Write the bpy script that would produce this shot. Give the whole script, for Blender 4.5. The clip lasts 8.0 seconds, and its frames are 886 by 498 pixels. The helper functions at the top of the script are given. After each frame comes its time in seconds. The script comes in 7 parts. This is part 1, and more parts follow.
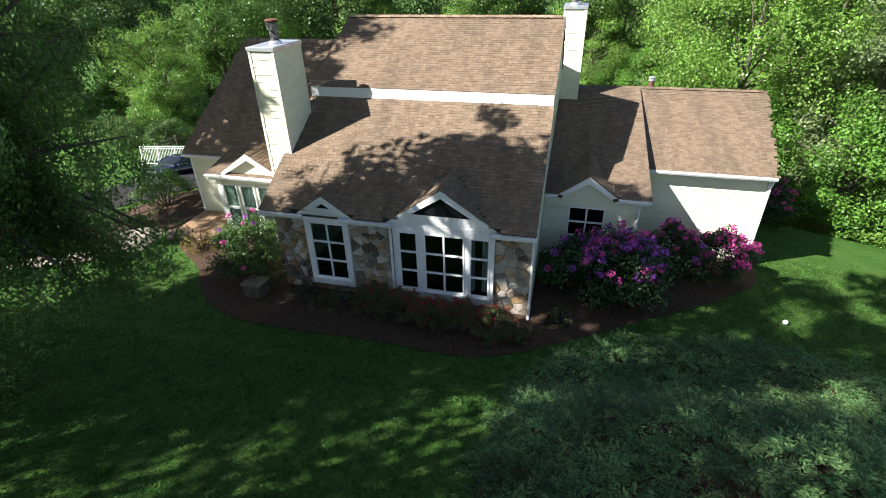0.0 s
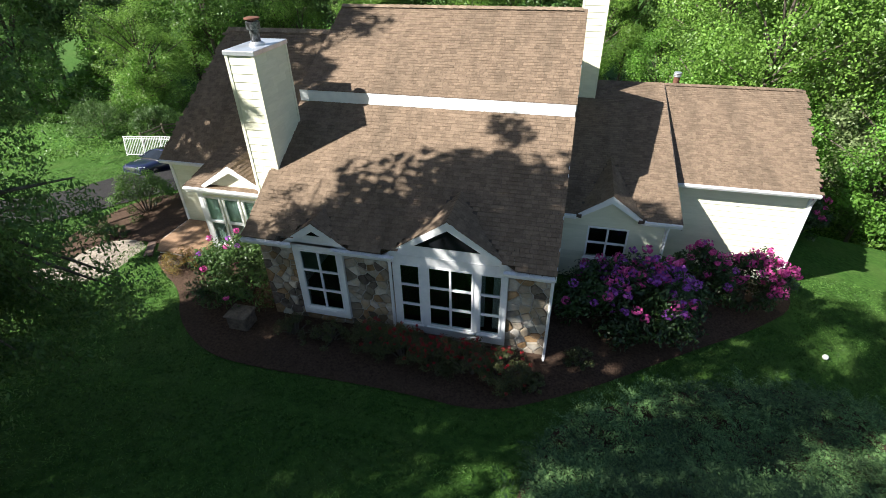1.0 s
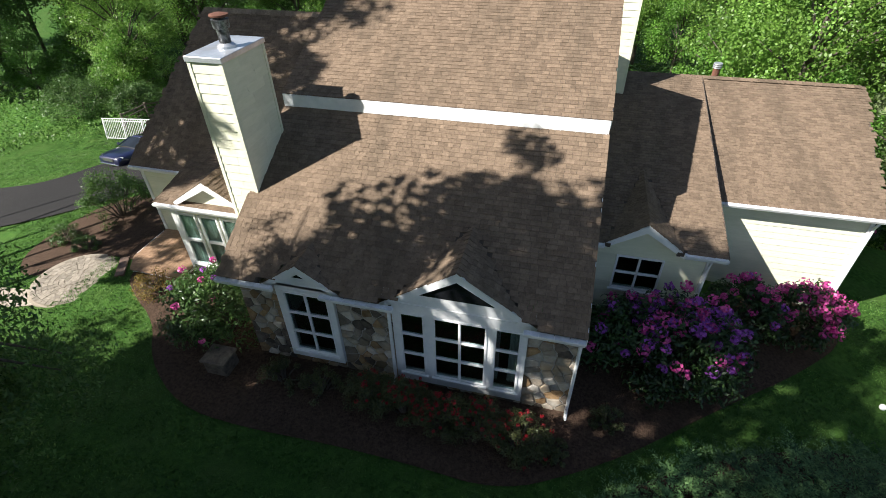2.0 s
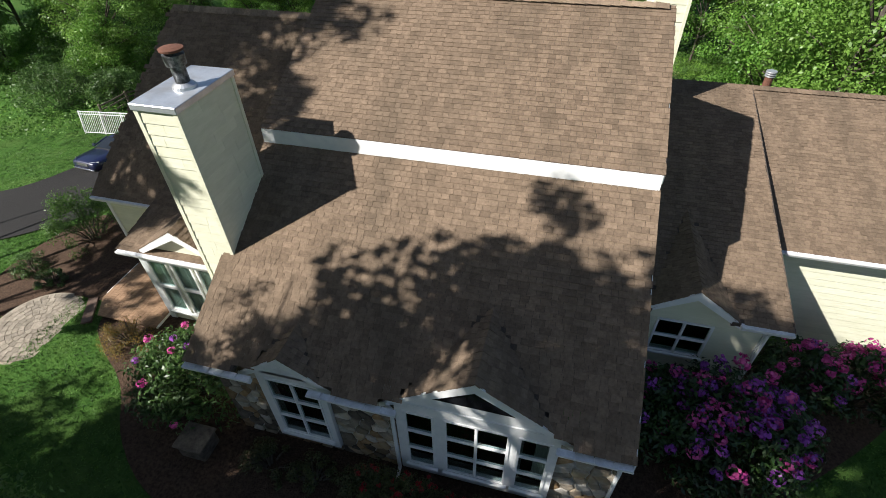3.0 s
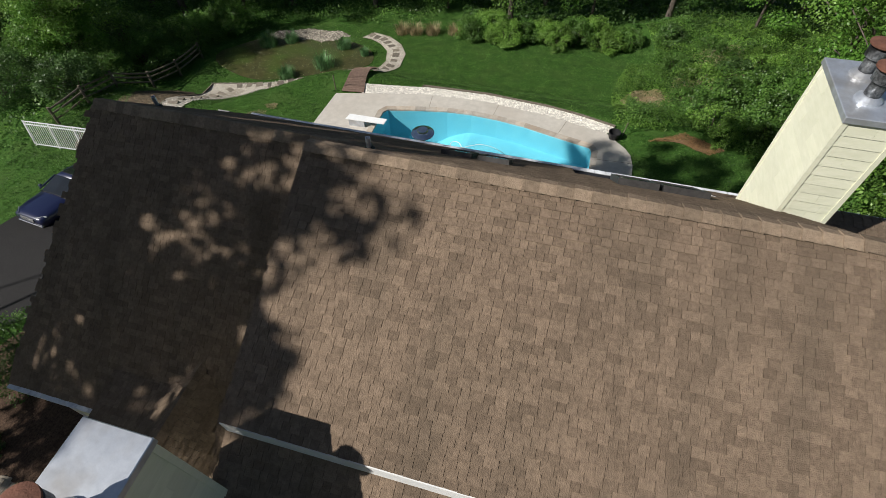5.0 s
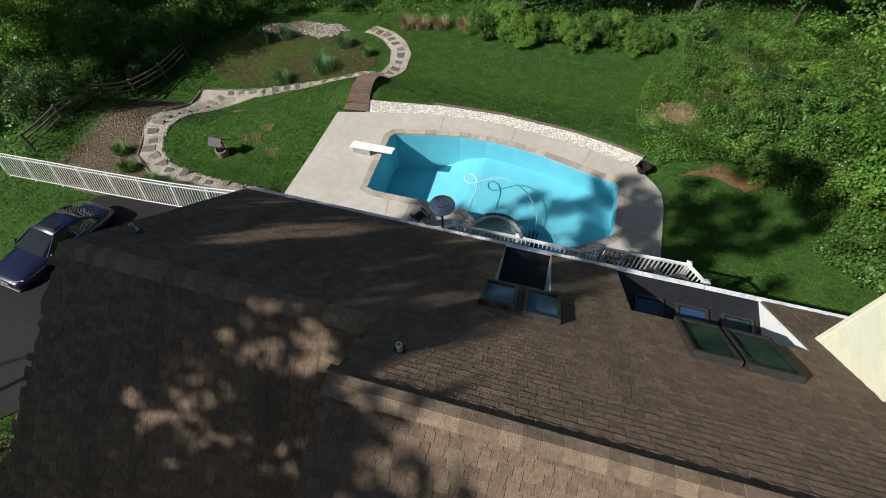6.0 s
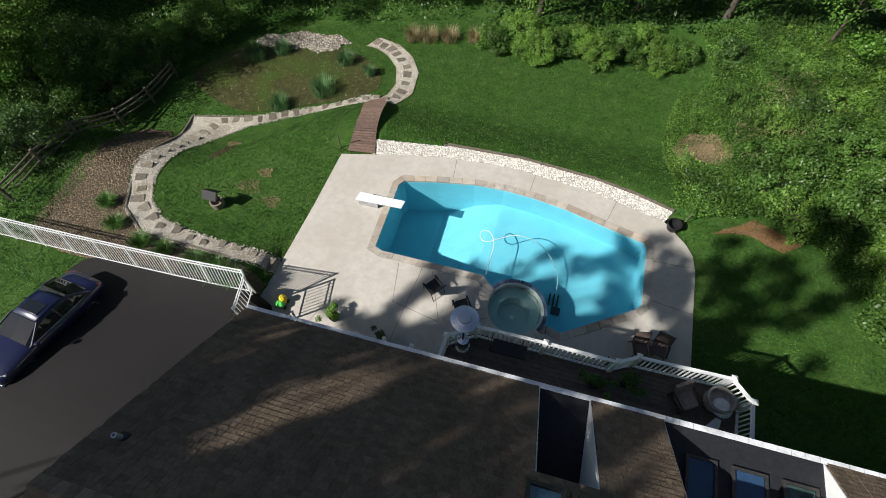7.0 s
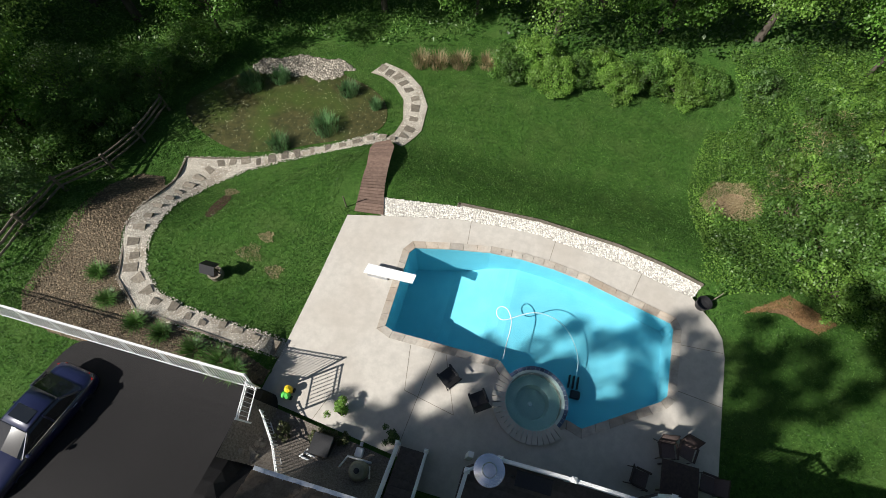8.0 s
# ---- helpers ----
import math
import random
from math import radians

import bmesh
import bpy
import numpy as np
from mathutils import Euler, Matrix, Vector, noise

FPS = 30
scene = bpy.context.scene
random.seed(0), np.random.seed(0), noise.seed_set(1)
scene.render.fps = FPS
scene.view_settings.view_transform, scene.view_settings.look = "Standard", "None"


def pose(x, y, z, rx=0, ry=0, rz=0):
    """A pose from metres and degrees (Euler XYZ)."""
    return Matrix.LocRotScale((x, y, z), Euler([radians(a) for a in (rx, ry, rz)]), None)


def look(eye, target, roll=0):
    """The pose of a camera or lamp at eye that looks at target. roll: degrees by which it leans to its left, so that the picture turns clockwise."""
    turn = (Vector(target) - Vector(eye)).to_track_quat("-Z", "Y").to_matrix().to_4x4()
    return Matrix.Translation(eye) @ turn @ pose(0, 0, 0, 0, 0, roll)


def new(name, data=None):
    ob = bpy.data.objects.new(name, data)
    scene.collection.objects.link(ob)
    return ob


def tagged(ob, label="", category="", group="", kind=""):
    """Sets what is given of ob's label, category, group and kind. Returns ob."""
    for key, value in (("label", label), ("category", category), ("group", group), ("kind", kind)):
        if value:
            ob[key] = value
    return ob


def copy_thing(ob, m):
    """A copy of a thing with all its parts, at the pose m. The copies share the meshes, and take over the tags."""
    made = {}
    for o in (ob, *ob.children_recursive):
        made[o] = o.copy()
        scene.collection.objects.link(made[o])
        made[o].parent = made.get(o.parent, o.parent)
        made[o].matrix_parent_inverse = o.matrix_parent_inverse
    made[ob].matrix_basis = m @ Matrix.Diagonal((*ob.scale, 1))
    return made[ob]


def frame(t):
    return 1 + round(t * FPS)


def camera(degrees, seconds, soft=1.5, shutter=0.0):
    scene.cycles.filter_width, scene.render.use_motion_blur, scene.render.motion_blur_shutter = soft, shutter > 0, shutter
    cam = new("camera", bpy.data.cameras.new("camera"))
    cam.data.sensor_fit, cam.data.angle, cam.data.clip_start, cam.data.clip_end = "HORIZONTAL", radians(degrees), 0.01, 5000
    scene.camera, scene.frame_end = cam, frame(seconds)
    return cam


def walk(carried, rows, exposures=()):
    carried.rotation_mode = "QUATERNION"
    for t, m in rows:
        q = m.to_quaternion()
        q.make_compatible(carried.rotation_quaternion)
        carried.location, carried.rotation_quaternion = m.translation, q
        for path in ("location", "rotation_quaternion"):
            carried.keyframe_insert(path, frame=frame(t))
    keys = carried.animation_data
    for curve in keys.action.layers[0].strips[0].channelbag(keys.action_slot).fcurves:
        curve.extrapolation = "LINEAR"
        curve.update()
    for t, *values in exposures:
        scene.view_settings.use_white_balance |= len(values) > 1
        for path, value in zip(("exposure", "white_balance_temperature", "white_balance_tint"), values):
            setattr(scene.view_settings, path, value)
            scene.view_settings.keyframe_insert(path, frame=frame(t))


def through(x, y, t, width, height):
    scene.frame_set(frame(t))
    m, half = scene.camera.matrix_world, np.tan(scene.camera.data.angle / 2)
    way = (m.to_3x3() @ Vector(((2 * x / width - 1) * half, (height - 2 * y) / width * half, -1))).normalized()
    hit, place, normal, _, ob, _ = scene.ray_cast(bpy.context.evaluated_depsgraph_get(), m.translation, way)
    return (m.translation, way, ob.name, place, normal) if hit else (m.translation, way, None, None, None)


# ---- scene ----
cam = camera(84.0, 8.0, soft=0.5)
PATH = [
    (0, (0.671, -12.766, 10.589), (0.229, -11.098, 9.579), -1.3),
    (0.5, (0.314, -11.667, 10.868), (-0.124, -10.017, 9.826), -1.2),
    (1, (-0.104, -10.442, 11.136), (-0.532, -8.828, 10.036), -1.2),
    (2.5, (-1.461, -6.132, 11.835), (-1.87, -4.646, 10.56), -1.2),
    (3, (-1.998, -4.565, 12.13), (-2.4, -3.123, 10.803), -1.4),
    (3.5, (-2.61, -2.862, 12.513), (-3.003, -1.471, 11.13), -1.5),
    (4, (-3.286, -1.038, 12.943), (-3.669, 0.301, 11.509), -1.4),
    (4.5, (-4.031, 0.949, 13.496), (-4.401, 2.217, 11.994), -1.5),
    (5, (-4.857, 3.099, 14.155), (-5.209, 4.283, 12.582), -1.5),
    (6.5, (-7.827, 9.405, 15.655), (-8.107, 10.394, 13.94), -0.7),
    (7, (-8.751, 11.638, 16.147), (-9.014, 12.567, 14.395), -0.6),
    (7.5, (-9.73, 13.992, 16.654), (-9.974, 14.857, 14.867), -0.4),
    (8, (-10.685, 16.256, 17.094), (-10.91, 17.061, 15.278), -0.2),
]
walk(cam, [(t, look(eye, target, roll)) for t, eye, target, roll in PATH], [(0, 1.58), (1.2, 1.42), (2.5, 1.05), (4.0, 0.46), (5.2, 0.18), (6.5, 0.28), (8, 0.5)])

# ---------------------------------------------------------------- light
SUN_WAY = Vector((3.37, 2.55, -3.59)).normalized()
world = bpy.data.worlds.new("sky")
scene.world = world
world.use_nodes = True
wt = world.node_tree
sky = wt.nodes.new("ShaderNodeTexSky")
sky.sky_type = "NISHITA"
sky.sun_disc = False
sky.sun_elevation = math.asin(-SUN_WAY.z)
sky.sun_rotation = math.atan2(-SUN_WAY.x, -SUN_WAY.y)
wt.links.new(sky.outputs[0], wt.nodes["Background"].inputs[0])
wt.nodes["Background"].inputs[1].default_value = 0.05
sun = new("sun", bpy.data.lights.new("sun", "SUN"))
sun.data.energy, sun.data.angle, sun.data.color = 5.0, radians(0.55), (1.0, 0.965, 0.91)
sun.matrix_world = look((0, 0, 60), Vector((0, 0, 60)) + SUN_WAY)

# ---------------------------------------------------------------- materials


def material(name, a, b, scale=4.0, rough=0.8, bump=0.0, bump_scale=None, metal=0.0, island=0.0, obj=0.0, spec=0.3, blotch=None, blotch_scale=0.35, amount=0.5, stretch=(1, 1, 1), streak=(1, 1, 1)):
    """Two tones mixed by fine noise, a third in broad blotches, brightness varied by piece."""
    m = bpy.data.materials.new(name)
    m.use_nodes = True
    t = m.node_tree
    n, l = t.nodes, t.links
    p = n["Principled BSDF"]
    co = n.new("ShaderNodeTexCoord")
    mp = n.new("ShaderNodeMapping")
    mp.inputs["Scale"].default_value = stretch
    geo = n.new("ShaderNodeNewGeometry")
    l.new(geo.outputs["Position"], mp.inputs["Vector"])
    noi = n.new("ShaderNodeTexNoise")
    noi.inputs["Scale"].default_value, noi.inputs["Detail"].default_value, noi.inputs["Roughness"].default_value = scale, 6, 0.65
    l.new(mp.outputs[0], noi.inputs["Vector"])
    ramp = n.new("ShaderNodeValToRGB")
    ramp.color_ramp.elements[0].position, ramp.color_ramp.elements[1].position = 0.34, 0.66
    ramp.color_ramp.elements[0].color, ramp.color_ramp.elements[1].color = (*a, 1), (*b, 1)
    l.new(noi.outputs["Fac"], ramp.inputs[0])
    col = ramp.outputs[0]
    if blotch:
        big = n.new("ShaderNodeTexNoise")
        big.inputs["Scale"].default_value, big.inputs["Detail"].default_value = blotch_scale, 4
        mb = n.new("ShaderNodeMapping")
        mb.inputs["Scale"].default_value = streak
        l.new(geo.outputs["Position"], mb.inputs["Vector"])
        l.new(mb.outputs[0], big.inputs["Vector"])
        br = n.new("ShaderNodeMapRange")
        br.inputs[1].default_value, br.inputs[2].default_value, br.inputs[4].default_value = 0.45, 0.68, amount
        l.new(big.outputs["Fac"], br.inputs[0])
        mx = n.new("ShaderNodeMix")
        mx.data_type = "RGBA"
        mx.inputs[7].default_value = (*blotch, 1)
        l.new(br.outputs[0], mx.inputs[0])
        l.new(col, mx.inputs[6])
        col = mx.outputs[2]
    for spread, out in ((island, geo.outputs["Random Per Island"]), (obj, None)):
        if spread:
            if out is None:
                out = n.new("ShaderNodeObjectInfo").outputs["Random"]
            mr = n.new("ShaderNodeMapRange")
            mr.inputs[3].default_value, mr.inputs[4].default_value = 1 - spread, 1 + spread
            l.new(out, mr.inputs[0])
            hs = n.new("ShaderNodeHueSaturation")
            l.new(mr.outputs[0], hs.inputs["Value"])
            l.new(col, hs.inputs["Color"])
            col = hs.outputs[0]
    l.new(col, p.inputs["Base Color"])
    p.inputs["Roughness"].default_value, p.inputs["Metallic"].default_value = rough, metal
    p.inputs["Specular IOR Level"].default_value = spec
    if bump:
        fine = n.new("ShaderNodeTexNoise")
        fine.inputs["Scale"].default_value, fine.inputs["Detail"].default_value = bump_scale or scale * 3, 5
        l.new(mp.outputs[0], fine.inputs["Vector"])
        bp = n.new("ShaderNodeBump")
        bp.inputs["Strength"].default_value, bp.inputs["Distance"].default_value = min(1, bump), 0.04
        l.new(fine.outputs["Fac"], bp.inputs["Height"])
        l.new(bp.outputs[0], p.inputs["Normal"])
    return m


def leaf_material(name, a, b, through=0.35, spread=0.45, rough=0.42, patch=0.6):
    """Leaves that let some of the light through, each of its own tone."""
    m = bpy.data.materials.new(name)
    m.use_nodes = True
    t = m.node_tree
    n, l = t.nodes, t.links
    p = n["Principled BSDF"]
    geo = n.new("ShaderNodeNewGeometry")
    ramp = n.new("ShaderNodeValToRGB")
    ramp.color_ramp.elements[0].color, ramp.color_ramp.elements[1].color = (*a, 1), (*b, 1)
    l.new(geo.outputs["Random Per Island"], ramp.inputs[0])
    big = n.new("ShaderNodeTexNoise")
    big.inputs["Scale"].default_value = patch
    l.new(geo.outputs["Position"], big.inputs["Vector"])
    mr = n.new("ShaderNodeMapRange")
    mr.inputs[1].default_value, mr.inputs[2].default_value = 0.3, 0.7
    mr.inputs[3].default_value, mr.inputs[4].default_value = 1 - spread, 1 + spread
    l.new(big.outputs["Fac"], mr.inputs[0])
    hs = n.new("ShaderNodeHueSaturation")
    l.new(mr.outputs[0], hs.inputs["Value"])
    l.new(ramp.outputs[0], hs.inputs["Color"])
    l.new(hs.outputs[0], p.inputs["Base Color"])
    p.inputs["Roughness"].default_value, p.inputs["Specular IOR Level"].default_value = rough, 0.42
    tr = n.new("ShaderNodeBsdfTranslucent")
    l.new(hs.outputs[0], tr.inputs["Color"])
    mix = n.new("ShaderNodeMixShader")
    mix.inputs[0].default_value = through
    l.new(p.outputs[0], mix.inputs[1])
    l.new(tr.outputs[0], mix.inputs[2])
    l.new(mix.outputs[0], n["Material Output"].inputs["Surface"])
    return m


def glass_material(name, tint=(0.75, 0.85, 0.85), rough=0.03, clear=0.72, edge=1.0):
    """Window glass: a mirror-like coat that lets most of the light pass."""
    m = bpy.data.materials.new(name)
    m.use_nodes = True
    n, l = m.node_tree.nodes, m.node_tree.links
    gl = n.new("ShaderNodeBsdfGlossy")
    gl.inputs["Roughness"].default_value = rough
    tp = n.new("ShaderNodeBsdfTransparent")
    tp.inputs[0].default_value = (*tint, 1)
    lw = n.new("ShaderNodeLayerWeight")
    lw.inputs[0].default_value = 0.5
    pw = n.new("ShaderNodeMath")
    pw.operation = "POWER"
    pw.inputs[1].default_value = 5.0
    l.new(lw.outputs["Facing"], pw.inputs[0])
    ad = n.new("ShaderNodeMath")
    ad.operation = "MULTIPLY_ADD"
    ad.inputs[1].default_value, ad.inputs[2].default_value = 0.8 * edge, 0.84 - clear
    l.new(pw.outputs[0], ad.inputs[0])
    mix = n.new("ShaderNodeMixShader")
    l.new(ad.outputs[0], mix.inputs[0])
    l.new(tp.outputs[0], mix.inputs[1])
    l.new(gl.outputs[0], mix.inputs[2])
    l.new(mix.outputs[0], n["Material Output"].inputs["Surface"])
    return m


M = {}
M["shingle"] = material("asphalt_shingle", (0.156, 0.114, 0.081), (0.23, 0.168, 0.119), 14, 0.95, 0.6, 70, island=0.17, spec=0.1, blotch=(0.098, 0.077, 0.056), blotch_scale=1.0, amount=0.45, streak=(1.6, 0.28, 0.28))
M["shingle_piece"] = material("asphalt_shingle_piece", (0.156, 0.114, 0.081), (0.23, 0.168, 0.119), 14, 0.95, 0.6, 70, obj=0.17, spec=0.1, blotch=(0.098, 0.077, 0.056), blotch_scale=1.0, amount=0.45, streak=(1.6, 0.28, 0.28))
M["ridge"] = material("ridge_shingle", (0.2, 0.15, 0.105), (0.3, 0.225, 0.16), 12, 0.95, 0.6, 70, island=0.25, spec=0.1)
M["deckroof"] = material("roof_boards", (0.07, 0.055, 0.045), (0.1, 0.08, 0.065), 6, 0.9)
M["siding"] = material("cream_siding", (0.66, 0.66, 0.5), (0.74, 0.73, 0.58), 3, 0.6, 0.15, 60, obj=0.05, blotch=(0.6, 0.6, 0.45), amount=0.35, stretch=(1, 1, 4))
M["white"] = material("white_paint", (0.74, 0.75, 0.75), (0.83, 0.83, 0.82), 5, 0.45, 0.05, blotch=(0.68, 0.69, 0.68), amount=0.4, blotch_scale=1.3)
M["gutter"] = material("gutter_metal", (0.6, 0.62, 0.65), (0.75, 0.76, 0.78), 14, 0.4, 0.1, blotch=(0.4, 0.4, 0.4), amount=0.5, blotch_scale=4)
M["stone"] = material("field_stone", (0.2, 0.17, 0.13), (0.36, 0.31, 0.25), 5, 0.85, 0.5, 25, obj=0.45, blotch=(0.33, 0.22, 0.1), blotch_scale=1.6, amount=0.7)
M["mortar"] = material("mortar", (0.36, 0.34, 0.3), (0.46, 0.44, 0.4), 12, 0.95, 0.4, 60)
M["grass"] = material("lawn_grass", (0.026, 0.075, 0.012), (0.066, 0.145, 0.026), 6.0, 0.9, 1.0, 40, spec=0.12, blotch=(0.072, 0.125, 0.03), blotch_scale=0.8, amount=0.6)
M["mulch"] = material("bark_mulch", (0.035, 0.022, 0.016), (0.1, 0.065, 0.045), 14, 0.95, 1.0, 30, spec=0.1)
M["woods"] = material("forest_floor", (0.03, 0.035, 0.014), (0.06, 0.07, 0.025), 1.2, 0.95, 1.0, 12, spec=0.1)
M["asphalt"] = material("asphalt", (0.0095, 0.0085, 0.0087), (0.016, 0.0147, 0.015), 40, 0.85, 0.4, 160, blotch=(0.019, 0.0172, 0.0172), amount=0.5, blotch_scale=0.3)
M["concrete"] = material("pool_concrete", (0.44, 0.41, 0.365), (0.53, 0.495, 0.44), 3, 0.85, 0.2, 60, blotch=(0.42, 0.375, 0.32), amount=0.5, blotch_scale=0.4)
M["plaster"] = material("pool_plaster", (0.19, 0.54, 0.66), (0.24, 0.61, 0.71), 1.5, 0.6, 0.05)
M["black"] = material("black_metal", (0.012, 0.012, 0.013), (0.022, 0.022, 0.024), 20, 0.5, spec=0.4)
M["membrane"] = material("roof_membrane", (0.012, 0.013, 0.016), (0.02, 0.021, 0.025), 8, 0.7)
M["bark"] = material("bark", (0.06, 0.048, 0.038), (0.13, 0.11, 0.09), 8, 0.95, 1.0, 20, stretch=(1, 1, 0.25))
# near-black wall tone: the dimness of the rooms is put into the colour
M["inside"] = material("room_dimness_wall", (0.03, 0.03, 0.03), (0.05, 0.047, 0.043), 2, 0.9)
M["glass"] = glass_material("window_glass", clear=0.76)
M["leaf_mid"] = leaf_material("leaves_green", (0.055, 0.135, 0.024), (0.145, 0.265, 0.055), 0.48)
M["leaf_light"] = leaf_material("leaves_bright", (0.1, 0.205, 0.03), (0.21, 0.36, 0.07), 0.45)
M["leaf_dark"] = leaf_material("leaves_dark", (0.035, 0.085, 0.02), (0.1, 0.18, 0.045), 0.35)

# ---------------------------------------------------------------- mesh helpers


class Build:
    """Collects vertices and faces for one mesh."""

    def __init__(self):
        self.v, self.f = [], []

    def add(self, verts, faces):
        k = len(self.v)
        self.v.extend(tuple(q) for q in verts)
        self.f.extend(tuple(i + k for i in f) for f in faces)
        return self

    def box(self, x0, x1, y0, y1, z0, z1):
        return self.add([(x, y, z) for z in (z0, z1) for y in (y0, y1) for x in (x0, x1)], [(0, 2, 3, 1), (4, 5, 7, 6), (0, 1, 5, 4), (1, 3, 7, 5), (3, 2, 6, 7), (2, 0, 4, 6)])

    def soft_box(self, x0, x1, y0, y1, z0, z1, b=0.01):
        """A box with a bevelled top edge and corners."""
        b = min(b, (x1 - x0) / 3, (y1 - y0) / 3, (z1 - z0) / 3)
        rings = []
        for z, k in ((z0, 0), (z1 - b, 0), (z1, b)):
            o = [(x0 + k + b, y0 + k), (x1 - k - b, y0 + k), (x1 - k, y0 + k + b), (x1 - k, y1 - k - b), (x1 - k - b, y1 - k), (x0 + k + b, y1 - k), (x0 + k, y1 - k - b), (x0 + k, y0 + k + b)]
            rings.append([(x, y, z) for x, y in o])
        return self.loft(rings)

    def loft(self, rings, cap=True):
        n = len(rings[0])
        verts = [p for r in rings for p in r]
        faces = [(i * n + j, i * n + (j + 1) % n, (i + 1) * n + (j + 1) % n, (i + 1) * n + j) for i in range(len(rings) - 1) for j in range(n)]
        if cap:
            faces += [tuple(range(n))[::-1], tuple(range((len(rings) - 1) * n, len(rings) * n))]
        return self.add(verts, faces)

    def prism(self, poly, way):
        """A flat polygon of 3D points swept along a vector."""
        w = Vector(way)
        return self.loft([[tuple(Vector(p)) for p in poly], [tuple(Vector(p) + w) for p in poly]])

    def tube(self, path, radii, sides=8, cap=True):
        rings = []
        pts = [Vector(p) for p in path]
        if not hasattr(radii, "__len__"):
            radii = [radii] * len(pts)
        side = None
        for i, p in enumerate(pts):
            d = (pts[min(i + 1, len(pts) - 1)] - pts[max(i - 1, 0)]).normalized()
            if side is None:
                side = d.cross(Vector((0.31, 0.9, 0.2))).normalized()
            side = (side - d * side.dot(d)).normalized()
            up = d.cross(side)
            rings.append([tuple(p + radii[i] * (math.cos(a) * side + math.sin(a) * up)) for a in (2 * math.pi * j / sides for j in range(sides))])
        return self.loft(rings, cap)

    def lathe(self, x, y, profile, sides=16):
        """Rings of (radius, z) about an upright axis."""
        return self.loft([[(x + r * math.cos(2 * math.pi * j / sides), y + r * math.sin(2 * math.pi * j / sides), z) for j in range(sides)] for r, z in profile])

    def mesh(self, name):
        me = bpy.data.meshes.new(name)
        me.from_pydata(self.v, [], self.f)
        me.update()
        return me


def part(name, build, mat, parent=None, label="", smooth=False):
    me = build.mesh(name)
    me.materials.append(M[mat])
    if smooth:
        me.polygons.foreach_set("use_smooth", [True] * len(me.polygons))
    ob = new(name, me)
    if parent:
        ob.parent = parent
    if label:
        ob["label"] = label
    return ob


def thing(name, label, category, group="", at=(0, 0, 0), turn=0, kind=""):
    ob = new(name)
    ob.matrix_world = pose(*at, 0, 0, turn)
    return tagged(ob, label, category, group, kind)


def step(a, b, x):
    k = min(1.0, max(0.0, (x - a) / (b - a)))
    return k * k * (3 - 2 * k)


def inside(poly, x, y):
    c = False
    for (x0, y0), (x1, y1) in zip(poly, poly[1:] + poly[:1]):
        if (y0 > y) != (y1 > y) and x < (x1 - x0) * (y - y0) / (y1 - y0) + x0:
            c = not c
    return c


def rounded(poly, k=3):
    """Chaikin's corner cutting on a closed outline."""
    for _ in range(k):
        poly = [q for (a, b) in zip(poly, poly[1:] + poly[:1]) for q in ((0.75 * a[0] + 0.25 * b[0], 0.75 * a[1] + 0.25 * b[1]), (0.25 * a[0] + 0.75 * b[0], 0.25 * a[1] + 0.75 * b[1]))]
    return poly


# ---------------------------------------------------------------- ground
POOL_Z = -2.9
DECK = [(-17.88, 25.63), (-18.03, 22.44), (-18.29, 18.86), (-18.5, 17.06), (-15.9, 16.78), (-12.49, 16.4), (-12.5, 14.6), (-0.98, 14.6), (-0.85, 23.44), (-0.97, 24.23), (-1.27, 24.73), (-2.27, 25.72), (-5.47, 26.5), (-9.47, 26.97), (-12.87, 26.76), (-16.37, 25.99)]


def ground(x, y):
    front = 0.42 + 0.25 * max(0.0, -2.2 - max(y, -14)) * step(-2.2, -4.5, y) - 0.16 * max(0.0, x - 1.0) - 0.19 * max(0.0, -16.5 - x)
    front -= 0.03 * max(0.0, y - 8) * step(4, 12, x)
    front -= 1.7 * step(10, 17, y) * step(-38, -18, x) * step(-15.0, -16.5, x)
    front += 2.7 * step(0, 1, 1 - math.hypot((x - 5.5) / 6.8, (y + 6.5) / 5.2))
    start = 27.3 - 5.5 * step(-18, -26, x)
    rear = POOL_Z - 0.05 - 2.4 * step(start, start + 5.5, y) - 0.08 * max(0.0, min(y, 60) - 32) - 0.09 * max(0.0, min(x, 25)) * (1 - step(28, 34, y))
    rear += 0.9 * step(-2, 6, x) * step(29, 33, y)
    w = step(-17.7, -18.2, x) if y < 17.3 else step(-18.3, -19.0, x)
    s = step(17.0, 21.0, y) * w + step(13.0, 16.4, y) * (1 - w)
    z = front * (1 - s) + rear * s
    far = step(45, 75, math.hypot(x + 8, y - 14))
    return z * (1 - far) - 4.0 * far


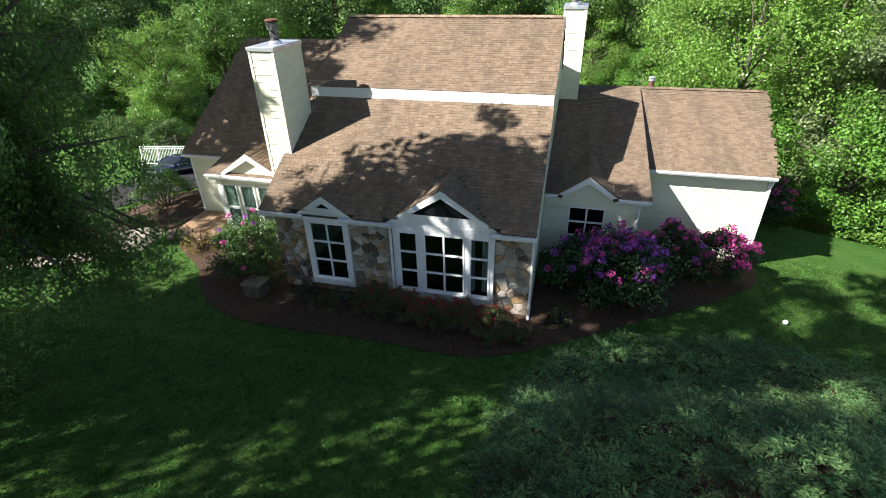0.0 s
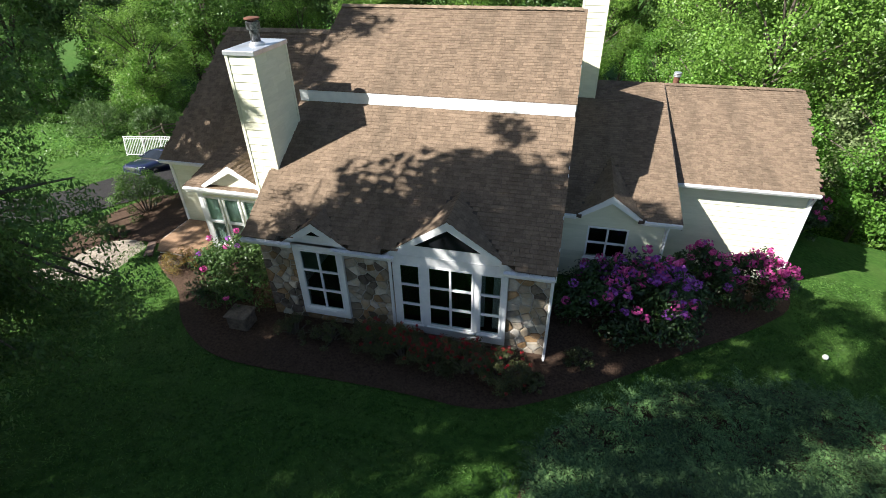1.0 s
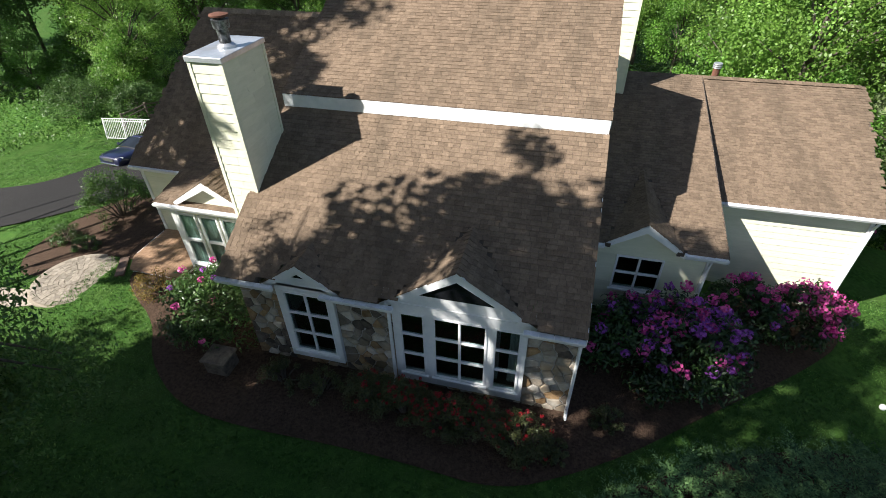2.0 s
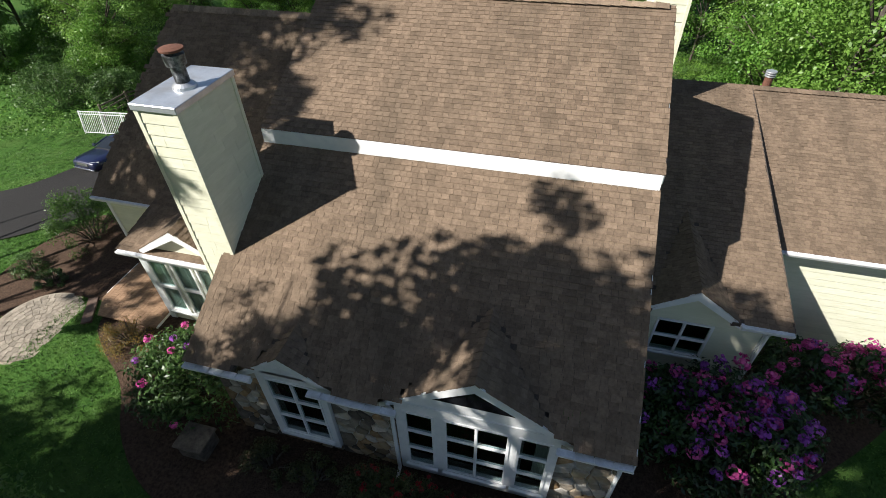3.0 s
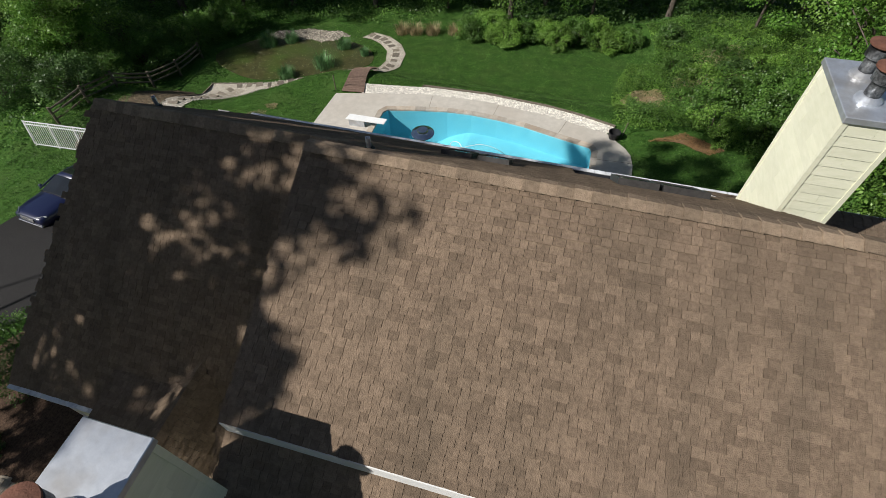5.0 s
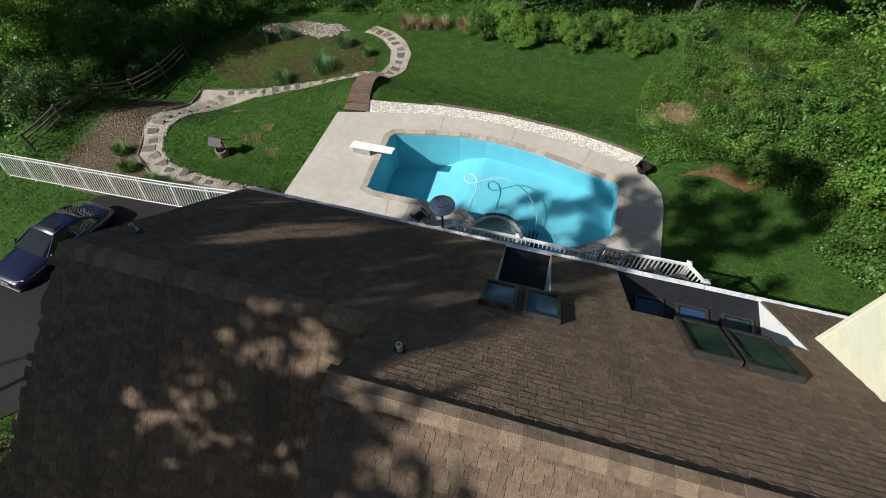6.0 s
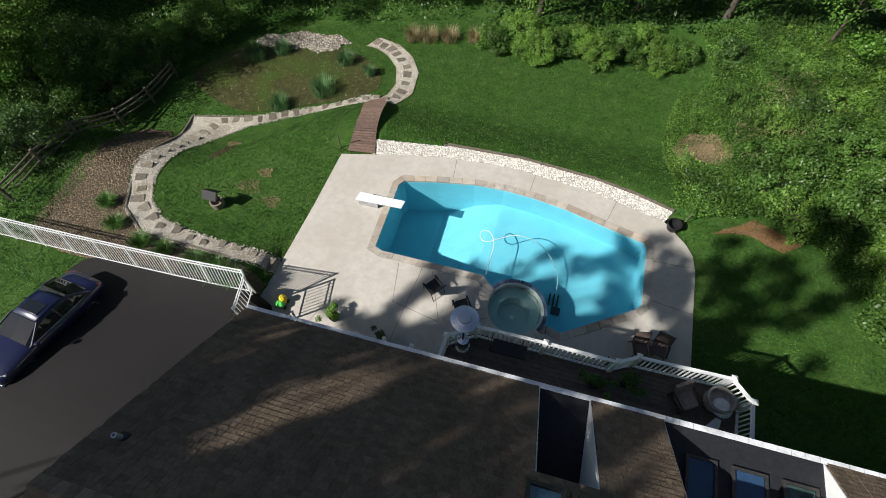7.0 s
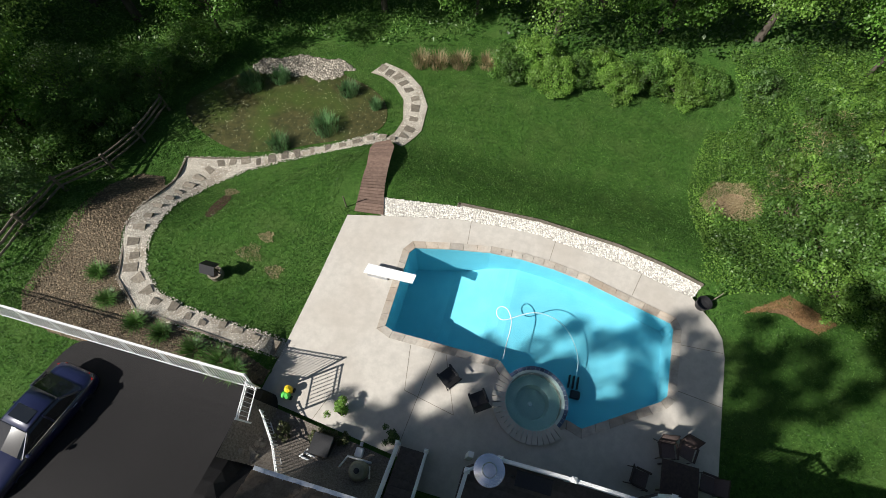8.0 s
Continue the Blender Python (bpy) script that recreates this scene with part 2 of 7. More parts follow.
def drape(outline, lift, cell, name, mat, kind="structure", label="", category="", thick=0.0):
    """A patch of ground cover that follows the ground, with its true outline."""
    bm = bmesh.new()
    vs = [bm.verts.new((x, y, 0)) for x, y in outline]
    bm.faces.new(vs)
    xs, ys = [p[0] for p in outline], [p[1] for p in outline]
    for lo, hi, axis in ((min(xs), max(xs), 0), (min(ys), max(ys), 1)):
        q = math.ceil(lo / cell) * cell
        while q < hi:
            no = (1, 0, 0) if axis == 0 else (0, 1, 0)
            bmesh.ops.bisect_plane(bm, geom=bm.verts[:] + bm.edges[:] + bm.faces[:], plane_co=(q, q, 0), plane_no=no)
            q += cell
    bmesh.ops.triangulate(bm, faces=bm.faces[:])
    for v in bm.verts:
        v.co.z = ground(v.co.x, v.co.y) + lift
    if thick:
        r = bmesh.ops.extrude_face_region(bm, geom=bm.faces[:])
        for v in [g for g in r["geom"] if isinstance(g, bmesh.types.BMVert)]:
            v.co.z -= thick
    bmesh.ops.recalc_face_normals(bm, faces=bm.faces[:])
    me = bpy.data.meshes.new(name)
    bm.to_mesh(me)
    bm.free()
    if not thick and len(me.polygons) and me.polygons[0].normal.z < 0:
        me.flip_normals()
    me.materials.append(M[mat])
    return tagged(new(name, me), label, category, kind=kind)


def make_ground():
    b = Build()
    xs = [-400, -250, -160, -110, -80] + [-60 + 0.8 * i for i in range(126)] + [44, 60, 80, 110, 160, 250, 400]
    ys = [-400, -250, -160, -110, -80, -60, -45] + [-34 + 0.8 * i for i in range(121)] + [66, 75, 90, 110, 160, 250, 400]
    verts = []
    for y in ys:
        for x in xs:
            z = ground(x, y)
            if inside(DECK, x, y) and y > 15:
                z = -7.5 if min(x + 16.0, -1.7 - x, y - 18.0, 26.4 - y) > 0 else min(z, POOL_Z - 0.16)
            verts.append((x, y, z))
    n = len(xs)
    b.add(verts, [(j * n + i, j * n + i + 1, (j + 1) * n + i + 1, (j + 1) * n + i) for j in range(len(ys) - 1) for i in range(n - 1)])
    tagged(part("ground", b, "grass", smooth=True), "mown green lawn sloping away behind the house", "lawn", kind="structure")


make_ground()

# ---------------------------------------------------------------- house
house = thing("house", "cream-sided house with brown shingle roofs and a field-stone front", "house")
SLOPE = 0.56
EAVE = 3.62
RX0, RX1 = -9.0, 0.1
FAS_Y, FAS_Z = 4.66, 6.6
RIDGE_Y, RIDGE_Z = 8.92, 8.62
REAR_Y, REAR_Z = 15.09, 3.63
RSL = (RIDGE_Z - REAR_Z) / (REAR_Y - RIDGE_Y)
WING_Y, WING_Z = 10.35, RIDGE_Z - (10.35 - 8.9) * RSL
WX0, WXF = -15.33, -15.98
WF_Y, WF_Z = 4.84, 3.38
C_Y, C_Z, CX0, CX1 = 4.3, 3.12, 0.1, 3.8
D_Y, D_Z, DX1, DX0 = 7.12, 3.28, 9.3, 8.48
CD_Y, CD_Z = 13.3, 5.15
WELLS = [(-7.25, -5.95, 12.95), (-4.2, -0.5, 12.9)]


def roof_slab(name, pts, mat="deckroof", thick=0.14, parent=None):
    p = [Vector(q) for q in pts]
    n = (p[1] - p[0]).cross(p[2] - p[0]).normalized()
    if n.z < 0:
        n = -n
    return part(name, Build().prism([q - n * 0.012 for q in p], -n * thick), mat, parent or house)


SINGLE = []


def shingles(b, o, u, v, width, length, keep=None, expose=0.14, rng=None, single=None, wells=()):
    """Courses of asphalt tabs laid on a slope: o is the left end of its eave, u runs along it and v up it. single: a stretch (of u and v) whose tabs become pieces."""
    rng = rng or random.Random(7)
    o, u, v = Vector(o), Vector(u).normalized(), Vector(v).normalized()
    n = u.cross(v).normalized()
    rows = int(length / expose)
    for r in range(rows + 1):
        a = r * expose - 0.015
        a1 = min(a + expose * 1.12, length)
        x = -rng.random() * 0.3
        while x < width:
            w = rng.choice((0.13, 0.16, 0.18, 0.2, 0.22, 0.26))
            x0, x1 = max(x, -0.02), min(x + w - 0.007, width + 0.02)
            x += w
            for ua, ub, va in wells:
                if a + expose / 2 < va:
                    if x0 < ua < x1:
                        x1 = ua
                    elif x0 < ub < x1:
                        x0 = ub
            if x1 - x0 < 0.04:
                continue
            if keep and not keep((x0 + x1) / 2, a + expose / 2):
                continue
            h = 0.012 + rng.random() * 0.009
            d = rng.random() * 0.008 - 0.004
            q = [o + u * x0 + v * (a + d), o + u * x1 + v * (a + d), o + u * x1 + v * a1, o + u * x0 + v * a1]
            top = [q[0] + n * h, q[1] + n * h, q[2] + n * 0.004, q[3] + n * 0.004]
            verts, faces = top + [q[0] - n * 0.01, q[1] - n * 0.01], [(0, 1, 2, 3), (4, 5, 1, 0), (4, 0, 3), (1, 5, 2)]
            if single and single[0] <= x0 <= single[1] and single[2] <= a <= single[3] and len(SINGLE) < 300:
                SINGLE.append((verts, faces))
            else:
                b.add(verts, faces)


def ridge_caps(b, p, q, up, half=0.19, expose=0.21, drop=0.55):
    """Cap shingles over a ridge from p to q."""
    p, q = Vector(p), Vector(q)
    d = (q - p).normalized()
    s = d.cross(Vector(up)).normalized()
    k = int((q - p).length / expose)
    rng = random.Random(3)
    for i in range(k):
        a, c = p + d * expose * i, p + d * (expose * (i + 1) + 0.05)
        h = 0.03 + rng.random() * 0.01
        z = Vector((0, 0, 1))
        va = [a - s * half + z * (h - half * drop), a + z * h, a + s * half + z * (h - half * drop)]
        vc = [c - s * half + z * (0.01 - half * drop), c + z * 0.012, c + s * half + z * (0.01 - half * drop)]
        lo = [x - z * 0.02 for x in va]
        b.add(va + vc + lo, [(0, 1, 4, 3), (1, 2, 5, 4), (6, 7, 1, 0), (7, 8, 2, 1)])


def lower_z(y):
    return EAVE + SLOPE * y


def rear_z(y):
    return REAR_Z + RSL * (REAR_Y - y)


# roof slabs
main_front = roof_slab("roof", [(RX0, 0.6, lower_z(0.6)), (RX1, 0.6, lower_z(0.6)), (RX1, 4.75, lower_z(4.75)), (RX0, 4.75, lower_z(4.75))])
for x0, x1 in ((RX0, -7.85), (-5.63, -4.72), (-0.9, RX1)):
    roof_slab("roof", [(x0, 0, EAVE), (x1, 0, EAVE), (x1, 0.6, lower_z(0.6)), (x0, 0.6, lower_z(0.6))])
main_upper = roof_slab("roof", [(RX0, FAS_Y, FAS_Z), (RX1, FAS_Y, FAS_Z), (RX1, RIDGE_Y, RIDGE_Z), (RX0, RIDGE_Y, RIDGE_Z)])
rear_pieces = [(-9.0, -7.25, RIDGE_Y, REAR_Y), (-7.25, -5.95, RIDGE_Y, 12.95), (-5.95, -4.2, RIDGE_Y, REAR_Y), (-4.2, -0.5, RIDGE_Y, 12.9), (-0.5, RX1, RIDGE_Y, REAR_Y), (WX0, -9.0, WING_Y, REAR_Y)]
for x0, x1, y0, y1 in rear_pieces:
    roof_slab("roof", [(x0, y0, rear_z(y0)), (x0, y1, rear_z(y1)), (x1, y1, rear_z(y1)), (x1, y0, rear_z(y0))])
wing_front = roof_slab("roof", [(WXF, WF_Y, WF_Z), (-9.0, WF_Y, WF_Z), (-9.0, WING_Y, WING_Z), (WX0, WING_Y, WING_Z)])
C_SLOPE = (CD_Z - C_Z) / (CD_Y - C_Y)
c_roof = roof_slab("roof", [(CX0, C_Y + 0.5, C_Z + 0.5 * C_SLOPE), (CX1, C_Y + 0.5, C_Z + 0.5 * C_SLOPE), (CX1, CD_Y, CD_Z), (CX0, CD_Y, CD_Z)])
for x0, x1 in ((CX0, 0.72), (2.5, CX1)):
    roof_slab("roof", [(x0, C_Y, C_Z), (x1, C_Y, C_Z), (x1, C_Y + 0.5, C_Z + 0.5 * C_SLOPE), (x0, C_Y + 0.5, C_Z + 0.5 * C_SLOPE)])
d_roof = roof_slab("roof", [(CX1 - 0.05, D_Y, D_Z), (DX0, D_Y, D_Z), (DX1, CD_Y, CD_Z - 0.03), (CX1 - 0.05, CD_Y, CD_Z - 0.03)])
cd_back = roof_slab("roof", [(CX0, CD_Y, CD_Z), (CX0, REAR_Y, REAR_Z), (DX1, REAR_Y, REAR_Z), (DX1, CD_Y, CD_Z)])
# shingle courses
rng = random.Random(11)
wf = math.hypot(WING_Y - WF_Y, WING_Z - WF_Z)


def on_slope(o, y1, z1, x1):
    """Slope frame from an eave corner: along x, up to (y1, z1)."""
    return o, (1, 0, 0), (0, y1 - o[1], z1 - o[2]), x1 - o[0], math.hypot(y1 - o[1], z1 - o[2])


GABLES = [(-4.72, -0.9, 3.43, 4.73, 0.17), (-7.85, -5.63, 3.44, 4.22, 0.12)]


def clear_of_gables(u, v):
    y = v * math.cos(math.atan(SLOPE))
    z = EAVE + SLOPE * y
    for x0, x1, z0, z1, _ in GABLES:
        c, h = (x0 + x1) / 2, (x1 - x0) / 2
        if abs(RX0 + u - c) < (h - 0.05 if y < 0.12 else h * (z1 - z) / (z1 - z0) - 0.02):
            return False
    return True


b = Build()
shingles(b, *on_slope((RX0, 0, EAVE), 4.72, lower_z(4.72), RX1), clear_of_gables, rng=rng)
part("shingle_course", b, "shingle", main_front)["kind"] = "stuff"
b = Build()
shingles(b, *on_slope((RX0, FAS_Y, FAS_Z), RIDGE_Y, RIDGE_Z, RX1), rng=rng, single=(2.2, 7.0, 1.2, 3.4))
part("shingle_course", b, "shingle", main_upper)["kind"] = "stuff"
b = Build()
ridge_caps(b, (RX0, RIDGE_Y - 0.02, RIDGE_Z + 0.035), (RX1, RIDGE_Y - 0.02, RIDGE_Z + 0.035), (0, 0, 1), 0.17, 0.27, 0.45)
ridge_caps(b, (WX0, WING_Y, WING_Z + 0.02), (RX0, WING_Y, WING_Z + 0.02), (0, 0, 1), 0.2, drop=0.7)
part("ridge_cap", b, "ridge", main_upper)["kind"] = "stuff"
rl = math.hypot(REAR_Y - RIDGE_Y, RIDGE_Z - REAR_Z)
cosr = (REAR_Y - RIDGE_Y) / rl


def rear_keep(u, v):
    x, y = RX1 - u, REAR_Y - v * cosr
    if x < RX0 and y < WING_Y + 0.02:
        return False
    return not any(x0 < x < x1 and y > y0 for x0, x1, y0 in WELLS)


b = Build()
shingles(b, (RX1, REAR_Y, REAR_Z), (-1, 0, 0), (0, RIDGE_Y - REAR_Y, RIDGE_Z - REAR_Z), RX1 - WX0, rl, rear_keep, rng=rng, wells=[(RX1 - x1, RX1 - x0, (REAR_Y - y0) / cosr) for x0, x1, y0 in WELLS])
part("shingle_course", b, "shingle", main_upper)["kind"] = "stuff"
b = Build()
shingles(b, *on_slope((WXF, WF_Y, WF_Z), WING_Y, WING_Z, RX0), lambda u, v: u > (WX0 - WXF) * v / wf - 0.05, rng=rng)
part("shingle_course", b, "shingle", wing_front)["kind"] = "stuff"
b = Build()
shingles(b, *on_slope((CX0, C_Y, C_Z), CD_Y, CD_Z, CX1), lambda u, v: abs(CX0 + u - 1.61) > 1.11 * (3.86 - C_Z - v * math.sin(math.atan(C_SLOPE))) / 0.8, rng=rng)
ridge_caps(b, (CX0, CD_Y, CD_Z), (DX1, CD_Y, CD_Z), (0, 0, 1), drop=0.3)
part("shingle_course", b, "shingle", c_roof)["kind"] = "stuff"
b = Build()
shingles(b, *on_slope((CX1 + 0.03, D_Y, D_Z), CD_Y, CD_Z - 0.03, DX1), lambda u, v: CX1 + 0.03 + u < DX0 + 0.05 + (DX1 - DX0) * v / math.hypot(CD_Y - D_Y, CD_Z - D_Z), rng=rng)
part("shingle_course", b, "shingle", d_roof)["kind"] = "stuff"
b = Build()
shingles(b, (DX1, REAR_Y, REAR_Z), (-1, 0, 0), (0, CD_Y - REAR_Y, CD_Z - REAR_Z), DX1 - CX0, math.hypot(CD_Y - REAR_Y, CD_Z - REAR_Z), rng=rng)
part("shingle_course", b, "shingle", cd_back)["kind"] = "stuff"

part("rake_board", Build().prism([(CX1, C_Y, C_Z - 0.2), (CX1, CD_Y, CD_Z - 0.2), (CX1, CD_Y, CD_Z + 0.012), (CX1, C_Y, C_Z + 0.012)], (0.024, 0, 0)), "deckroof", house, "brown rake board where the two side roofs step")

# the white step between the two front slopes
part("fascia", Build().box(RX0 + 0.01, RX1 - 0.01, FAS_Y - 0.03, FAS_Y + 0.05, lower_z(FAS_Y) - 0.03, FAS_Z - 0.02), "white", house, "white fascia board between two roof slopes")


part("rake_board", Build().prism([(RX1 - 0.01, 0.0, EAVE - 0.22), (RX1 - 0.01, 4.64, lower_z(4.64) - 0.22), (RX1 - 0.01, 4.64, lower_z(4.64) - 0.02), (RX1 - 0.01, 0.0, EAVE - 0.02)], (0.025, 0, 0)), "white", house)
part("rake_board", Build().prism([(RX1 - 0.01, FAS_Y, FAS_Z - 0.22), (RX1 - 0.01, RIDGE_Y, RIDGE_Z - 0.22), (RX1 - 0.01, RIDGE_Y, RIDGE_Z - 0.03), (RX1 - 0.01, FAS_Y, FAS_Z - 0.03)], (0.025, 0, 0)), "white", house)


def gable_wall(name, outline, x, thick, mat="siding"):
    """An upright end wall, outline in (y, z)."""
    return part(name, Build().prism([(x, y, z) for y, z in outline], (thick, 0, 0)), mat, house)


MAIN_END = [(0.4, -0.6), (14.7, -3.2), (14.7, rear_z(14.7) - 0.1), (RIDGE_Y, RIDGE_Z - 0.14), (4.7, FAS_Z - 0.1), (4.7, lower_z(4.7) - 0.12), (0.4, lower_z(0.4) - 0.12)]
right_end = gable_wall("end_wall", MAIN_END, -0.15, 0.2)
left_end = gable_wall("end_wall", MAIN_END, -8.75, 0.2)
wing_end = gable_wall("end_wall", [(WING_Y, -2.3), (14.7, -3.2), (14.7, rear_z(14.7) - 0.12), (WING_Y, WING_Z - 0.14)], -15.2, 0.2)
wing_side = part("end_wall", Build().prism([(-15.72, 5.02, -1.2), (-15.2, WING_Y, -2.3), (-15.2, WING_Y, WING_Z - 0.16), (-15.72, 5.02, WF_Z - 0.05)], (0.2, 0, 0)), "siding", house)
part("rear_wall", Build().box(-15.2, -0.35, 14.5, 14.7, -3.2, 3.36), "siding", house)
part("wing_front_wall", Build().box(-15.52, -8.75, 5.02, 5.2, -1.0, 3.33), "siding", house)
part("side_end_wall", Build().prism([(3.3, 4.8, -1), (3.3, 13.1, -1), (3.3, 13.1, 4.9), (3.3, 4.8, 3.1)], (0.15, 0, 0)), "siding", house)
d_front = part("garage_wall", Build().box(3.45, 8.45, 7.5, 7.68, -2.2, 3.2), "siding", house)
d_end = gable_wall("garage_end_wall", [(7.68, -2.2), (14.7, -3.4), (14.7, 3.7), (CD_Y, CD_Z - 0.18), (7.68, D_Z)], 8.27, 0.18)
part("garage_back_wall", Build().box(-0.15, 8.27, 14.5, 14.7, -3.6, 3.7), "siding", house)
for x0, x1, y0 in WELLS:
    part("flat_roof", Build().box(x0, x1, y0 - 0.1, REAR_Y + 0.02, REAR_Z - 0.16, REAR_Z - 0.04), "membrane", house, "black rubber flat roof")
    part("back_wall", Build().box(x0, x1, y0 - 0.24, y0 - 0.12, REAR_Z - 0.1, rear_z(y0) - 0.12), "membrane", house)
    for x in (x0 - 0.05, x1 - 0.03):
        part("cheek_wall", Build().prism([(x, y0 - 0.05, REAR_Z - 0.08), (x, REAR_Y - 0.02, REAR_Z - 0.08), (x, REAR_Y - 0.02, REAR_Z - 0.02), (x, y0 - 0.05, rear_z(y0 - 0.05) - 0.03)], (0.08, 0, 0)), "white", house, "white triangular side wall")


# ---------------------------------------------------------------- walls with openings, siding, stone


def wall_grid(x0, x1, z0, z1, holes, y0, y1):
    """A wall facing the front with openings cut through it, as one mesh."""
    xs = sorted({x0, x1, *[h[0] for h in holes], *[h[1] for h in holes]})
    zs = sorted({z0, z1, *[h[2] for h in holes], *[h[3] for h in holes]})
    solid = {}
    for i in range(len(xs) - 1):
        for k in range(len(zs) - 1):
            cx, cz = (xs[i] + xs[i + 1]) / 2, (zs[k] + zs[k + 1]) / 2
            solid[i, k] = not any(h[0] < cx < h[1] and h[2] < cz < h[3] for h in holes)
    b, index = Build(), {}

    def v(i, k, j):
        if (i, k, j) not in index:
            index[i, k, j] = len(b.v)
            b.v.append((xs[i], (y0, y1)[j], zs[k]))
        return index[i, k, j]

    for (i, k), s in solid.items():
        if not s:
            continue
        b.f.append((v(i, k, 0), v(i + 1, k, 0), v(i + 1, k + 1, 0), v(i, k + 1, 0)))
        b.f.append((v(i, k, 1), v(i, k + 1, 1), v(i + 1, k + 1, 1), v(i + 1, k, 1)))
        for di, dk, e in ((-1, 0, ((i, k), (i, k + 1))), (1, 0, ((i + 1, k + 1), (i + 1, k))), (0, -1, ((i + 1, k), (i, k))), (0, 1, ((i, k + 1), (i + 1, k + 1)))):
            if not solid.get((i + di, k + dk), False):
                (a, c), (d, f) = e
                b.f.append((v(a, c, 0), v(d, f, 0), v(d, f, 1), v(a, c, 1)))
    return b


def siding(parent, start, along, out, span, z0, z1, expose=0.235, joint=0.0, seed=1):
    """Lapped boards, each a piece: span(z) gives the ends of the wall at that height, along its foot line."""
    r = random.Random(seed)
    s, u, o = Vector(start), Vector(along), Vector(out)
    z = z0
    while z < z1 - 0.03:
        top = min(z + expose + 0.02, z1)
        ends = span(z + expose / 2)
        if ends and ends[1] - ends[0] > 0.08:
            cuts = [ends[0]]
            if joint:
                q = ends[0] + joint * (0.4 + r.random())
                while q < ends[1] - 0.2:
                    cuts.append(q)
                    q += joint * (0.7 + 0.6 * r.random())
            cuts.append(ends[1])
            for a, c in zip(cuts, cuts[1:]):
                p, q = s + u * a, s + u * (c - 0.004)
                Z = Vector((0, 0, 1))
                t = 0.019 + 0.005 * r.random()
                b = Build()
                b.loft([[p + Z * z, p + Z * z + o * t, p + Z * top + o * 0.005, p + Z * top], [q + Z * z, q + Z * z + o * t, q + Z * top + o * 0.005, q + Z * top]])
                part("siding_board", b, "siding", parent)
        z += expose


def clip(poly, a, b, c):
    """Keeps the side of a polygon where a x + b y < c."""
    out = []
    for p, q in zip(poly, poly[1:] + poly[:1]):
        dp, dq = a * p[0] + b * p[1] - c, a * q[0] + b * q[1] - c
        if dp < 0:
            out.append(p)
        if dp * dq < 0:
            k = dp / (dp - dq)
            out.append((p[0] + k * (q[0] - p[0]), p[1] + k * (q[1] - p[1])))
    return out


def stone_cells(x0, x1, z0, z1, size, r):
    """Irregular stones that fill a rectangle."""
    seeds = []
    nx, nz = max(1, round((x1 - x0) / size)), max(1, round((z1 - z0) / (size * 0.72)))
    for k in range(nz):
        for i in range(nx):
            seeds.append((x0 + (i + 0.5 + 0.42 * (k % 2) + 0.85 * (r.random() - 0.5)) * (x1 - x0) / nx, z0 + (k + 0.5 + 0.95 * (r.random() - 0.5)) * (z1 - z0) / nz))
    for s in seeds:
        poly = [(x0, z0), (x1, z0), (x1, z1), (x0, z1)]
        for q in seeds:
            if q is not s and abs(q[0] - s[0]) < 3 * size and abs(q[1] - s[1]) < 3 * size:
                a, b = q[0] - s[0], q[1] - s[1]
                poly = clip(poly, a, b, (q[0] ** 2 + q[1] ** 2 - s[0] ** 2 - s[1] ** 2) / 2)
                if len(poly) < 3:
                    break
        if len(poly) >= 3:
            cx, cz = sum(p[0] for p in poly) / len(poly), sum(p[1] for p in poly) / len(poly)
            span = max(max(abs(p[0] - cx), abs(p[1] - cz)) for p in poly)
            if span > 0.06:
                k = 1 - 0.022 / span
                yield [(cx + (p[0] - cx) * k, cz + (p[1] - cz) * k) for p in poly], (cx, cz)


M["stone_dark"] = material("dark_field_stone", (0.07, 0.055, 0.045), (0.17, 0.14, 0.11), 6, 0.85, 0.5, 25, obj=0.35)
M["stone_pale"] = material("pale_field_stone", (0.36, 0.33, 0.28), (0.55, 0.51, 0.45), 6, 0.85, 0.5, 25, obj=0.25, blotch=(0.4, 0.3, 0.18), blotch_scale=2.5, amount=0.6)
M["stone_rust"] = material("rusty_field_stone", (0.2, 0.12, 0.055), (0.36, 0.24, 0.13), 6, 0.85, 0.5, 25, obj=0.35)
front = part("front_wall", wall_grid(-8.75, 0.09, -0.5, 3.55, [(-7.5, -6.08, 0.8, 3.4), (-4.36, -1.2, 0.75, 3.4)], 0.38, 0.62), "mortar", house, "wall of irregular field stone with pale mortar")
r = random.Random(5)
for region in ((-8.75, -7.58, -0.1, 3.45), (-7.58, -6.0, -0.1, 0.74), (-6.0, -4.44, -0.1, 3.45), (-4.44, -1.14, -0.1, 0.68), (-1.14, 0.09, -0.1, 3.4)):
    for poly, c in stone_cells(*region, 0.33, r):
        d = 0.03 + 0.03 * r.random()
        s = 0.86
        b = Build()
        b.loft([[(x, 0.38, z) for x, z in poly], [(x, 0.38 - d * 0.6, z) for x, z in poly], [(c[0] + (x - c[0]) * s, 0.38 - d, c[1] + (z - c[1]) * s) for x, z in poly]])
        part("stone", b, r.choice(("stone", "stone", "stone_dark", "stone_pale", "stone_rust")), front)


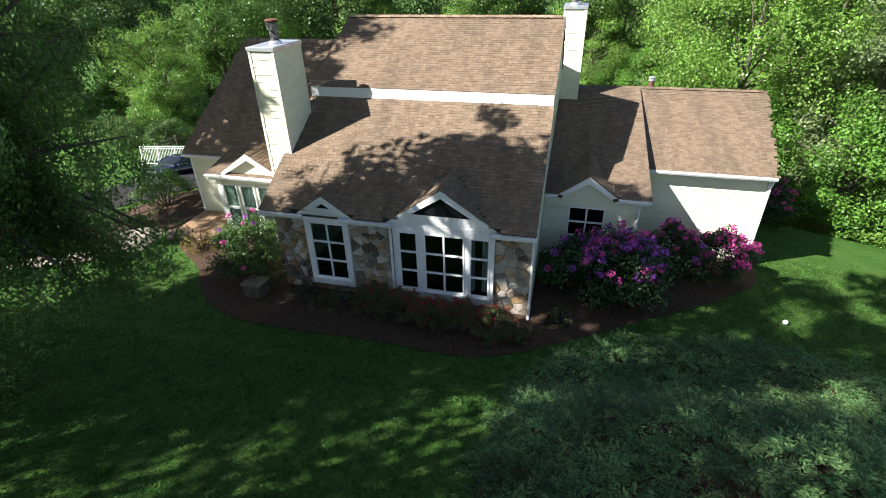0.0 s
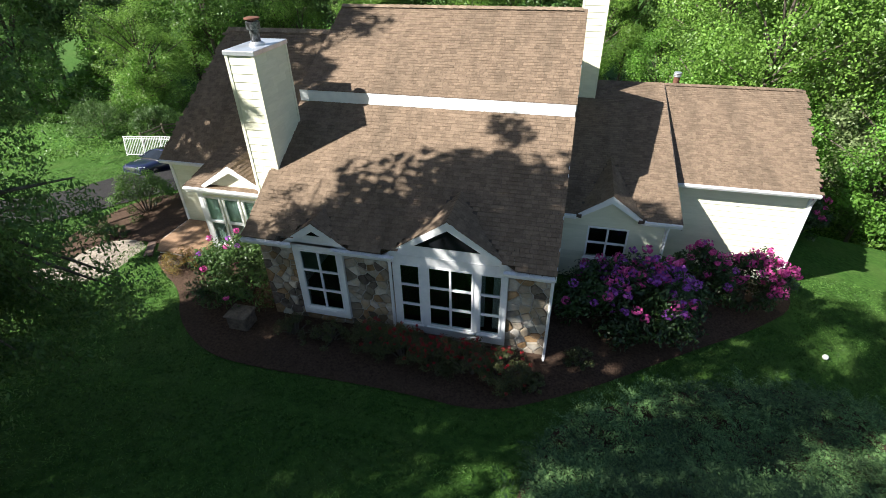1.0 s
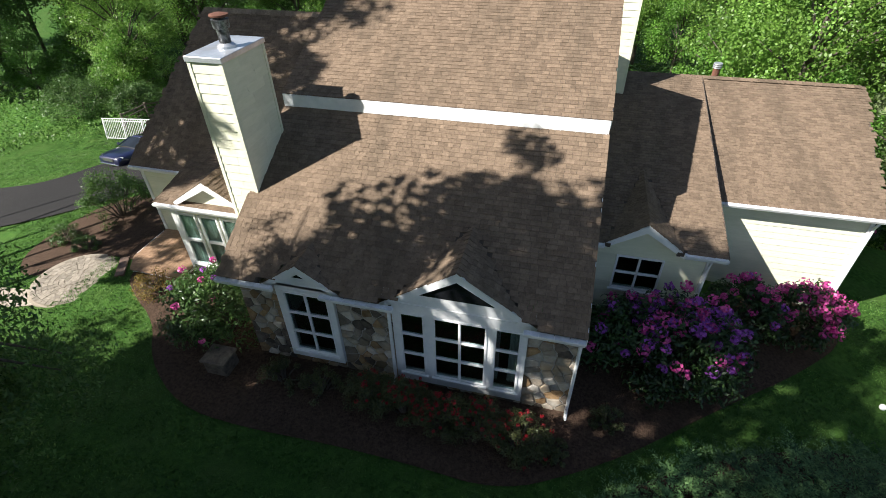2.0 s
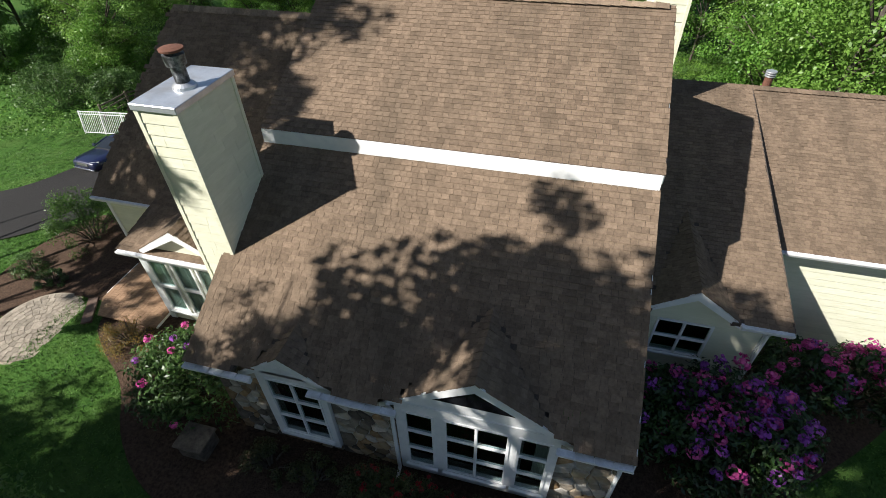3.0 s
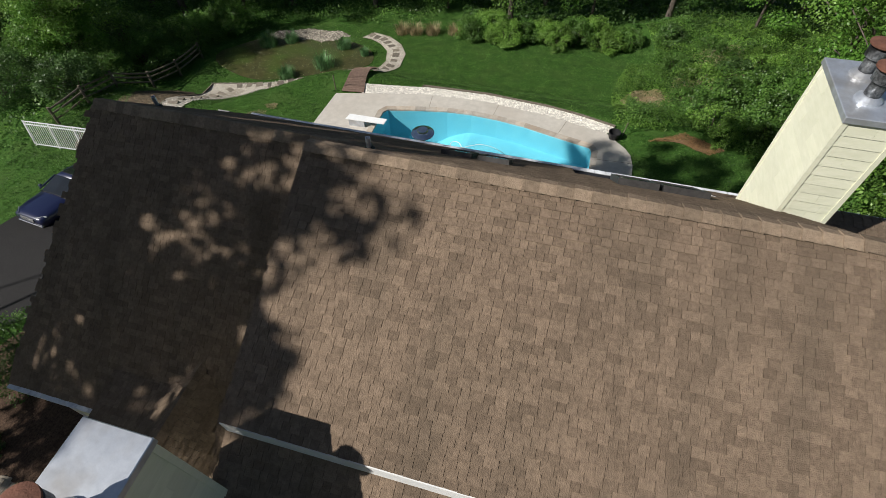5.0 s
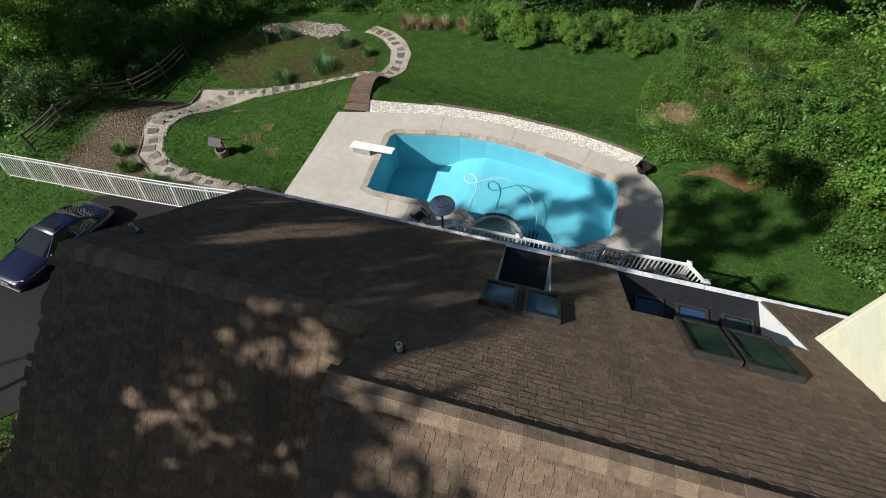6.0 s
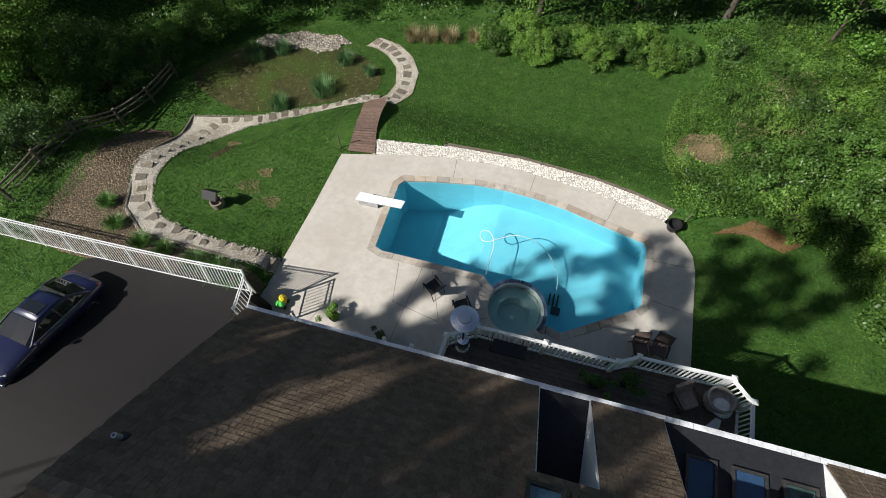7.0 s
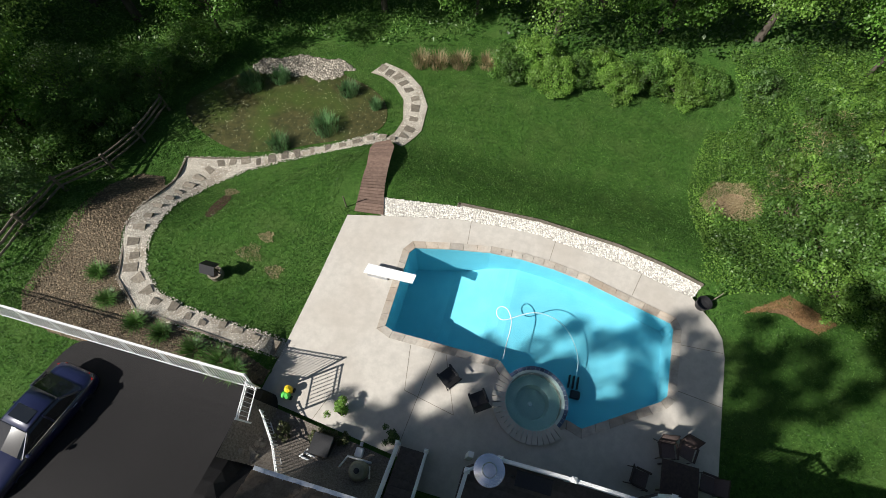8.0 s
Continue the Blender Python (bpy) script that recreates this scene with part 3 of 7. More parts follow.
def window_unit(x0, x1, z0, z1, y, cols, rows, bar=0.04, frame=0.045, sill=True, parent=None, depth=0.09):
    """White sash with bars, one glass pane to each light."""
    hs = []
    cw, ch = (x1 - x0 - 2 * frame - (cols - 1) * bar) / cols, (z1 - z0 - 2 * frame - (rows - 1) * bar) / rows
    for i in range(cols):
        for k in range(rows):
            a, c = x0 + frame + i * (cw + bar), z0 + frame + k * (ch + bar)
            hs.append((a, a + cw, c, c + ch))
    w = part("window", wall_grid(x0, x1, z0, z1, hs, y, y + depth), "white", parent or house, "white-framed window with square panes")
    for a, c, d, e in hs:
        part("pane", Build().box(a - 0.01, c + 0.01, y + depth * 0.5, y + depth * 0.5 + 0.006, d - 0.01, e + 0.01), "glass", w)
        sash = wall_grid(a - 0.004, c + 0.004, d - 0.004, e + 0.004, [(a + 0.014, c - 0.014, d + 0.014, e - 0.014)], y + 0.022, y + depth * 0.5 - 0.003)
        part("sash", sash, "white", w)
    if sill:
        part("sill", Build().soft_box(x0 - 0.05, x1 + 0.05, y - 0.06, y + 0.02, z0 - 0.05, z0, 0.01), "white", w)
    return w


# the white bay with its three windows and the glazed triangle over them
bay_panel = part("window_wall", wall_grid(-4.44, -1.14, 0.68, 3.5, [(-4.27, -3.62, 1.02, 3.2), (-3.42, -2.08, 1.02, 3.2), (-1.92, -1.27, 1.02, 3.2)], 0.24, 0.38), "white", house, "white painted panel between the windows")
window_unit(-4.27, -3.62, 1.02, 3.2, 0.22, 1, 3)
window_unit(-3.42, -2.08, 1.02, 3.2, 0.22, 2, 3)
window_unit(-1.92, -1.27, 1.02, 3.2, 0.22, 1, 3)
part("window_wall", wall_grid(-7.58, -6.0, 0.74, 3.45, [(-7.4, -6.15, 1.02, 3.2)], 0.26, 0.38), "white", house)
window_unit(-7.4, -6.15, 1.02, 3.2, 0.24, 2, 3)


def curtain(x0, x1, z0, z1, y):
    n = 24
    b = Build()
    pts = [(x0 + (x1 - x0) * i / n, y + 0.04 * math.sin(i * 1.9)) for i in range(n + 1)]
    b.loft([[(x, yy, z) for x, yy in pts] + [(x, yy + 0.008, z) for x, yy in reversed(pts)] for z in (z0, z1)])
    return tagged(part("curtain", b, "linen"), "pale hanging curtain behind the window", "curtain", "curtains")


M["linen"] = material("linen", (0.6, 0.58, 0.52), (0.72, 0.7, 0.64), 12, 0.9)
M["floor_wood"] = material("room_floor", (0.16, 0.08, 0.035), (0.24, 0.12, 0.055), 4, 0.5)
curtain(-1.56, -1.28, 1.05, 3.15, 0.52)
curtain(-1.9, -1.8, 1.05, 3.15, 0.52)
tagged(part("room_floor", Build().box(-8.55, -0.36, 0.62, 5.2, 0.3, 0.38), "floor_wood"), "brown wooden floor of the front room", "floor", kind="structure")
# added wall behind the front windows, its dark colour standing for unlit depth
tagged(part("room_back_wall", Build().box(-8.55, -0.36, 5.2, 5.3, 0.3, 6.0), "inside"), "back wall of the front room, coloured dark for the room's dimness", "wall", kind="structure")


def front_gable(x0, x1, z0, z1, y0, y_back, mat_wall="white", glazed=None, over=0.2):
    """A small gable over a window, with its rakes, roof and wall."""
    c, h = (x0 + x1) / 2, (x1 - x0) / 2
    g = part("gable", Build().prism([(x0 + 0.1, y0 + over, z0 - 0.06), (x1 - 0.1, y0 + over, z0 - 0.06), (c, y0 + over, z1 - 0.1)], (0, 0.14, 0)), mat_wall, house, "small front gable with white rake boards")
    m = (z1 - z0) / h
    for s, xe in ((-1, x0), (1, x1)):
        # rake board
        w = 0.26
        part("rake_board", Build().prism([(xe, y0, z0 - 0.16), (xe, y0, z0 - 0.01), (c, y0, z1 - 0.01), (c, y0, z1 - w)], (0, 0.05, 0)), "white", g)
        part("soffit", Build().prism([(xe - s * 0.02, y0 + 0.05, z0 - 0.06), (xe - s * 0.02, y0 + 0.05, z0 - 0.03), (c, y0 + 0.05, z1 - 0.06), (c, y0 + 0.05, z1 - 0.09)], (0, over + 0.04, 0)), "white", g)
        yb0 = y0 + 0.02
        if s < 0:
            pts = [(xe - 0.03, yb0, z0), (c, yb0, z1), (c, y_back(z1), z1), (xe - 0.03, y_back(z0), z0)]
        else:
            pts = [(c, yb0, z1), (xe + 0.03, yb0, z0), (xe + 0.03, y_back(z0), z0), (c, y_back(z1), z1)]
        slab = roof_slab("roof", [(x, y, z - 0.02) for x, y, z in pts], "deckroof", 0.06, g)
        b = Build()
        ln = math.hypot(h + 0.03, z1 - z0)
        depth = y_back(z1) - yb0

        def keep(u, v, s=s, depth=depth):
            z = z0 + (z1 - z0) * v / ln
            y = yb0 + u if s > 0 else yb0 + depth - u
            return y < y_back(z) - 0.02

        if s < 0:
            shingles(b, (xe - 0.03, yb0 + depth, z0), (0, -1, 0), (h + 0.03, 0, z1 - z0), depth, ln, keep, 0.14, random.Random(9))
        else:
            shingles(b, (xe + 0.03, yb0, z0), (0, 1, 0), (-h - 0.03, 0, z1 - z0), depth, ln, keep, 0.14, random.Random(10))
        part("shingle_course", b, "shingle", slab)["kind"] = "stuff"
    b = Build()
    ridge_caps(b, (c, yb0 - 0.02, z1 + 0.01), (c, y_back(z1), z1 + 0.01), (0, 0, 1), 0.14, 0.18, m)
    part("ridge_cap", b, "shingle", g)["kind"] = "stuff"
    if glazed:
        a, d, zb, zt = glazed
        part("pane", Build().prism([(a, y0 + over - 0.02, zb), (d, y0 + over - 0.02, zb), ((a + d) / 2, y0 + over - 0.02, zt)], (0, 0.012, 0)), "dark_glass", g, "dark triangular glass")
    return g


M["dark_glass"] = material("dark_glass", (0.008, 0.009, 0.011), (0.014, 0.015, 0.018), 3, 0.06, spec=0.6)


def back_main(z):
    return max(0.32, (z - EAVE) / SLOPE)


(gx0, gx1, gz0, gz1, gy), (hx0, hx1, hz0, hz1, hy) = GABLES
front_gable(gx0, gx1, gz0, gz1, gy, back_main, glazed=(-3.78, -1.86, 3.84, 4.5), over=0.1)
front_gable(hx0, hx1, hz0, hz1, hy, back_main, glazed=(-7.02, -6.54, 3.74, 3.91), over=0.14)
front_gable(0.5, 2.72, 3.06, 3.86, 4.33, lambda z: C_Y + max(0.02, (z - C_Z) / ((CD_Z - C_Z) / (CD_Y - C_Y))), "siding")


# ---------------------------------------------------------------- gutters and spouts
def gutter(x0, x1, y, z, up=1):
    """An eaves gutter with guard panels on top; up is -1 where it hangs off a rear eave."""
    prof = [(0.0, -0.02), (0.0, -0.13), (-0.08 * up, -0.13), (-0.12 * up, -0.05), (-0.12 * up, -0.012), (-0.1 * up, -0.012), (-0.1 * up, -0.02)]
    g = part("gutter", Build().prism([(x0, y + a, z + c) for a, c in prof], (x1 - x0, 0, 0)), "white", house, "white eaves gutter with metal guards")
    n = max(1, round((x1 - x0) / 0.32))
    w = (x1 - x0) / n
    for i in range(n):
        lo, hi = sorted((y - 0.118 * up, y + 0.02 * up))
        part("guard_panel", Build().box(x0 + w * i + 0.008, x0 + w * (i + 1) - 0.008, lo, hi, z - 0.01, z + 0.004), "gutter", g)
    return g


def spout(x, y, z0, z1, out=-0.18):
    part("downspout", Build().tube([(x, y, z1), (x, y - out * 0.0, z1 - 0.12), (x, y + 0.1, z1 - 0.35), (x, y + 0.1, z0 + 0.2), (x, y - 0.12, z0 + 0.06)], 0.045, 8), "white", house, smooth=False)


gutter(RX0, -7.42, 0.0, EAVE - 0.06)
gutter(-6.15, -4.28, 0.0, EAVE - 0.06)
gutter(-1.25, RX1 - 0.02, 0.0, EAVE - 0.06)
gutter(0.1, 0.55, C_Y, C_Z)
gutter(2.68, CX1, C_Y, C_Z)
gutter(CX1 + 0.03, DX0 + 0.05, D_Y, D_Z)
gutter(WXF, -13.1, WF_Y, WF_Z)
gutter(WX0, DX1, REAR_Y, REAR_Z, -1)
spout(-4.52, 0.14, 0.4, 3.5)
spout(0.04, 0.22, 0.35, 3.5)
spout(3.46, 4.42, -0.1, 3.0)
spout(8.5, 7.3, -1.0, 3.1)

# ---------------------------------------------------------------- siding
siding(right_end, (0.05, 0, 0), (0, 1, 0), (1, 0, 0), lambda z: (0.4 if z < 3.6 else 0.4 + (z - 3.6) / SLOPE if z < 6.0 else max(4.75, 4.7 + (z - 6.35) / 0.47), 14.6 if z < 3.7 else 15.0 - (z - 3.5) / RSL) if z < 8.3 else None, -0.4, 8.4)
siding(d_front, (0, 7.5, 0), (1, 0, 0), (0, -1, 0), lambda z: (3.47, 8.45), -1.6, 3.15)
side_front = part("side_front_wall", wall_grid(-0.13, 3.45, -1.0, 3.12, [(1.0, 2.33, 1.32, 2.56)], 4.62, 4.8), "siding", house)
for a, c, lo, hi in ((-0.1, 1.0, 1.3, 2.6), (2.33, 3.45, 1.3, 2.6), (-0.1, 3.45, -0.6, 1.3), (-0.1, 3.45, 2.58, 3.1)):
    siding(side_front, (0, 4.62, 0), (1, 0, 0), (0, -1, 0), lambda z, a=a, c=c: (a, c), lo, hi, 0.22)
window_unit(1.0, 2.33, 1.32, 2.56, 4.57, 2, 2, depth=0.1)
# same dark-coloured backing for the side window
tagged(part("room_back_wall", Build().box(-0.1, 3.3, 6.4, 6.5, -0.5, 3.4), "inside"), "back wall of the side room, coloured dark for its dimness", "wall", kind="structure")
for x, y in ((3.4, 4.55), (8.4, 7.44)):
    part("corner_board", Build().box(x, x + 0.1, y, y + 0.1, -1.2, 3.0), "white", house)
siding(wing_end, (-15.2, 0, 0), (0, 1, 0), (-1, 0, 0), lambda z: (WING_Y, 14.6), -1.0, 3.2)
siding(wing_side, (-15.72, 5.02, 0), (0.0971, 0.9953, 0), (-0.9953, 0.0971, 0), lambda z: (0, 5.3), -1.0, 3.2)

# left bay with its own gable and two sash windows
BAY_WINDOWS = [(-12.82, -12.12), (-12.02, -11.32), (-11.22, -10.52), (-10.42, -9.85)]
bay = part("bay_wall", wall_grid(-13.0, -9.66, -0.4, 3.3, [(x0, x1, 0.85, 2.95) for x0, x1 in BAY_WINDOWS], 3.1, 3.3), "siding", house)
siding(bay, (0, 3.1, 0), (1, 0, 0), (0, -1, 0), lambda z: (-13.0, -9.68), -0.2, 0.8)
for x0, x1 in BAY_WINDOWS:
    window_unit(x0, x1, 0.85, 2.95, 3.05, 1, 2, frame=0.06, bar=0.09)
    curtain(x0 + 0.03, x1 - 0.03, 0.9, 2.9, 3.17)
for x in (-13.0, -9.85):
    part("corner_board", Build().box(x, x + 0.2, 3.05, 3.11, -0.2, 3.2), "white", house)
part("bay_end_wall", Build().box(-13.0, -12.85, 3.3, 5.4, -0.6, 3.3), "siding", house)
# same dark-coloured backing for the bay windows
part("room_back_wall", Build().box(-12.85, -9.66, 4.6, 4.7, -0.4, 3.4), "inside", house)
part("eave_board", Build().box(-13.25, -9.64, 2.84, 3.02, 3.2, 3.36), "white", house)
gutter(-13.25, -9.64, 2.84, 3.42)


def wing_back(z):
    return WF_Y + max(0.0, (z - WF_Z) * (WING_Y - WF_Y) / (WING_Z - WF_Z))


# lean-to roof of the bay, with a small pediment standing on it
BS = 0.2
B_TOP = (3.42 - 2.85 * BS - WF_Z + WF_Y * (WING_Z - WF_Z) / (WING_Y - WF_Y)) / ((WING_Z - WF_Z) / (WING_Y - WF_Y) - BS)
bay_roof = roof_slab("roof", [(-13.3, 2.85, 3.42), (-9.1, 2.85, 3.42), (-9.1, B_TOP, 3.42 + BS * (B_TOP - 2.85)), (-13.3, B_TOP, 3.42 + BS * (B_TOP - 2.85))])
b = Build()
shingles(b, (-13.3, 2.85, 3.42), (1, 0, 0), (0, 1, BS), 4.2, (B_TOP - 2.85) * math.hypot(1, BS), rng=random.Random(14))
part("shingle_course", b, "shingle", bay_roof)["kind"] = "stuff"
front_gable(-12.52, -9.96, 3.53, 4.36, 2.86, lambda z: min(2.85 + max(0.05, (z - 3.42) / BS), wing_back(z)), "siding")
part("bay_side_gable", Build().prism([(-13.0, 3.1, 3.2), (-13.0, 5.2, 3.2), (-13.0, 5.2, 3.72), (-13.0, 3.1, 3.3)], (0.15, 0, 0)), "siding", house)
part("corner_board", Build().box(-15.76, -15.64, 4.98, 5.06, -0.6, 3.3), "white", house)
siding(wing_side, (0, 5.02, 0), (1, 0, 0), (0, -1, 0), lambda z: (-15.64, -13.0), -0.6, 3.25)


# ---------------------------------------------------------------- chimneys
M["rust"] = material("rusty_steel", (0.1, 0.045, 0.03), (0.17, 0.075, 0.05), 6, 0.85, 0.3, 40)
M["sheet"] = material("sheet_metal", (0.5, 0.53, 0.58), (0.62, 0.65, 0.7), 5, 0.35, 0.03, metal=0.65, blotch=(0.36, 0.33, 0.3), blotch_scale=1.6, amount=0.6)
M["flue"] = material("sooty_flue", (0.06, 0.065, 0.07), (0.3, 0.31, 0.32), 14, 0.45, metal=0.6, blotch=(0.02, 0.02, 0.02), blotch_scale=5, amount=0.9)


def chimney(x0, x1, y0, y1, z0, z1, label, foot=None):
    ob = thing("chimney", label, "chimney", "chimneys of the house")
    body = part("body", Build().box(x0 + 0.03, x1 - 0.03, y0 + 0.03, y1 - 0.03, z0, z1 - 0.02), "siding", ob)
    foot = foot or z0
    for s, u, o, w, k in (((x0, y0 + 0.03, 0), (1, 0, 0), (0, -1, 0), x1 - x0, 1), ((x1 - 0.03, y0, 0), (0, 1, 0), (1, 0, 0), y1 - y0, 2), ((x0 + 0.03, y0, 0), (0, 1, 0), (-1, 0, 0), y1 - y0, 3)):
        siding(body, s, u, o, lambda z, w=w: (0.08, w - 0.08), foot, z1 - 0.1, 0.235, 0.75 if k == 1 else 0.9, k)
    for x in (x0, x1 - 0.09):
        for y in (y0, y1 - 0.09):
            part("corner_board", Build().box(x - 0.002, x + 0.092, y - 0.002, y + 0.092, z0, z1 - 0.06), "siding", ob)
    b = Build().soft_box(x0 - 0.03, x1 + 0.03, y0 - 0.03, y1 + 0.03, z1 - 0.1, z1 + 0.02, 0.012)
    part("cap", b, "sheet", ob, "galvanised sheet-metal cap")
    return ob


def flue(ob, x, y, z, tall, top_r):
    f = part("flue", Build().lathe(x, y, [(0.135, z), (0.135, z + tall)], 20), "flue", ob, "sooty steel flue pipe", True)
    part("collar", Build().lathe(x, y, [(0.23, z + 0.0), (0.22, z + 0.05), (0.16, z + 0.1), (0.137, z + 0.11)], 20), "sheet", f)
    part("band", Build().lathe(x, y, [(0.137, z + tall * 0.62), (0.19, z + tall * 0.64), (0.2, z + tall * 0.92), (0.15, z + tall * 0.94)], 20), "flue", f)
    part("rain_cap", Build().lathe(x, y, [(top_r * 0.9, z + tall), (top_r, z + tall + 0.02), (top_r, z + tall + 0.05), (top_r * 0.55, z + tall + 0.075), (0.02, z + tall + 0.08)], 28), "rust", f, "rusty round rain cap")


front_chimney = chimney(-9.66, -8.72, 2.1, 3.9, -0.2, 8.3, "tall cream clapboard chimney with one rusty-capped flue", 3.0)
flue(front_chimney, -9.1, 2.93, 8.32, 0.68, 0.22)
rear_chimney = chimney(-0.08, 0.92, 11.7, 13.6, 2.0, 8.77, "tall cream clapboard chimney with two dark flues", 4.4)
flue(rear_chimney, 0.36, 12.3, 8.79, 0.6, 0.24)
flue(rear_chimney, 0.44, 13.1, 8.79, 0.6, 0.24)


def vent_pipe(x, y, z, tall, rad, mat, label):
    v = thing("roof_vent", label, "vent", "roof vents")
    part("pipe", Build().lathe(x, y, [(rad, z - 0.15), (rad, z + tall), (rad * 0.7, z + tall), (rad * 0.7, z + tall - 0.1)], 14), mat, v, smooth=False)
    part("flashing", Build().lathe(x, y, [(rad * 2.4, z - 0.16), (rad * 2.2, z + 0.02), (rad * 1.1, z + 0.07)], 14), "black", v)
    return v


vent_pipe(-14.78, 11.36, rear_z(11.36), 0.3, 0.05, "sheet", "short grey plumbing vent on the shingle roof")
vent_pipe(-8.3, 9.85, rear_z(9.85), 0.28, 0.05, "sheet", "short grey plumbing vent on the shingle roof")
stack = vent_pipe(4.35, 13.7, 4.75, 0.62, 0.13, "rust", "rusty brown stove pipe with a metal cap behind the ridge")
for k in range(3):
    part("cowl_ring", Build().lathe(4.35, 13.7, [(0.15, 5.36 + 0.07 * k), (0.17, 5.38 + 0.07 * k), (0.16, 5.41 + 0.07 * k)], 16), "sheet", stack)

# ---------------------------------------------------------------- skylights
M["sky_glass"] = glass_material("skylight_glass", (0.8, 0.88, 0.92), 0.03, 0.8, 0.6)
M["bronze"] = material("bronze_frame", (0.045, 0.042, 0.04), (0.07, 0.066, 0.062), 10, 0.45, metal=0.4)


def skylight(x0, x1, y0, y1, sill=0.13, flat=None, below="pale_sky_tint"):
    """A framed roof window; flat: its height on a level roof."""
    ob = thing("skylight", "dark-framed skylight in the rear roof", "skylight", "skylights")

    def at(x, y, h):
        if flat is not None:
            return (x, y, flat + h)
        k = 1 / math.hypot(1, RSL)
        return (x, y + h * RSL * k, rear_z(y) + h * k)

    f = 0.07
    outer = [(x0, y0), (x1, y0), (x1, y1), (x0, y1)]
    inner = [(x0 + f, y0 + f), (x1 - f, y0 + f), (x1 - f, y1 - f), (x0 + f, y1 - f)]
    b = Build()
    rings = [[at(x, y, h) for x, y in o] for o, h in ((outer, -0.02), (outer, sill), (inner, sill), (inner, -0.02))]
    b.loft(rings, cap=False)
    fr = part("frame", b, "bronze", ob)
    part("pane", Build().add([at(x, y, h) for h in (sill - 0.03, sill - 0.018) for x, y in inner], [(3, 2, 1, 0), (4, 5, 6, 7), (0, 1, 5, 4), (1, 2, 6, 5), (2, 3, 7, 6), (3, 0, 4, 7)]), "sky_glass", ob)
    # sheet just under the pane; its colour carries mirrored sky, trees and room dimness
    part("well", Build().add([at(x, y, sill - 0.06) for x, y in inner] + [at(x, y, sill - 0.07) for x, y in inner], [(0, 1, 2, 3), (7, 6, 5, 4)]), below, ob, "blue-grey sheet under the glass, coloured for the mirrored sky" if below == "pale_sky_tint" else "dark sheet under the glass, coloured for its reflections and the dim room")
    return ob


# tints that put sky and tree reflections into the skylight sheets
M["pale_sky_tint"] = material("pale_sky_tint", (0.2, 0.27, 0.33), (0.32, 0.4, 0.46), 1.6, 0.9)
M["deep_sky_tint"] = material("deep_sky_tint", (0.05, 0.085, 0.16), (0.075, 0.12, 0.21), 2, 0.9)
M["tree_room_tint"] = material("tree_room_sheet", (0.03, 0.04, 0.03), (0.1, 0.14, 0.08), 2.2, 0.9, blotch=(0.16, 0.18, 0.15), blotch_scale=1.5, amount=0.5)
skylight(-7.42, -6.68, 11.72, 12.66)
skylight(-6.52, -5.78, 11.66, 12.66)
skylight(-3.34, -2.46, 11.66, 12.85, 0.16, below="tree_room_tint")
skylight(-2.38, -1.42, 11.62, 12.85, 0.16, below="tree_room_tint")
for x0, x1, below in ((-3.66, -2.94, "deep_sky_tint"), (-2.62, -1.82, "deep_sky_tint"), (-1.5, -0.72, "tree_room_tint")):
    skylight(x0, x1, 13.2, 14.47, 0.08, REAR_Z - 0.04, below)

# ---------------------------------------------------------------- beds, drive and paths
M["gravel"] = material("white_gravel", (0.2, 0.18, 0.15), (0.62, 0.58, 0.52), 30, 0.9, 1.0, 40)
M["path_gravel"] = material("path_gravel", (0.28, 0.25, 0.2), (0.62, 0.57, 0.49), 30, 0.9, 1.0, 40, blotch=(0.22, 0.18, 0.13), blotch_scale=0.9, amount=0.7)
M["pebble"] = material("pebble", (0.5, 0.47, 0.42), (0.72, 0.69, 0.62), 8, 0.85, island=0.4)
M["paver"] = material("paver", (0.21, 0.18, 0.14), (0.31, 0.27, 0.22), 9, 0.9, 0.4, 50, obj=0.2)
M["slate"] = material("slate_step", (0.11, 0.095, 0.075), (0.22, 0.19, 0.15), 8, 0.85, 0.5, 40, obj=0.35)
M["wood"] = material("cedar_boards", (0.2, 0.12, 0.07), (0.33, 0.21, 0.13), 5, 0.75, 0.3, 40, obj=0.15, stretch=(1, 6, 1))
M["walk_wood"] = material("walkway_boards", (0.13, 0.085, 0.065), (0.2, 0.135, 0.105), 6, 0.8, 0.3, 40, obj=0.15)
M["grey_wood"] = material("weathered_rails", (0.1, 0.085, 0.065), (0.2, 0.17, 0.135), 8, 0.9, 0.5, 30)
M["composite"] = material("dark_deck_boards", (0.085, 0.07, 0.062), (0.13, 0.108, 0.095), 6, 0.75, 0.2, 40, obj=0.15)
BED = rounded([(-15.3, 2.4), (-14.3, 1.5), (-12.7, 0.6), (-11.7, -0.8), (-9.9, -1.9), (-8, -2.05), (-5.7, -1.95), (-3.5, -1.95), (-1.3, -2.1), (0.45, -1.2), (1.6, -0.4), (4.1, 1.8), (7, 4.2), (8.9, 6.2), (8.6, 8.0), (3, 6.0), (-1, 1.2), (-9, 1.2), (-12.5, 4), (-15, 4.5)], 2)
drape(BED, 0.035, 0.5, "mulch_bed", "mulch", label="dark bark mulch bed along the house", category="mulch bed")
SIDE_BED = rounded([(-15.4, 2.9), (-15.6, 5.6), (-17.5, 8.2), (-20.8, 7.6), (-21.8, 5.2), (-21.5, 3.0), (-19.5, 1.6), (-18.2, 2.6), (-16.8, 3.2)], 2)
drape(SIDE_BED, 0.04, 0.5, "mulch_bed", "mulch", label="dark bark mulch bed beside the drive", category="mulch bed")
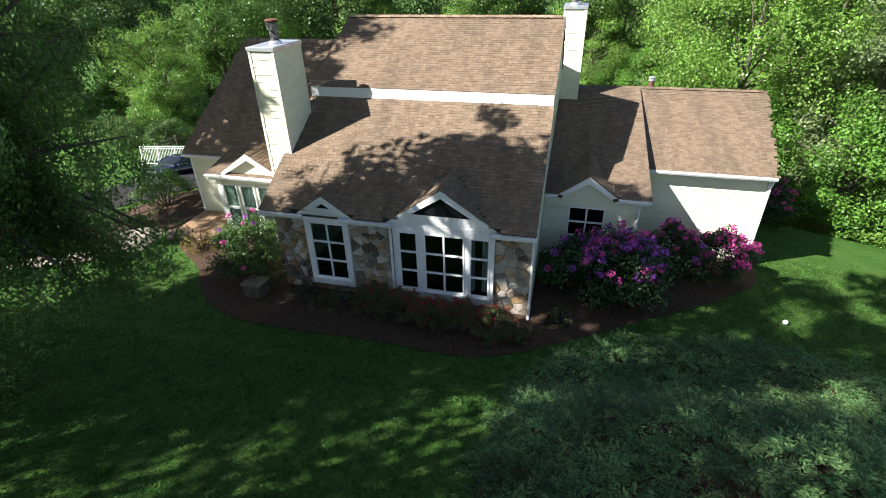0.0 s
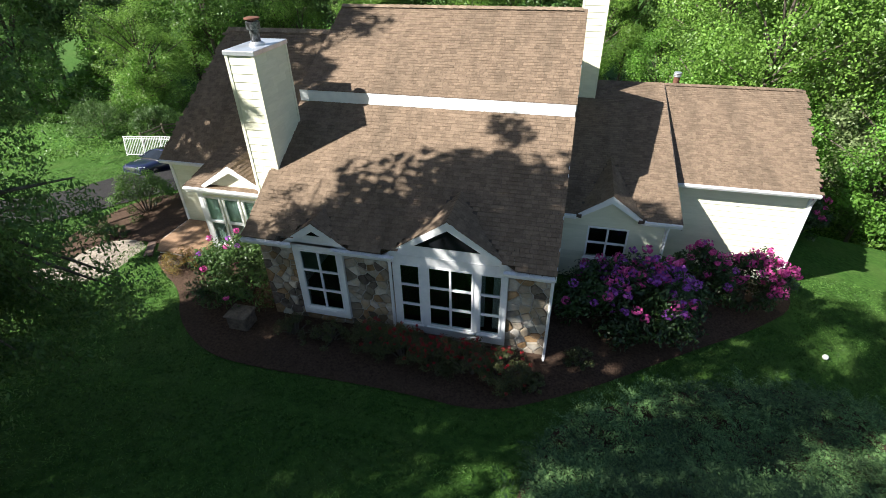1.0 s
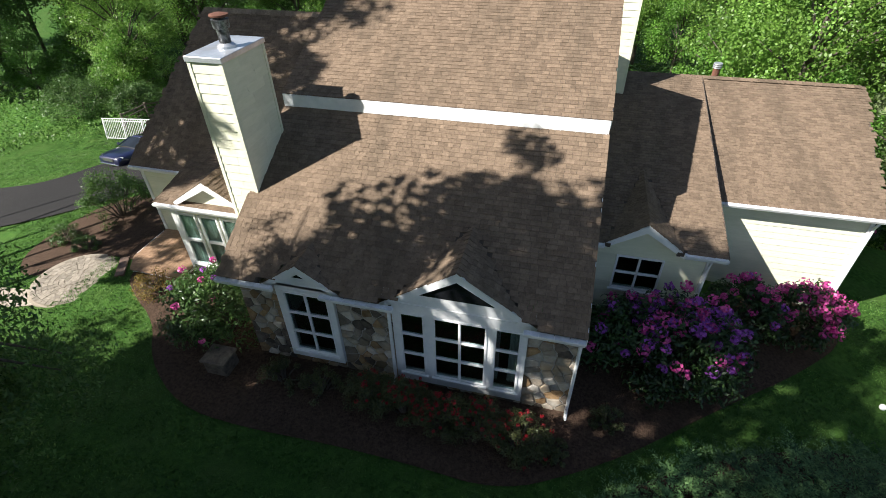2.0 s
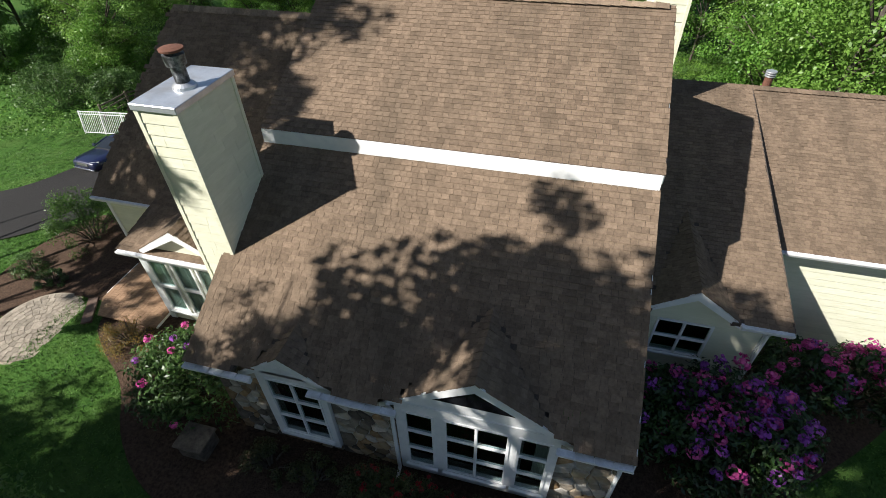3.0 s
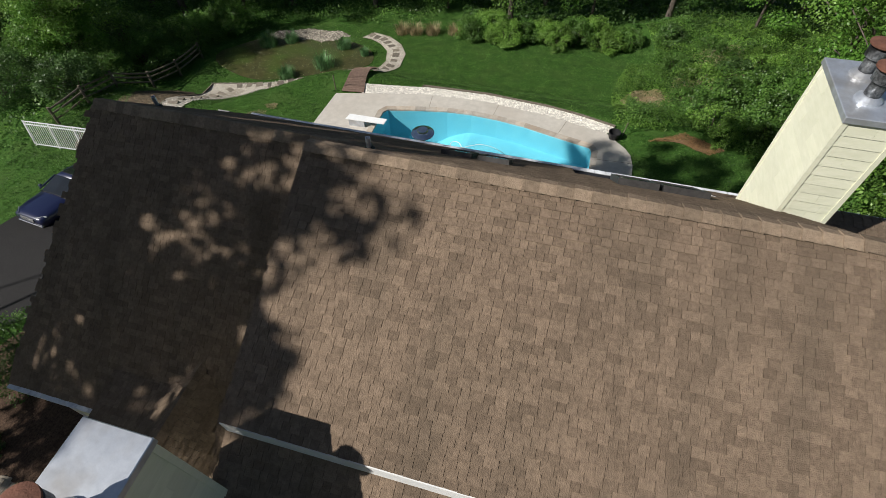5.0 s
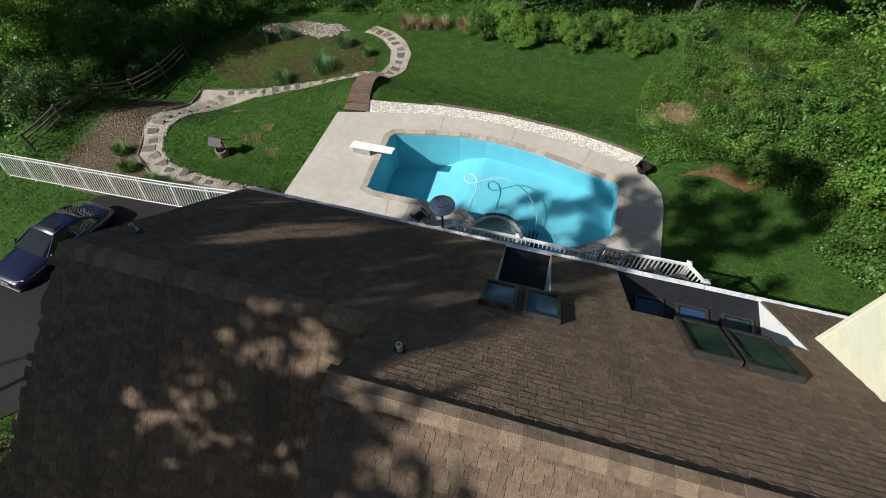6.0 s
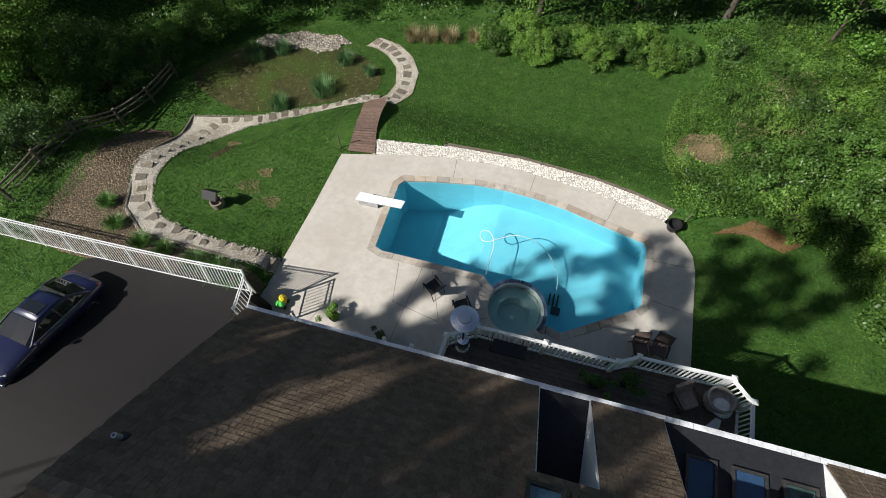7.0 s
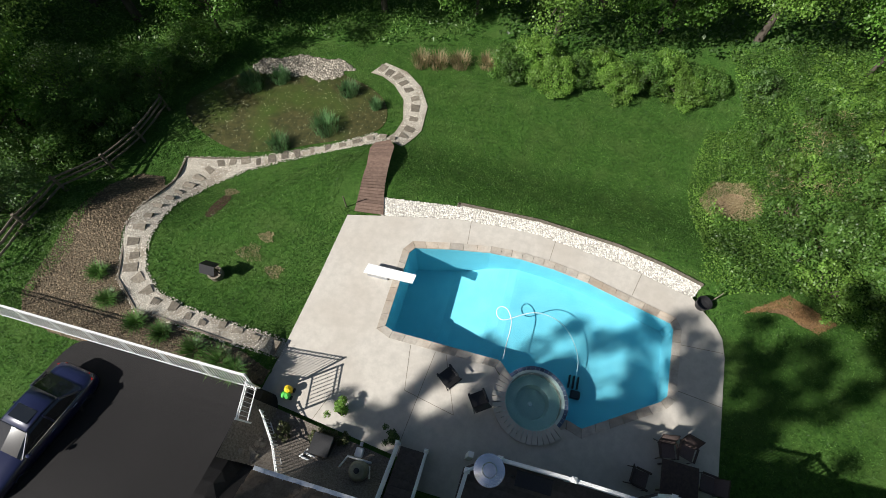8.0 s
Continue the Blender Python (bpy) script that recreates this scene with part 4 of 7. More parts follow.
DRIVE = rounded([(-17.6, 17.25), (-18.1, 17.3), (-25.6, 17.45), (-26.7, 16.6), (-26.9, 13.3), (-27.7, 9.9), (-33, 9.5), (-48, 8.5), (-48, 3.2), (-31, 4.2), (-25, 5.6), (-22, 6.9), (-20.2, 8.3), (-15.8, 8.6), (-15.8, 13.5), (-16.9, 14.4)], 2)
drape(DRIVE, 0.07, 0.4, "driveway", "asphalt", label="dark smooth asphalt driveway", category="driveway")
WALK = rounded([(-17.9, 1.15), (-16.6, 0.35), (-20.6, 0.15), (-26, -0.6), (-26.2, 0.5), (-21.2, 1.25)], 2)
drape(WALK, 0.05, 0.5, "front_walk", "paver", label="pale paved front walk", category="path")


def round_patio(cx, cy, radius):
    ob = thing("round_patio", "round patio of tan pavers laid in rings", "patio")
    z = ground(cx, cy) + 0.02
    part("bed", Build().lathe(cx, cy, [(radius + 0.03, z - 0.3), (radius + 0.03, z + 0.03), (0.01, z + 0.031)], 40), "patio_joint", ob)
    rr, k = random.Random(4), 0
    r0 = 0.16
    part("paver", Build().lathe(cx, cy, [(r0, z), (r0, z + 0.06), (0.01, z + 0.062)], 14), "paver", ob)
    while r0 < radius - 0.05:
        r1 = min(r0 + 0.17, radius)
        n = max(7, int(2 * math.pi * r1 / 0.22))
        for i in range(n):
            a0, a1 = 2 * math.pi * (i + 0.04) / n + k * 0.3, 2 * math.pi * (i + 0.96) / n + k * 0.3
            pts = [(r0 + 0.012, a0), (r1, a0), (r1, (a0 + a1) / 2), (r1, a1), (r0 + 0.012, a1), (r0 + 0.012, (a0 + a1) / 2)]
            h = 0.055 + rr.random() * 0.01
            part("paver", Build().prism([(cx + r * math.cos(a), cy + r * math.sin(a), z) for r, a in pts], (0, 0, h)), "paver", ob)
        r0, k = r1, k + 1
    return ob


M["patio_joint"] = material("patio_joint", (0.26, 0.22, 0.17), (0.34, 0.29, 0.23), 12, 0.95)
round_patio(-16.95, 1.75, 1.4)


def boards(ob, outline, z, thick, width, along, mat, name="board", gap=0.006):
    """Parallel boards cut to an outline; along: 0 for boards that run in x, 1 in y."""
    lo, hi = min(p[1 - along] for p in outline), max(p[1 - along] for p in outline)
    q = lo
    while q < hi - 0.02:
        a = (1.0, 0.0) if along else (0.0, 1.0)
        poly = clip(clip(list(outline), *a, min(q + width - gap, hi)), -a[0], -a[1], -q)
        if len(poly) >= 3:
            part(name, Build().prism([(x, y, z - thick) for x, y in poly], (0, 0, thick)), mat, ob)
        q += width


porch = thing("porch_deck", "low cedar porch deck beside the bay windows", "deck")
PORCH = [(-15.75, 4.9), (-15.75, 3.35), (-15.2, 2.45), (-13.05, 2.45), (-13.05, 4.9)]
boards(porch, PORCH, 0.6, 0.04, 0.14, 1, "wood")
part("skirt", Build().prism([(x, y, 0.2) for x, y in [(-15.68, 4.8), (-15.68, 3.37), (-15.17, 2.52), (-13.1, 2.52), (-13.1, 4.8)]], (0, 0, 0.36)), "white", porch)
steps_ob = thing("porch_steps", "two weathered wooden steps down to the patio", "steps")
for k in range(2):
    o = Vector((-15.62 - 0.28 * k, 2.72 - 0.16 * k, 0))
    u, w = Vector((0.52, -0.85, 0)), Vector((-0.85, -0.52, 0))
    c = [o - u * 0.55, o + u * 0.55, o + u * 0.55 + w * 0.3, o - u * 0.55 + w * 0.3]
    part("tread", Build().prism([(p.x, p.y, 0.44 - 0.16 * k) for p in c], (0, 0, 0.05)), "walk_wood", steps_ob)
    part("riser", Build().prism([(p.x, p.y, 0.15) for p in (c[0], c[1], c[1] + w * 0.26, c[0] + w * 0.26)], (0, 0, 0.29 - 0.16 * k)), "walk_wood", steps_ob)

# ---------------------------------------------------------------- pool
M["water"] = glass_material("pool_water", (0.66, 0.93, 0.96), 0.015, 0.8)
M["spa_water"] = glass_material("spa_water", (0.88, 0.97, 0.96), 0.02, 0.8)
M["coping"] = material("bluestone_coping", (0.34, 0.31, 0.27), (0.47, 0.43, 0.37), 4, 0.8, 0.3, 30, obj=0.22, blotch=(0.42, 0.29, 0.18), blotch_scale=0.7, amount=0.4)
M["tile_dark"] = material("blue_mosaic", (0.03, 0.05, 0.09), (0.12, 0.16, 0.24), 26, 0.25, obj=0.4)
M["spa_plaster"] = material("spa_plaster", (0.4, 0.53, 0.5), (0.5, 0.62, 0.58), 2, 0.7)


def arc(cx, cy, r, a0, a1, n):
    return [(cx + r * math.cos(radians(a0 + (a1 - a0) * i / n)), cy + r * math.sin(radians(a0 + (a1 - a0) * i / n))) for i in range(n + 1)]


SPA = (-8.01, 19.73)
POOL = [(-14.56, 21.07), (-14.18, 20.93), (-9.63, 20.92)] + arc(*SPA, 1.34, 146, -18, 14) + [(-6.63, 19.37), (-6.03, 19.2), (-3.18, 21.03), (-2.93, 21.33), (-2.92, 24.12), (-3.07, 24.37), (-4.92, 24.81), (-6.67, 25.25), (-8.22, 25.49), (-9.67, 25.58), (-11.07, 25.52), (-12.87, 25.21), (-14.38, 24.86), (-14.58, 24.56)]


def offset(poly, d):
    """The outline moved outwards by d."""
    out, n = [], len(poly)
    area = sum(poly[i][0] * poly[(i + 1) % n][1] - poly[(i + 1) % n][0] * poly[i][1] for i in range(n))
    s = 1 if area > 0 else -1
    for i in range(n):
        p, q, r_ = Vector(poly[i - 1]), Vector(poly[i]), Vector(poly[(i + 1) % n])
        a, b = (q - p).normalized(), (r_ - q).normalized()
        m = Vector((a.y + b.y, -a.x - b.x)) * s
        m = m.normalized() / max(0.5, math.sqrt(max(0.01, (1 + a.dot(b)) / 2)))
        out.append((q.x + m.x * d, q.y + m.y * d))
    return out


HOLE = offset(POOL[:3] + arc(*SPA, 1.12, 152, 336, 18) + POOL[18:], 0.3)


def slab_with_hole(outer, hole, z, thick, name, mat):
    bm = bmesh.new()
    for loop in (outer, hole):
        vs = [bm.verts.new((x, y, z)) for x, y in loop]
        for a, b in zip(vs, vs[1:] + vs[:1]):
            bm.edges.new((a, b))
    bmesh.ops.triangle_fill(bm, use_beauty=True, use_dissolve=False, edges=bm.edges[:])
    bmesh.ops.recalc_face_normals(bm, faces=bm.faces[:])
    ret = bmesh.ops.extrude_face_region(bm, geom=bm.faces[:])
    for v in [g for g in ret["geom"] if isinstance(g, bmesh.types.BMVert)]:
        v.co.z = z - thick
    bmesh.ops.recalc_face_normals(bm, faces=bm.faces[:])
    me = bpy.data.meshes.new(name)
    bm.to_mesh(me)
    bm.free()
    me.materials.append(M[mat])
    return new(name, me)


deck_slab = tagged(slab_with_hole(DECK, HOLE, POOL_Z, 0.18, "pool_deck", "concrete"), "pale broom-finished concrete pool deck", "pool deck", kind="structure")
M["joint"] = material("deck_joint", (0.2, 0.18, 0.15), (0.28, 0.25, 0.21), 10, 0.95)
for p, q in (((-12.64, 16.5), (-12.23, 20.58)), ((-16.1, 16.83), (-15.69, 18.08)), ((-2.58, 21.63), (-0.87, 21.44)), ((-2.67, 23.53), (-0.92, 23.63)), ((-4.77, 25.16), (-4.47, 26.25)), ((-8.47, 25.83), (-8.37, 26.88)), ((-12.17, 25.66), (-12.27, 26.76)), ((-11.78, 20.59), (-10.89, 18.4)), ((-13.29, 20.58), (-12.99, 18.79)), ((-12.99, 18.79), (-10.89, 18.4))):
    a, b2 = Vector((*p, POOL_Z)), Vector((*q, POOL_Z))
    w = (b2 - a).normalized().cross(Vector((0, 0, 1))) * 0.012
    part("control_joint", Build().prism([a - w, b2 - w, b2 + w, a + w], (0, 0, 0.004)), "joint", deck_slab)
pool = thing("swimming_pool", "freeform swimming pool with clear turquoise water and stone coping", "pool")


def depth(x, y):
    return 1.15 + 1.35 * step(-9.5, -12.8, x)


def pool_shell():
    bm = bmesh.new()
    bm.faces.new([bm.verts.new((x, y, 0)) for x, y in POOL])
    for i in range(24):
        bmesh.ops.bisect_plane(bm, geom=bm.verts[:] + bm.edges[:] + bm.faces[:], plane_co=(-14.5 + 0.5 * i, 0, 0), plane_no=(1, 0, 0))
    edge = {v for e in bm.edges if e.is_boundary for v in e.verts}
    for v in bm.verts:
        v.co.z = POOL_Z - 0.12 - depth(v.co.x, v.co.y)
    ret = bmesh.ops.extrude_edge_only(bm, edges=[e for e in bm.edges if e.is_boundary])
    for v in [g for g in ret["geom"] if isinstance(g, bmesh.types.BMVert)]:
        v.co.z = POOL_Z
    bmesh.ops.recalc_face_normals(bm, faces=bm.faces[:])
    for f in bm.faces:
        f.normal_flip()
    me = bpy.data.meshes.new("basin")
    bm.to_mesh(me)
    bm.free()
    me.materials.append(M["plaster"])
    ob = new("basin", me)
    ob.parent = pool


pool_shell()
wb = Build()
wb.add([(x, y, POOL_Z - 0.13) for x, y in POOL], [tuple(range(len(POOL)))])
surface = part("water", wb, "water", pool, "clear turquoise water")
surface.visible_shadow = False


def coping(loop, inner_d, outer_d, parent, size, mat, z, thick, name="coping_stone"):
    ring_in, ring_out = offset(loop, inner_d), offset(loop, outer_d)
    n = len(loop)
    rr = random.Random(8)
    for i in range(n):
        a, b3 = Vector(ring_in[i]), Vector(ring_in[(i + 1) % n])
        c, d = Vector(ring_out[i]), Vector(ring_out[(i + 1) % n])
        k = max(1, round((b3 - a).length / size))
        for j in range(k):
            s0, s1 = j / k, (j + 1) / k
            g = 0.006 / max(0.05, (b3 - a).length)
            p = [a.lerp(b3, s0 + g), a.lerp(b3, s1 - g), c.lerp(d, s1 - g), c.lerp(d, s0 + g)]
            h = thick + rr.random() * 0.008
            part(name, Build().prism([(q.x, q.y, z) for q in p], (0, 0, h)), mat, parent)


coping(POOL, -0.02, 0.3, pool, 0.55, "coping", POOL_Z - 0.05, 0.075)
spa = thing("spa", "round raised hot tub with a dark mosaic rim", "hot tub")
cx, cy = SPA
part("basin", Build().loft([[(cx + r * math.cos(2 * math.pi * j / 40), cy + r * math.sin(2 * math.pi * j / 40), z) for j in range(40)] for r, z in ((1.3, POOL_Z - 0.6), (1.3, POOL_Z + 0.12), (1.1, POOL_Z + 0.12), (1.06, POOL_Z - 0.3), (0.68, POOL_Z - 0.32), (0.62, POOL_Z - 0.85), (0.02, POOL_Z - 0.87))], cap=False), "spa_plaster", spa, smooth=False)
w = part("water", Build().lathe(cx, cy, [(1.09, POOL_Z + 0.04), (0.01, POOL_Z + 0.045)], 40), "spa_water", spa)
w.visible_shadow = False
part("drain", Build().lathe(cx, cy, [(0.1, POOL_Z - 0.87), (0.08, POOL_Z - 0.82), (0.01, POOL_Z - 0.82)], 12), "white", spa)
for i in range(44):
    a0, a1 = radians(i * 8.18 + 0.4), radians((i + 1) * 8.18 - 0.4)
    rim_dark = -30 < ((i * 8.18 + 4 + 180) % 360 - 180) < 150
    z0, z1 = POOL_Z + 0.12, POOL_Z + (0.15 if rim_dark else 0.14)
    ro = 1.34 if rim_dark else 1.62
    ri = 1.2 if rim_dark else 1.12
    part("rim_tile", Build().prism([(cx + r * math.cos(a), cy + r * math.sin(a), z0 if rim_dark else POOL_Z + 0.005) for r, a in ((ri, a0), (ro, a0), (ro, a1), (ri, a1))], (0, 0, z1 - (z0 if rim_dark else POOL_Z + 0.005))), "tile_dark" if rim_dark else "concrete", spa)

board_ob = thing("diving_board", "white fibreglass diving board on a low stand", "diving board")
part("plank", Build().prism([(-16.1, 22.95, POOL_Z + 0.42), (-16.02, 23.4, POOL_Z + 0.42), (-13.87, 23.44, POOL_Z + 0.42), (-13.92, 23.02, POOL_Z + 0.42)], (0, 0, 0.055)), "white", board_ob)
part("stand", Build().prism([(-15.98, 23.0, POOL_Z), (-15.98, 23.35, POOL_Z), (-15.08, 23.38, POOL_Z), (-15.08, 23.03, POOL_Z)], (0, 0, 0.42)), "sheet", board_ob)

# hose and cleaner in the water
M["hose"] = material("white_hose", (0.6, 0.7, 0.72), (0.75, 0.82, 0.83), 8, 0.5)
hose = thing("cleaner_hose", "looped white pool cleaner hose", "hose")
loop = [(-9.51, 21.07), (-9.5, 21.8), (-9.47, 22.31), (-9.49, 22.73), (-9.73, 23.18), (-10.05, 23.27), (-10.24, 23.04), (-10.12, 22.71), (-9.81, 22.64), (-9.32, 22.98), (-8.67, 23.37), (-7.95, 23.41), (-7.31, 23.23), (-6.76, 22.73), (-6.39, 22.05), (-6.36, 21.35)]
for _ in range(2):
    loop = [loop[0]] + [q for a, c in zip(loop, loop[1:]) for q in ((0.75 * a[0] + 0.25 * c[0], 0.75 * a[1] + 0.25 * c[1]), (0.25 * a[0] + 0.75 * c[0], 0.25 * a[1] + 0.75 * c[1]))] + [loop[-1]]
part("tube", Build().tube([(x, y, POOL_Z - 0.112 - 0.75 * step(0.62, 1.0, i / len(loop))) for i, (x, y) in enumerate(loop)], 0.02, 6), "hose", hose, smooth=True)
cl = thing("pool_cleaner", "dark pool vacuum head in the water", "pool cleaner")
part("body", Build().soft_box(-6.43, -6.03, 20.47, 20.82, POOL_Z - 1.25, POOL_Z - 1.08, 0.04), "black", cl)
for k in range(3):
    part("fin", Build().soft_box(-6.6 + 0.18 * k, -6.54 + 0.18 * k, 20.85, 21.4, POOL_Z - 1.2, POOL_Z - 1.03, 0.02), "black", cl)

# gravel bed behind the deck with its timber edge
GB = [(-16.67, 26.93), (-16.37, 26.02), (-12.87, 26.78), (-9.47, 26.99), (-5.47, 26.52), (-2.27, 25.74), (-1.86, 26.47), (-3.66, 27.01), (-5.66, 27.41), (-9.27, 27.72), (-13.07, 27.6), (-13.12, 27.4)]
gb = part("gravel_bed", Build().prism([(x, y, POOL_Z - 0.6) for x, y in GB], (0, 0, 0.6)), "gravel", None)
tagged(gb, "bed of white gravel behind the pool deck", "gravel", kind="structure")
for a, b4 in zip(GB[6:11], GB[7:12]):
    d = Vector((b4[0] - a[0], b4[1] - a[1], 0))
    nrm = d.normalized().cross(Vector((0, 0, 1)))
    p0, p1 = Vector((*a, 0)), Vector((*b4, 0))
    tm = part("edging_timber", Build().prism([(q.x, q.y, POOL_Z - 0.7) for q in (p0, p1, p1 + nrm * -0.12, p0 + nrm * -0.12)], (0, 0, 0.78)), "grey_wood", None)
    tagged(tm, "weathered timber edging of the gravel bed", "edging", "edging timbers")


def pebbles(name, outline, count, size, z_of, mat, label, seed):
    rg = np.random.default_rng(seed)
    xs, ys = [p[0] for p in outline], [p[1] for p in outline]
    b = Build()
    made = 0
    while made < count:
        x, y = rg.uniform(min(xs), max(xs)), rg.uniform(min(ys), max(ys))
        if not inside(outline, x, y):
            continue
        made += 1
        r_, z, a = size * (0.6 + 0.8 * rg.random()), z_of(x, y), rg.random() * 6.28
        k = 0.6 + 0.4 * rg.random()
        c, s = math.cos(a), math.sin(a)
        pts = [(1, 0, 0.3), (0, k, 0.3), (-1, 0, 0.3), (0, -k, 0.3), (0, 0, 0.75)]
        b.add([(x + r_ * (c * u - s * v), y + r_ * (s * u + c * v), z + r_ * h - 0.3 * r_) for u, v, h in pts], [(0, 1, 4), (1, 2, 4), (2, 3, 4), (3, 0, 4)])
    return tagged(part(name, b, mat), label, "loose stones", kind="stuff")


pebbles("gravel_stones", GB, 5200, 0.05, lambda x, y: POOL_Z, "pebble", "loose white pebbles on the gravel bed", 2)

# boardwalk down to the pond path
walkway = thing("boardwalk", "brown wooden boardwalk stepping down to the pond", "boardwalk")
ends = [((-17.63, 25.88), (-16.27, 26.04)), ((-17.77, 27.03), (-16.62, 27.23)), ((-18.02, 28.62), (-16.97, 28.93)), ((-18.62, 30.41), (-17.41, 30.82)), ((-18.61, 31.01), (-17.86, 31.41))]
for (a, b5), (c, d) in zip(ends, ends[1:]):
    n = max(2, round(math.hypot(c[0] - a[0], c[1] - a[1]) / 0.16))
    for j in range(n):
        s0, s1 = j / n + 0.01, (j + 1) / n - 0.01
        q = [Vector(a).lerp(Vector(c), s0), Vector(b5).lerp(Vector(d), s0), Vector(b5).lerp(Vector(d), s1), Vector(a).lerp(Vector(c), s1)]
        z = max(ground(q[0].x, q[0].y), ground(q[1].x, q[1].y)) + 0.1
        part("plank", Build().prism([(p.x, p.y, z - 0.04) for p in q], (0, 0, 0.05)), "walk_wood", walkway)

# winding gravel path with stepping slabs
INNER = [(-18.19, 19.31), (-20.84, 19.39), (-22.79, 19.53), (-24.47, 19.92), (-25.49, 20.66), (-26.09, 21.8), (-26.39, 23.05), (-26.79, 24.59), (-26.38, 26.38), (-25.18, 27.78), (-23.37, 28.99), (-21.77, 29.9), (-19.27, 30.81), (-18.46, 31.31), (-18.0, 32.41), (-17.85, 33.5), (-18.3, 35.0), (-19.2, 36.0), (-20.1, 36.5), (-20.9, 36.6)]
OUTER = [(-18.29, 18.66), (-20.19, 18.65), (-23, 18.83), (-24.8, 18.92), (-26.4, 20.01), (-26.89, 21.1), (-27.59, 22.59), (-27.99, 24.18), (-28.18, 26.17), (-28.48, 27.77), (-25.17, 28.58), (-22.97, 29.69), (-20.77, 30.8), (-19.06, 32), (-17.2, 31.3), (-16.6, 33.0), (-16.8, 34.9), (-17.6, 36.3), (-18.8, 37.3), (-20.3, 37.7)]
PATHPOLY = INNER + OUTER[::-1]
drape(PATHPOLY, 0.05, 0.4, "garden_path", "path_gravel", label="winding white gravel garden path", category="path")
M["path_pebble"] = material("path_pebble", (0.34, 0.31, 0.26), (0.68, 0.63, 0.55), 8, 0.9, island=0.4)
pebbles("path_stones", offset(PATHPOLY, 0.12), 10000, 0.032, lambda x, y: ground(x, y) + 0.05, "path_pebble", "loose pale pebbles on the garden path", 3)
rr = random.Random(12)
for (a, b6), (c, d) in zip(zip(INNER, OUTER), zip(INNER[1:], OUTER[1:])):
    m0, m1 = (Vector(a) + Vector(b6)) / 2, (Vector(c) + Vector(d)) / 2
    n = max(1, round((m1 - m0).length / 0.75))
    for j in range(n):
        p = m0.lerp(m1, (j + 0.5) / n)
        t = (m1 - m0).normalized()
        s = Vector((-t.y, t.x))
        hw, hl = 0.15 + 0.08 * rr.random(), 0.19 + 0.12 * rr.random()
        p = p + s * rr.uniform(-0.12, 0.12)
        q = [p + t * (sx * hw + rr.uniform(-0.07, 0.07)) + s * (sy * hl + rr.uniform(-0.04, 0.04)) for sx, sy in ((-1, -1), (1, -1), (1, 1), (-1, 1))]
        z = ground(p.x, p.y)
        tagged(part("stepping_stone", Build().prism([(v.x, v.y, z - 0.05) for v in q], (0, 0, 0.125)), "slate"), "flat grey-brown stepping slab in the gravel path", "stepping stone", "stepping stones")
for (ax, ay), (cx2, cy2) in zip(OUTER[:10], OUTER[1:11]):
    za, zc = ground(ax, ay) + 0.06, ground(cx2, cy2) + 0.06
    d = Vector((cx2 - ax, cy2 - ay, 0)).normalized().cross(Vector((0, 0, 1))) * 0.035
    lo, hi = Vector((0, 0, -0.2)), Vector((0, 0, 0.025))
    a, c = Vector((ax, ay, za)), Vector((cx2, cy2, zc))
    tagged(part("edging_timber", Build().loft([[p - d + lo, p + d + lo, p + d + hi, p - d + hi] for p in (a, c)]), "grey_wood"), "dark timber edging of the garden path", "edging", "path edging timbers")
SLOPE_BED = rounded([(-28.28, 26.37), (-27.79, 22.59), (-26.79, 20.6), (-26.1, 19.61), (-22.9, 18.63), (-18.39, 18.36), (-18.5, 17.16), (-26.6, 17.02), (-30, 17.4), (-30.09, 21.28), (-30.78, 25.86)], 1)
M["chip"] = material("bark_chip", (0.07, 0.052, 0.033), (0.24, 0.185, 0.12), 9, 0.95, island=0.5)
M["chips"] = material("wood_chips", (0.055, 0.045, 0.028), (0.17, 0.135, 0.09), 20, 0.95, 1.0, 35)
pebbles("bark_chips", SLOPE_BED, 7000, 0.06, lambda x, y: ground(x, y) + 0.03, "chip", "loose tan bark chips on the bed beside the path", 5)
drape(SLOPE_BED, 0.03, 0.5, "chip_bed", "chips", label="tan wood-chip bed beside the path", category="mulch bed")
POND = rounded([(-26.38, 28.67), (-30.87, 30.64), (-29.07, 33.44), (-27.36, 35.74), (-24.46, 36.35), (-21.26, 35.77), (-19.26, 34.79), (-18.56, 32.8), (-19.76, 31.5), (-21.97, 30.59), (-23.87, 29.49)], 2)
M["pond"] = material("pond_algae", (0.028, 0.032, 0.012), (0.08, 0.075, 0.03), 3.5, 0.35, 0.4, 20, spec=0.4, blotch=(0.05, 0.085, 0.016), blotch_scale=0.5, amount=0.8)
drape(POND, 0.03, 0.5, "pond", "pond", label="murky green pond edged with reeds", category="pond")
M["dirt"] = material("grey_dirt", (0.11, 0.09, 0.075), (0.24, 0.21, 0.175), 14, 0.95, 1.0, 30)
SAND = rounded([(-28.2, 35.0), (-26.9, 36.1), (-25.1, 37.2), (-22.2, 37.0), (-22.0, 36.1), (-23.4, 34.9), (-24.6, 35.4), (-25.8, 34.8)], 2)
rs = random.Random(41)
SAND = [(x + rs.uniform(-0.4, 0.4), y + rs.uniform(-0.3, 0.3)) for x, y in SAND]
M["bank_pebble"] = material("bank_pebble", (0.16, 0.14, 0.11), (0.42, 0.38, 0.32), 8, 0.9, island=0.5)
pebbles("bank_stones", SAND, 1100, 0.11, lambda x, y: ground(x, y) + 0.05, "bank_pebble", "pale rough stones on the bank beyond the pond", 6)
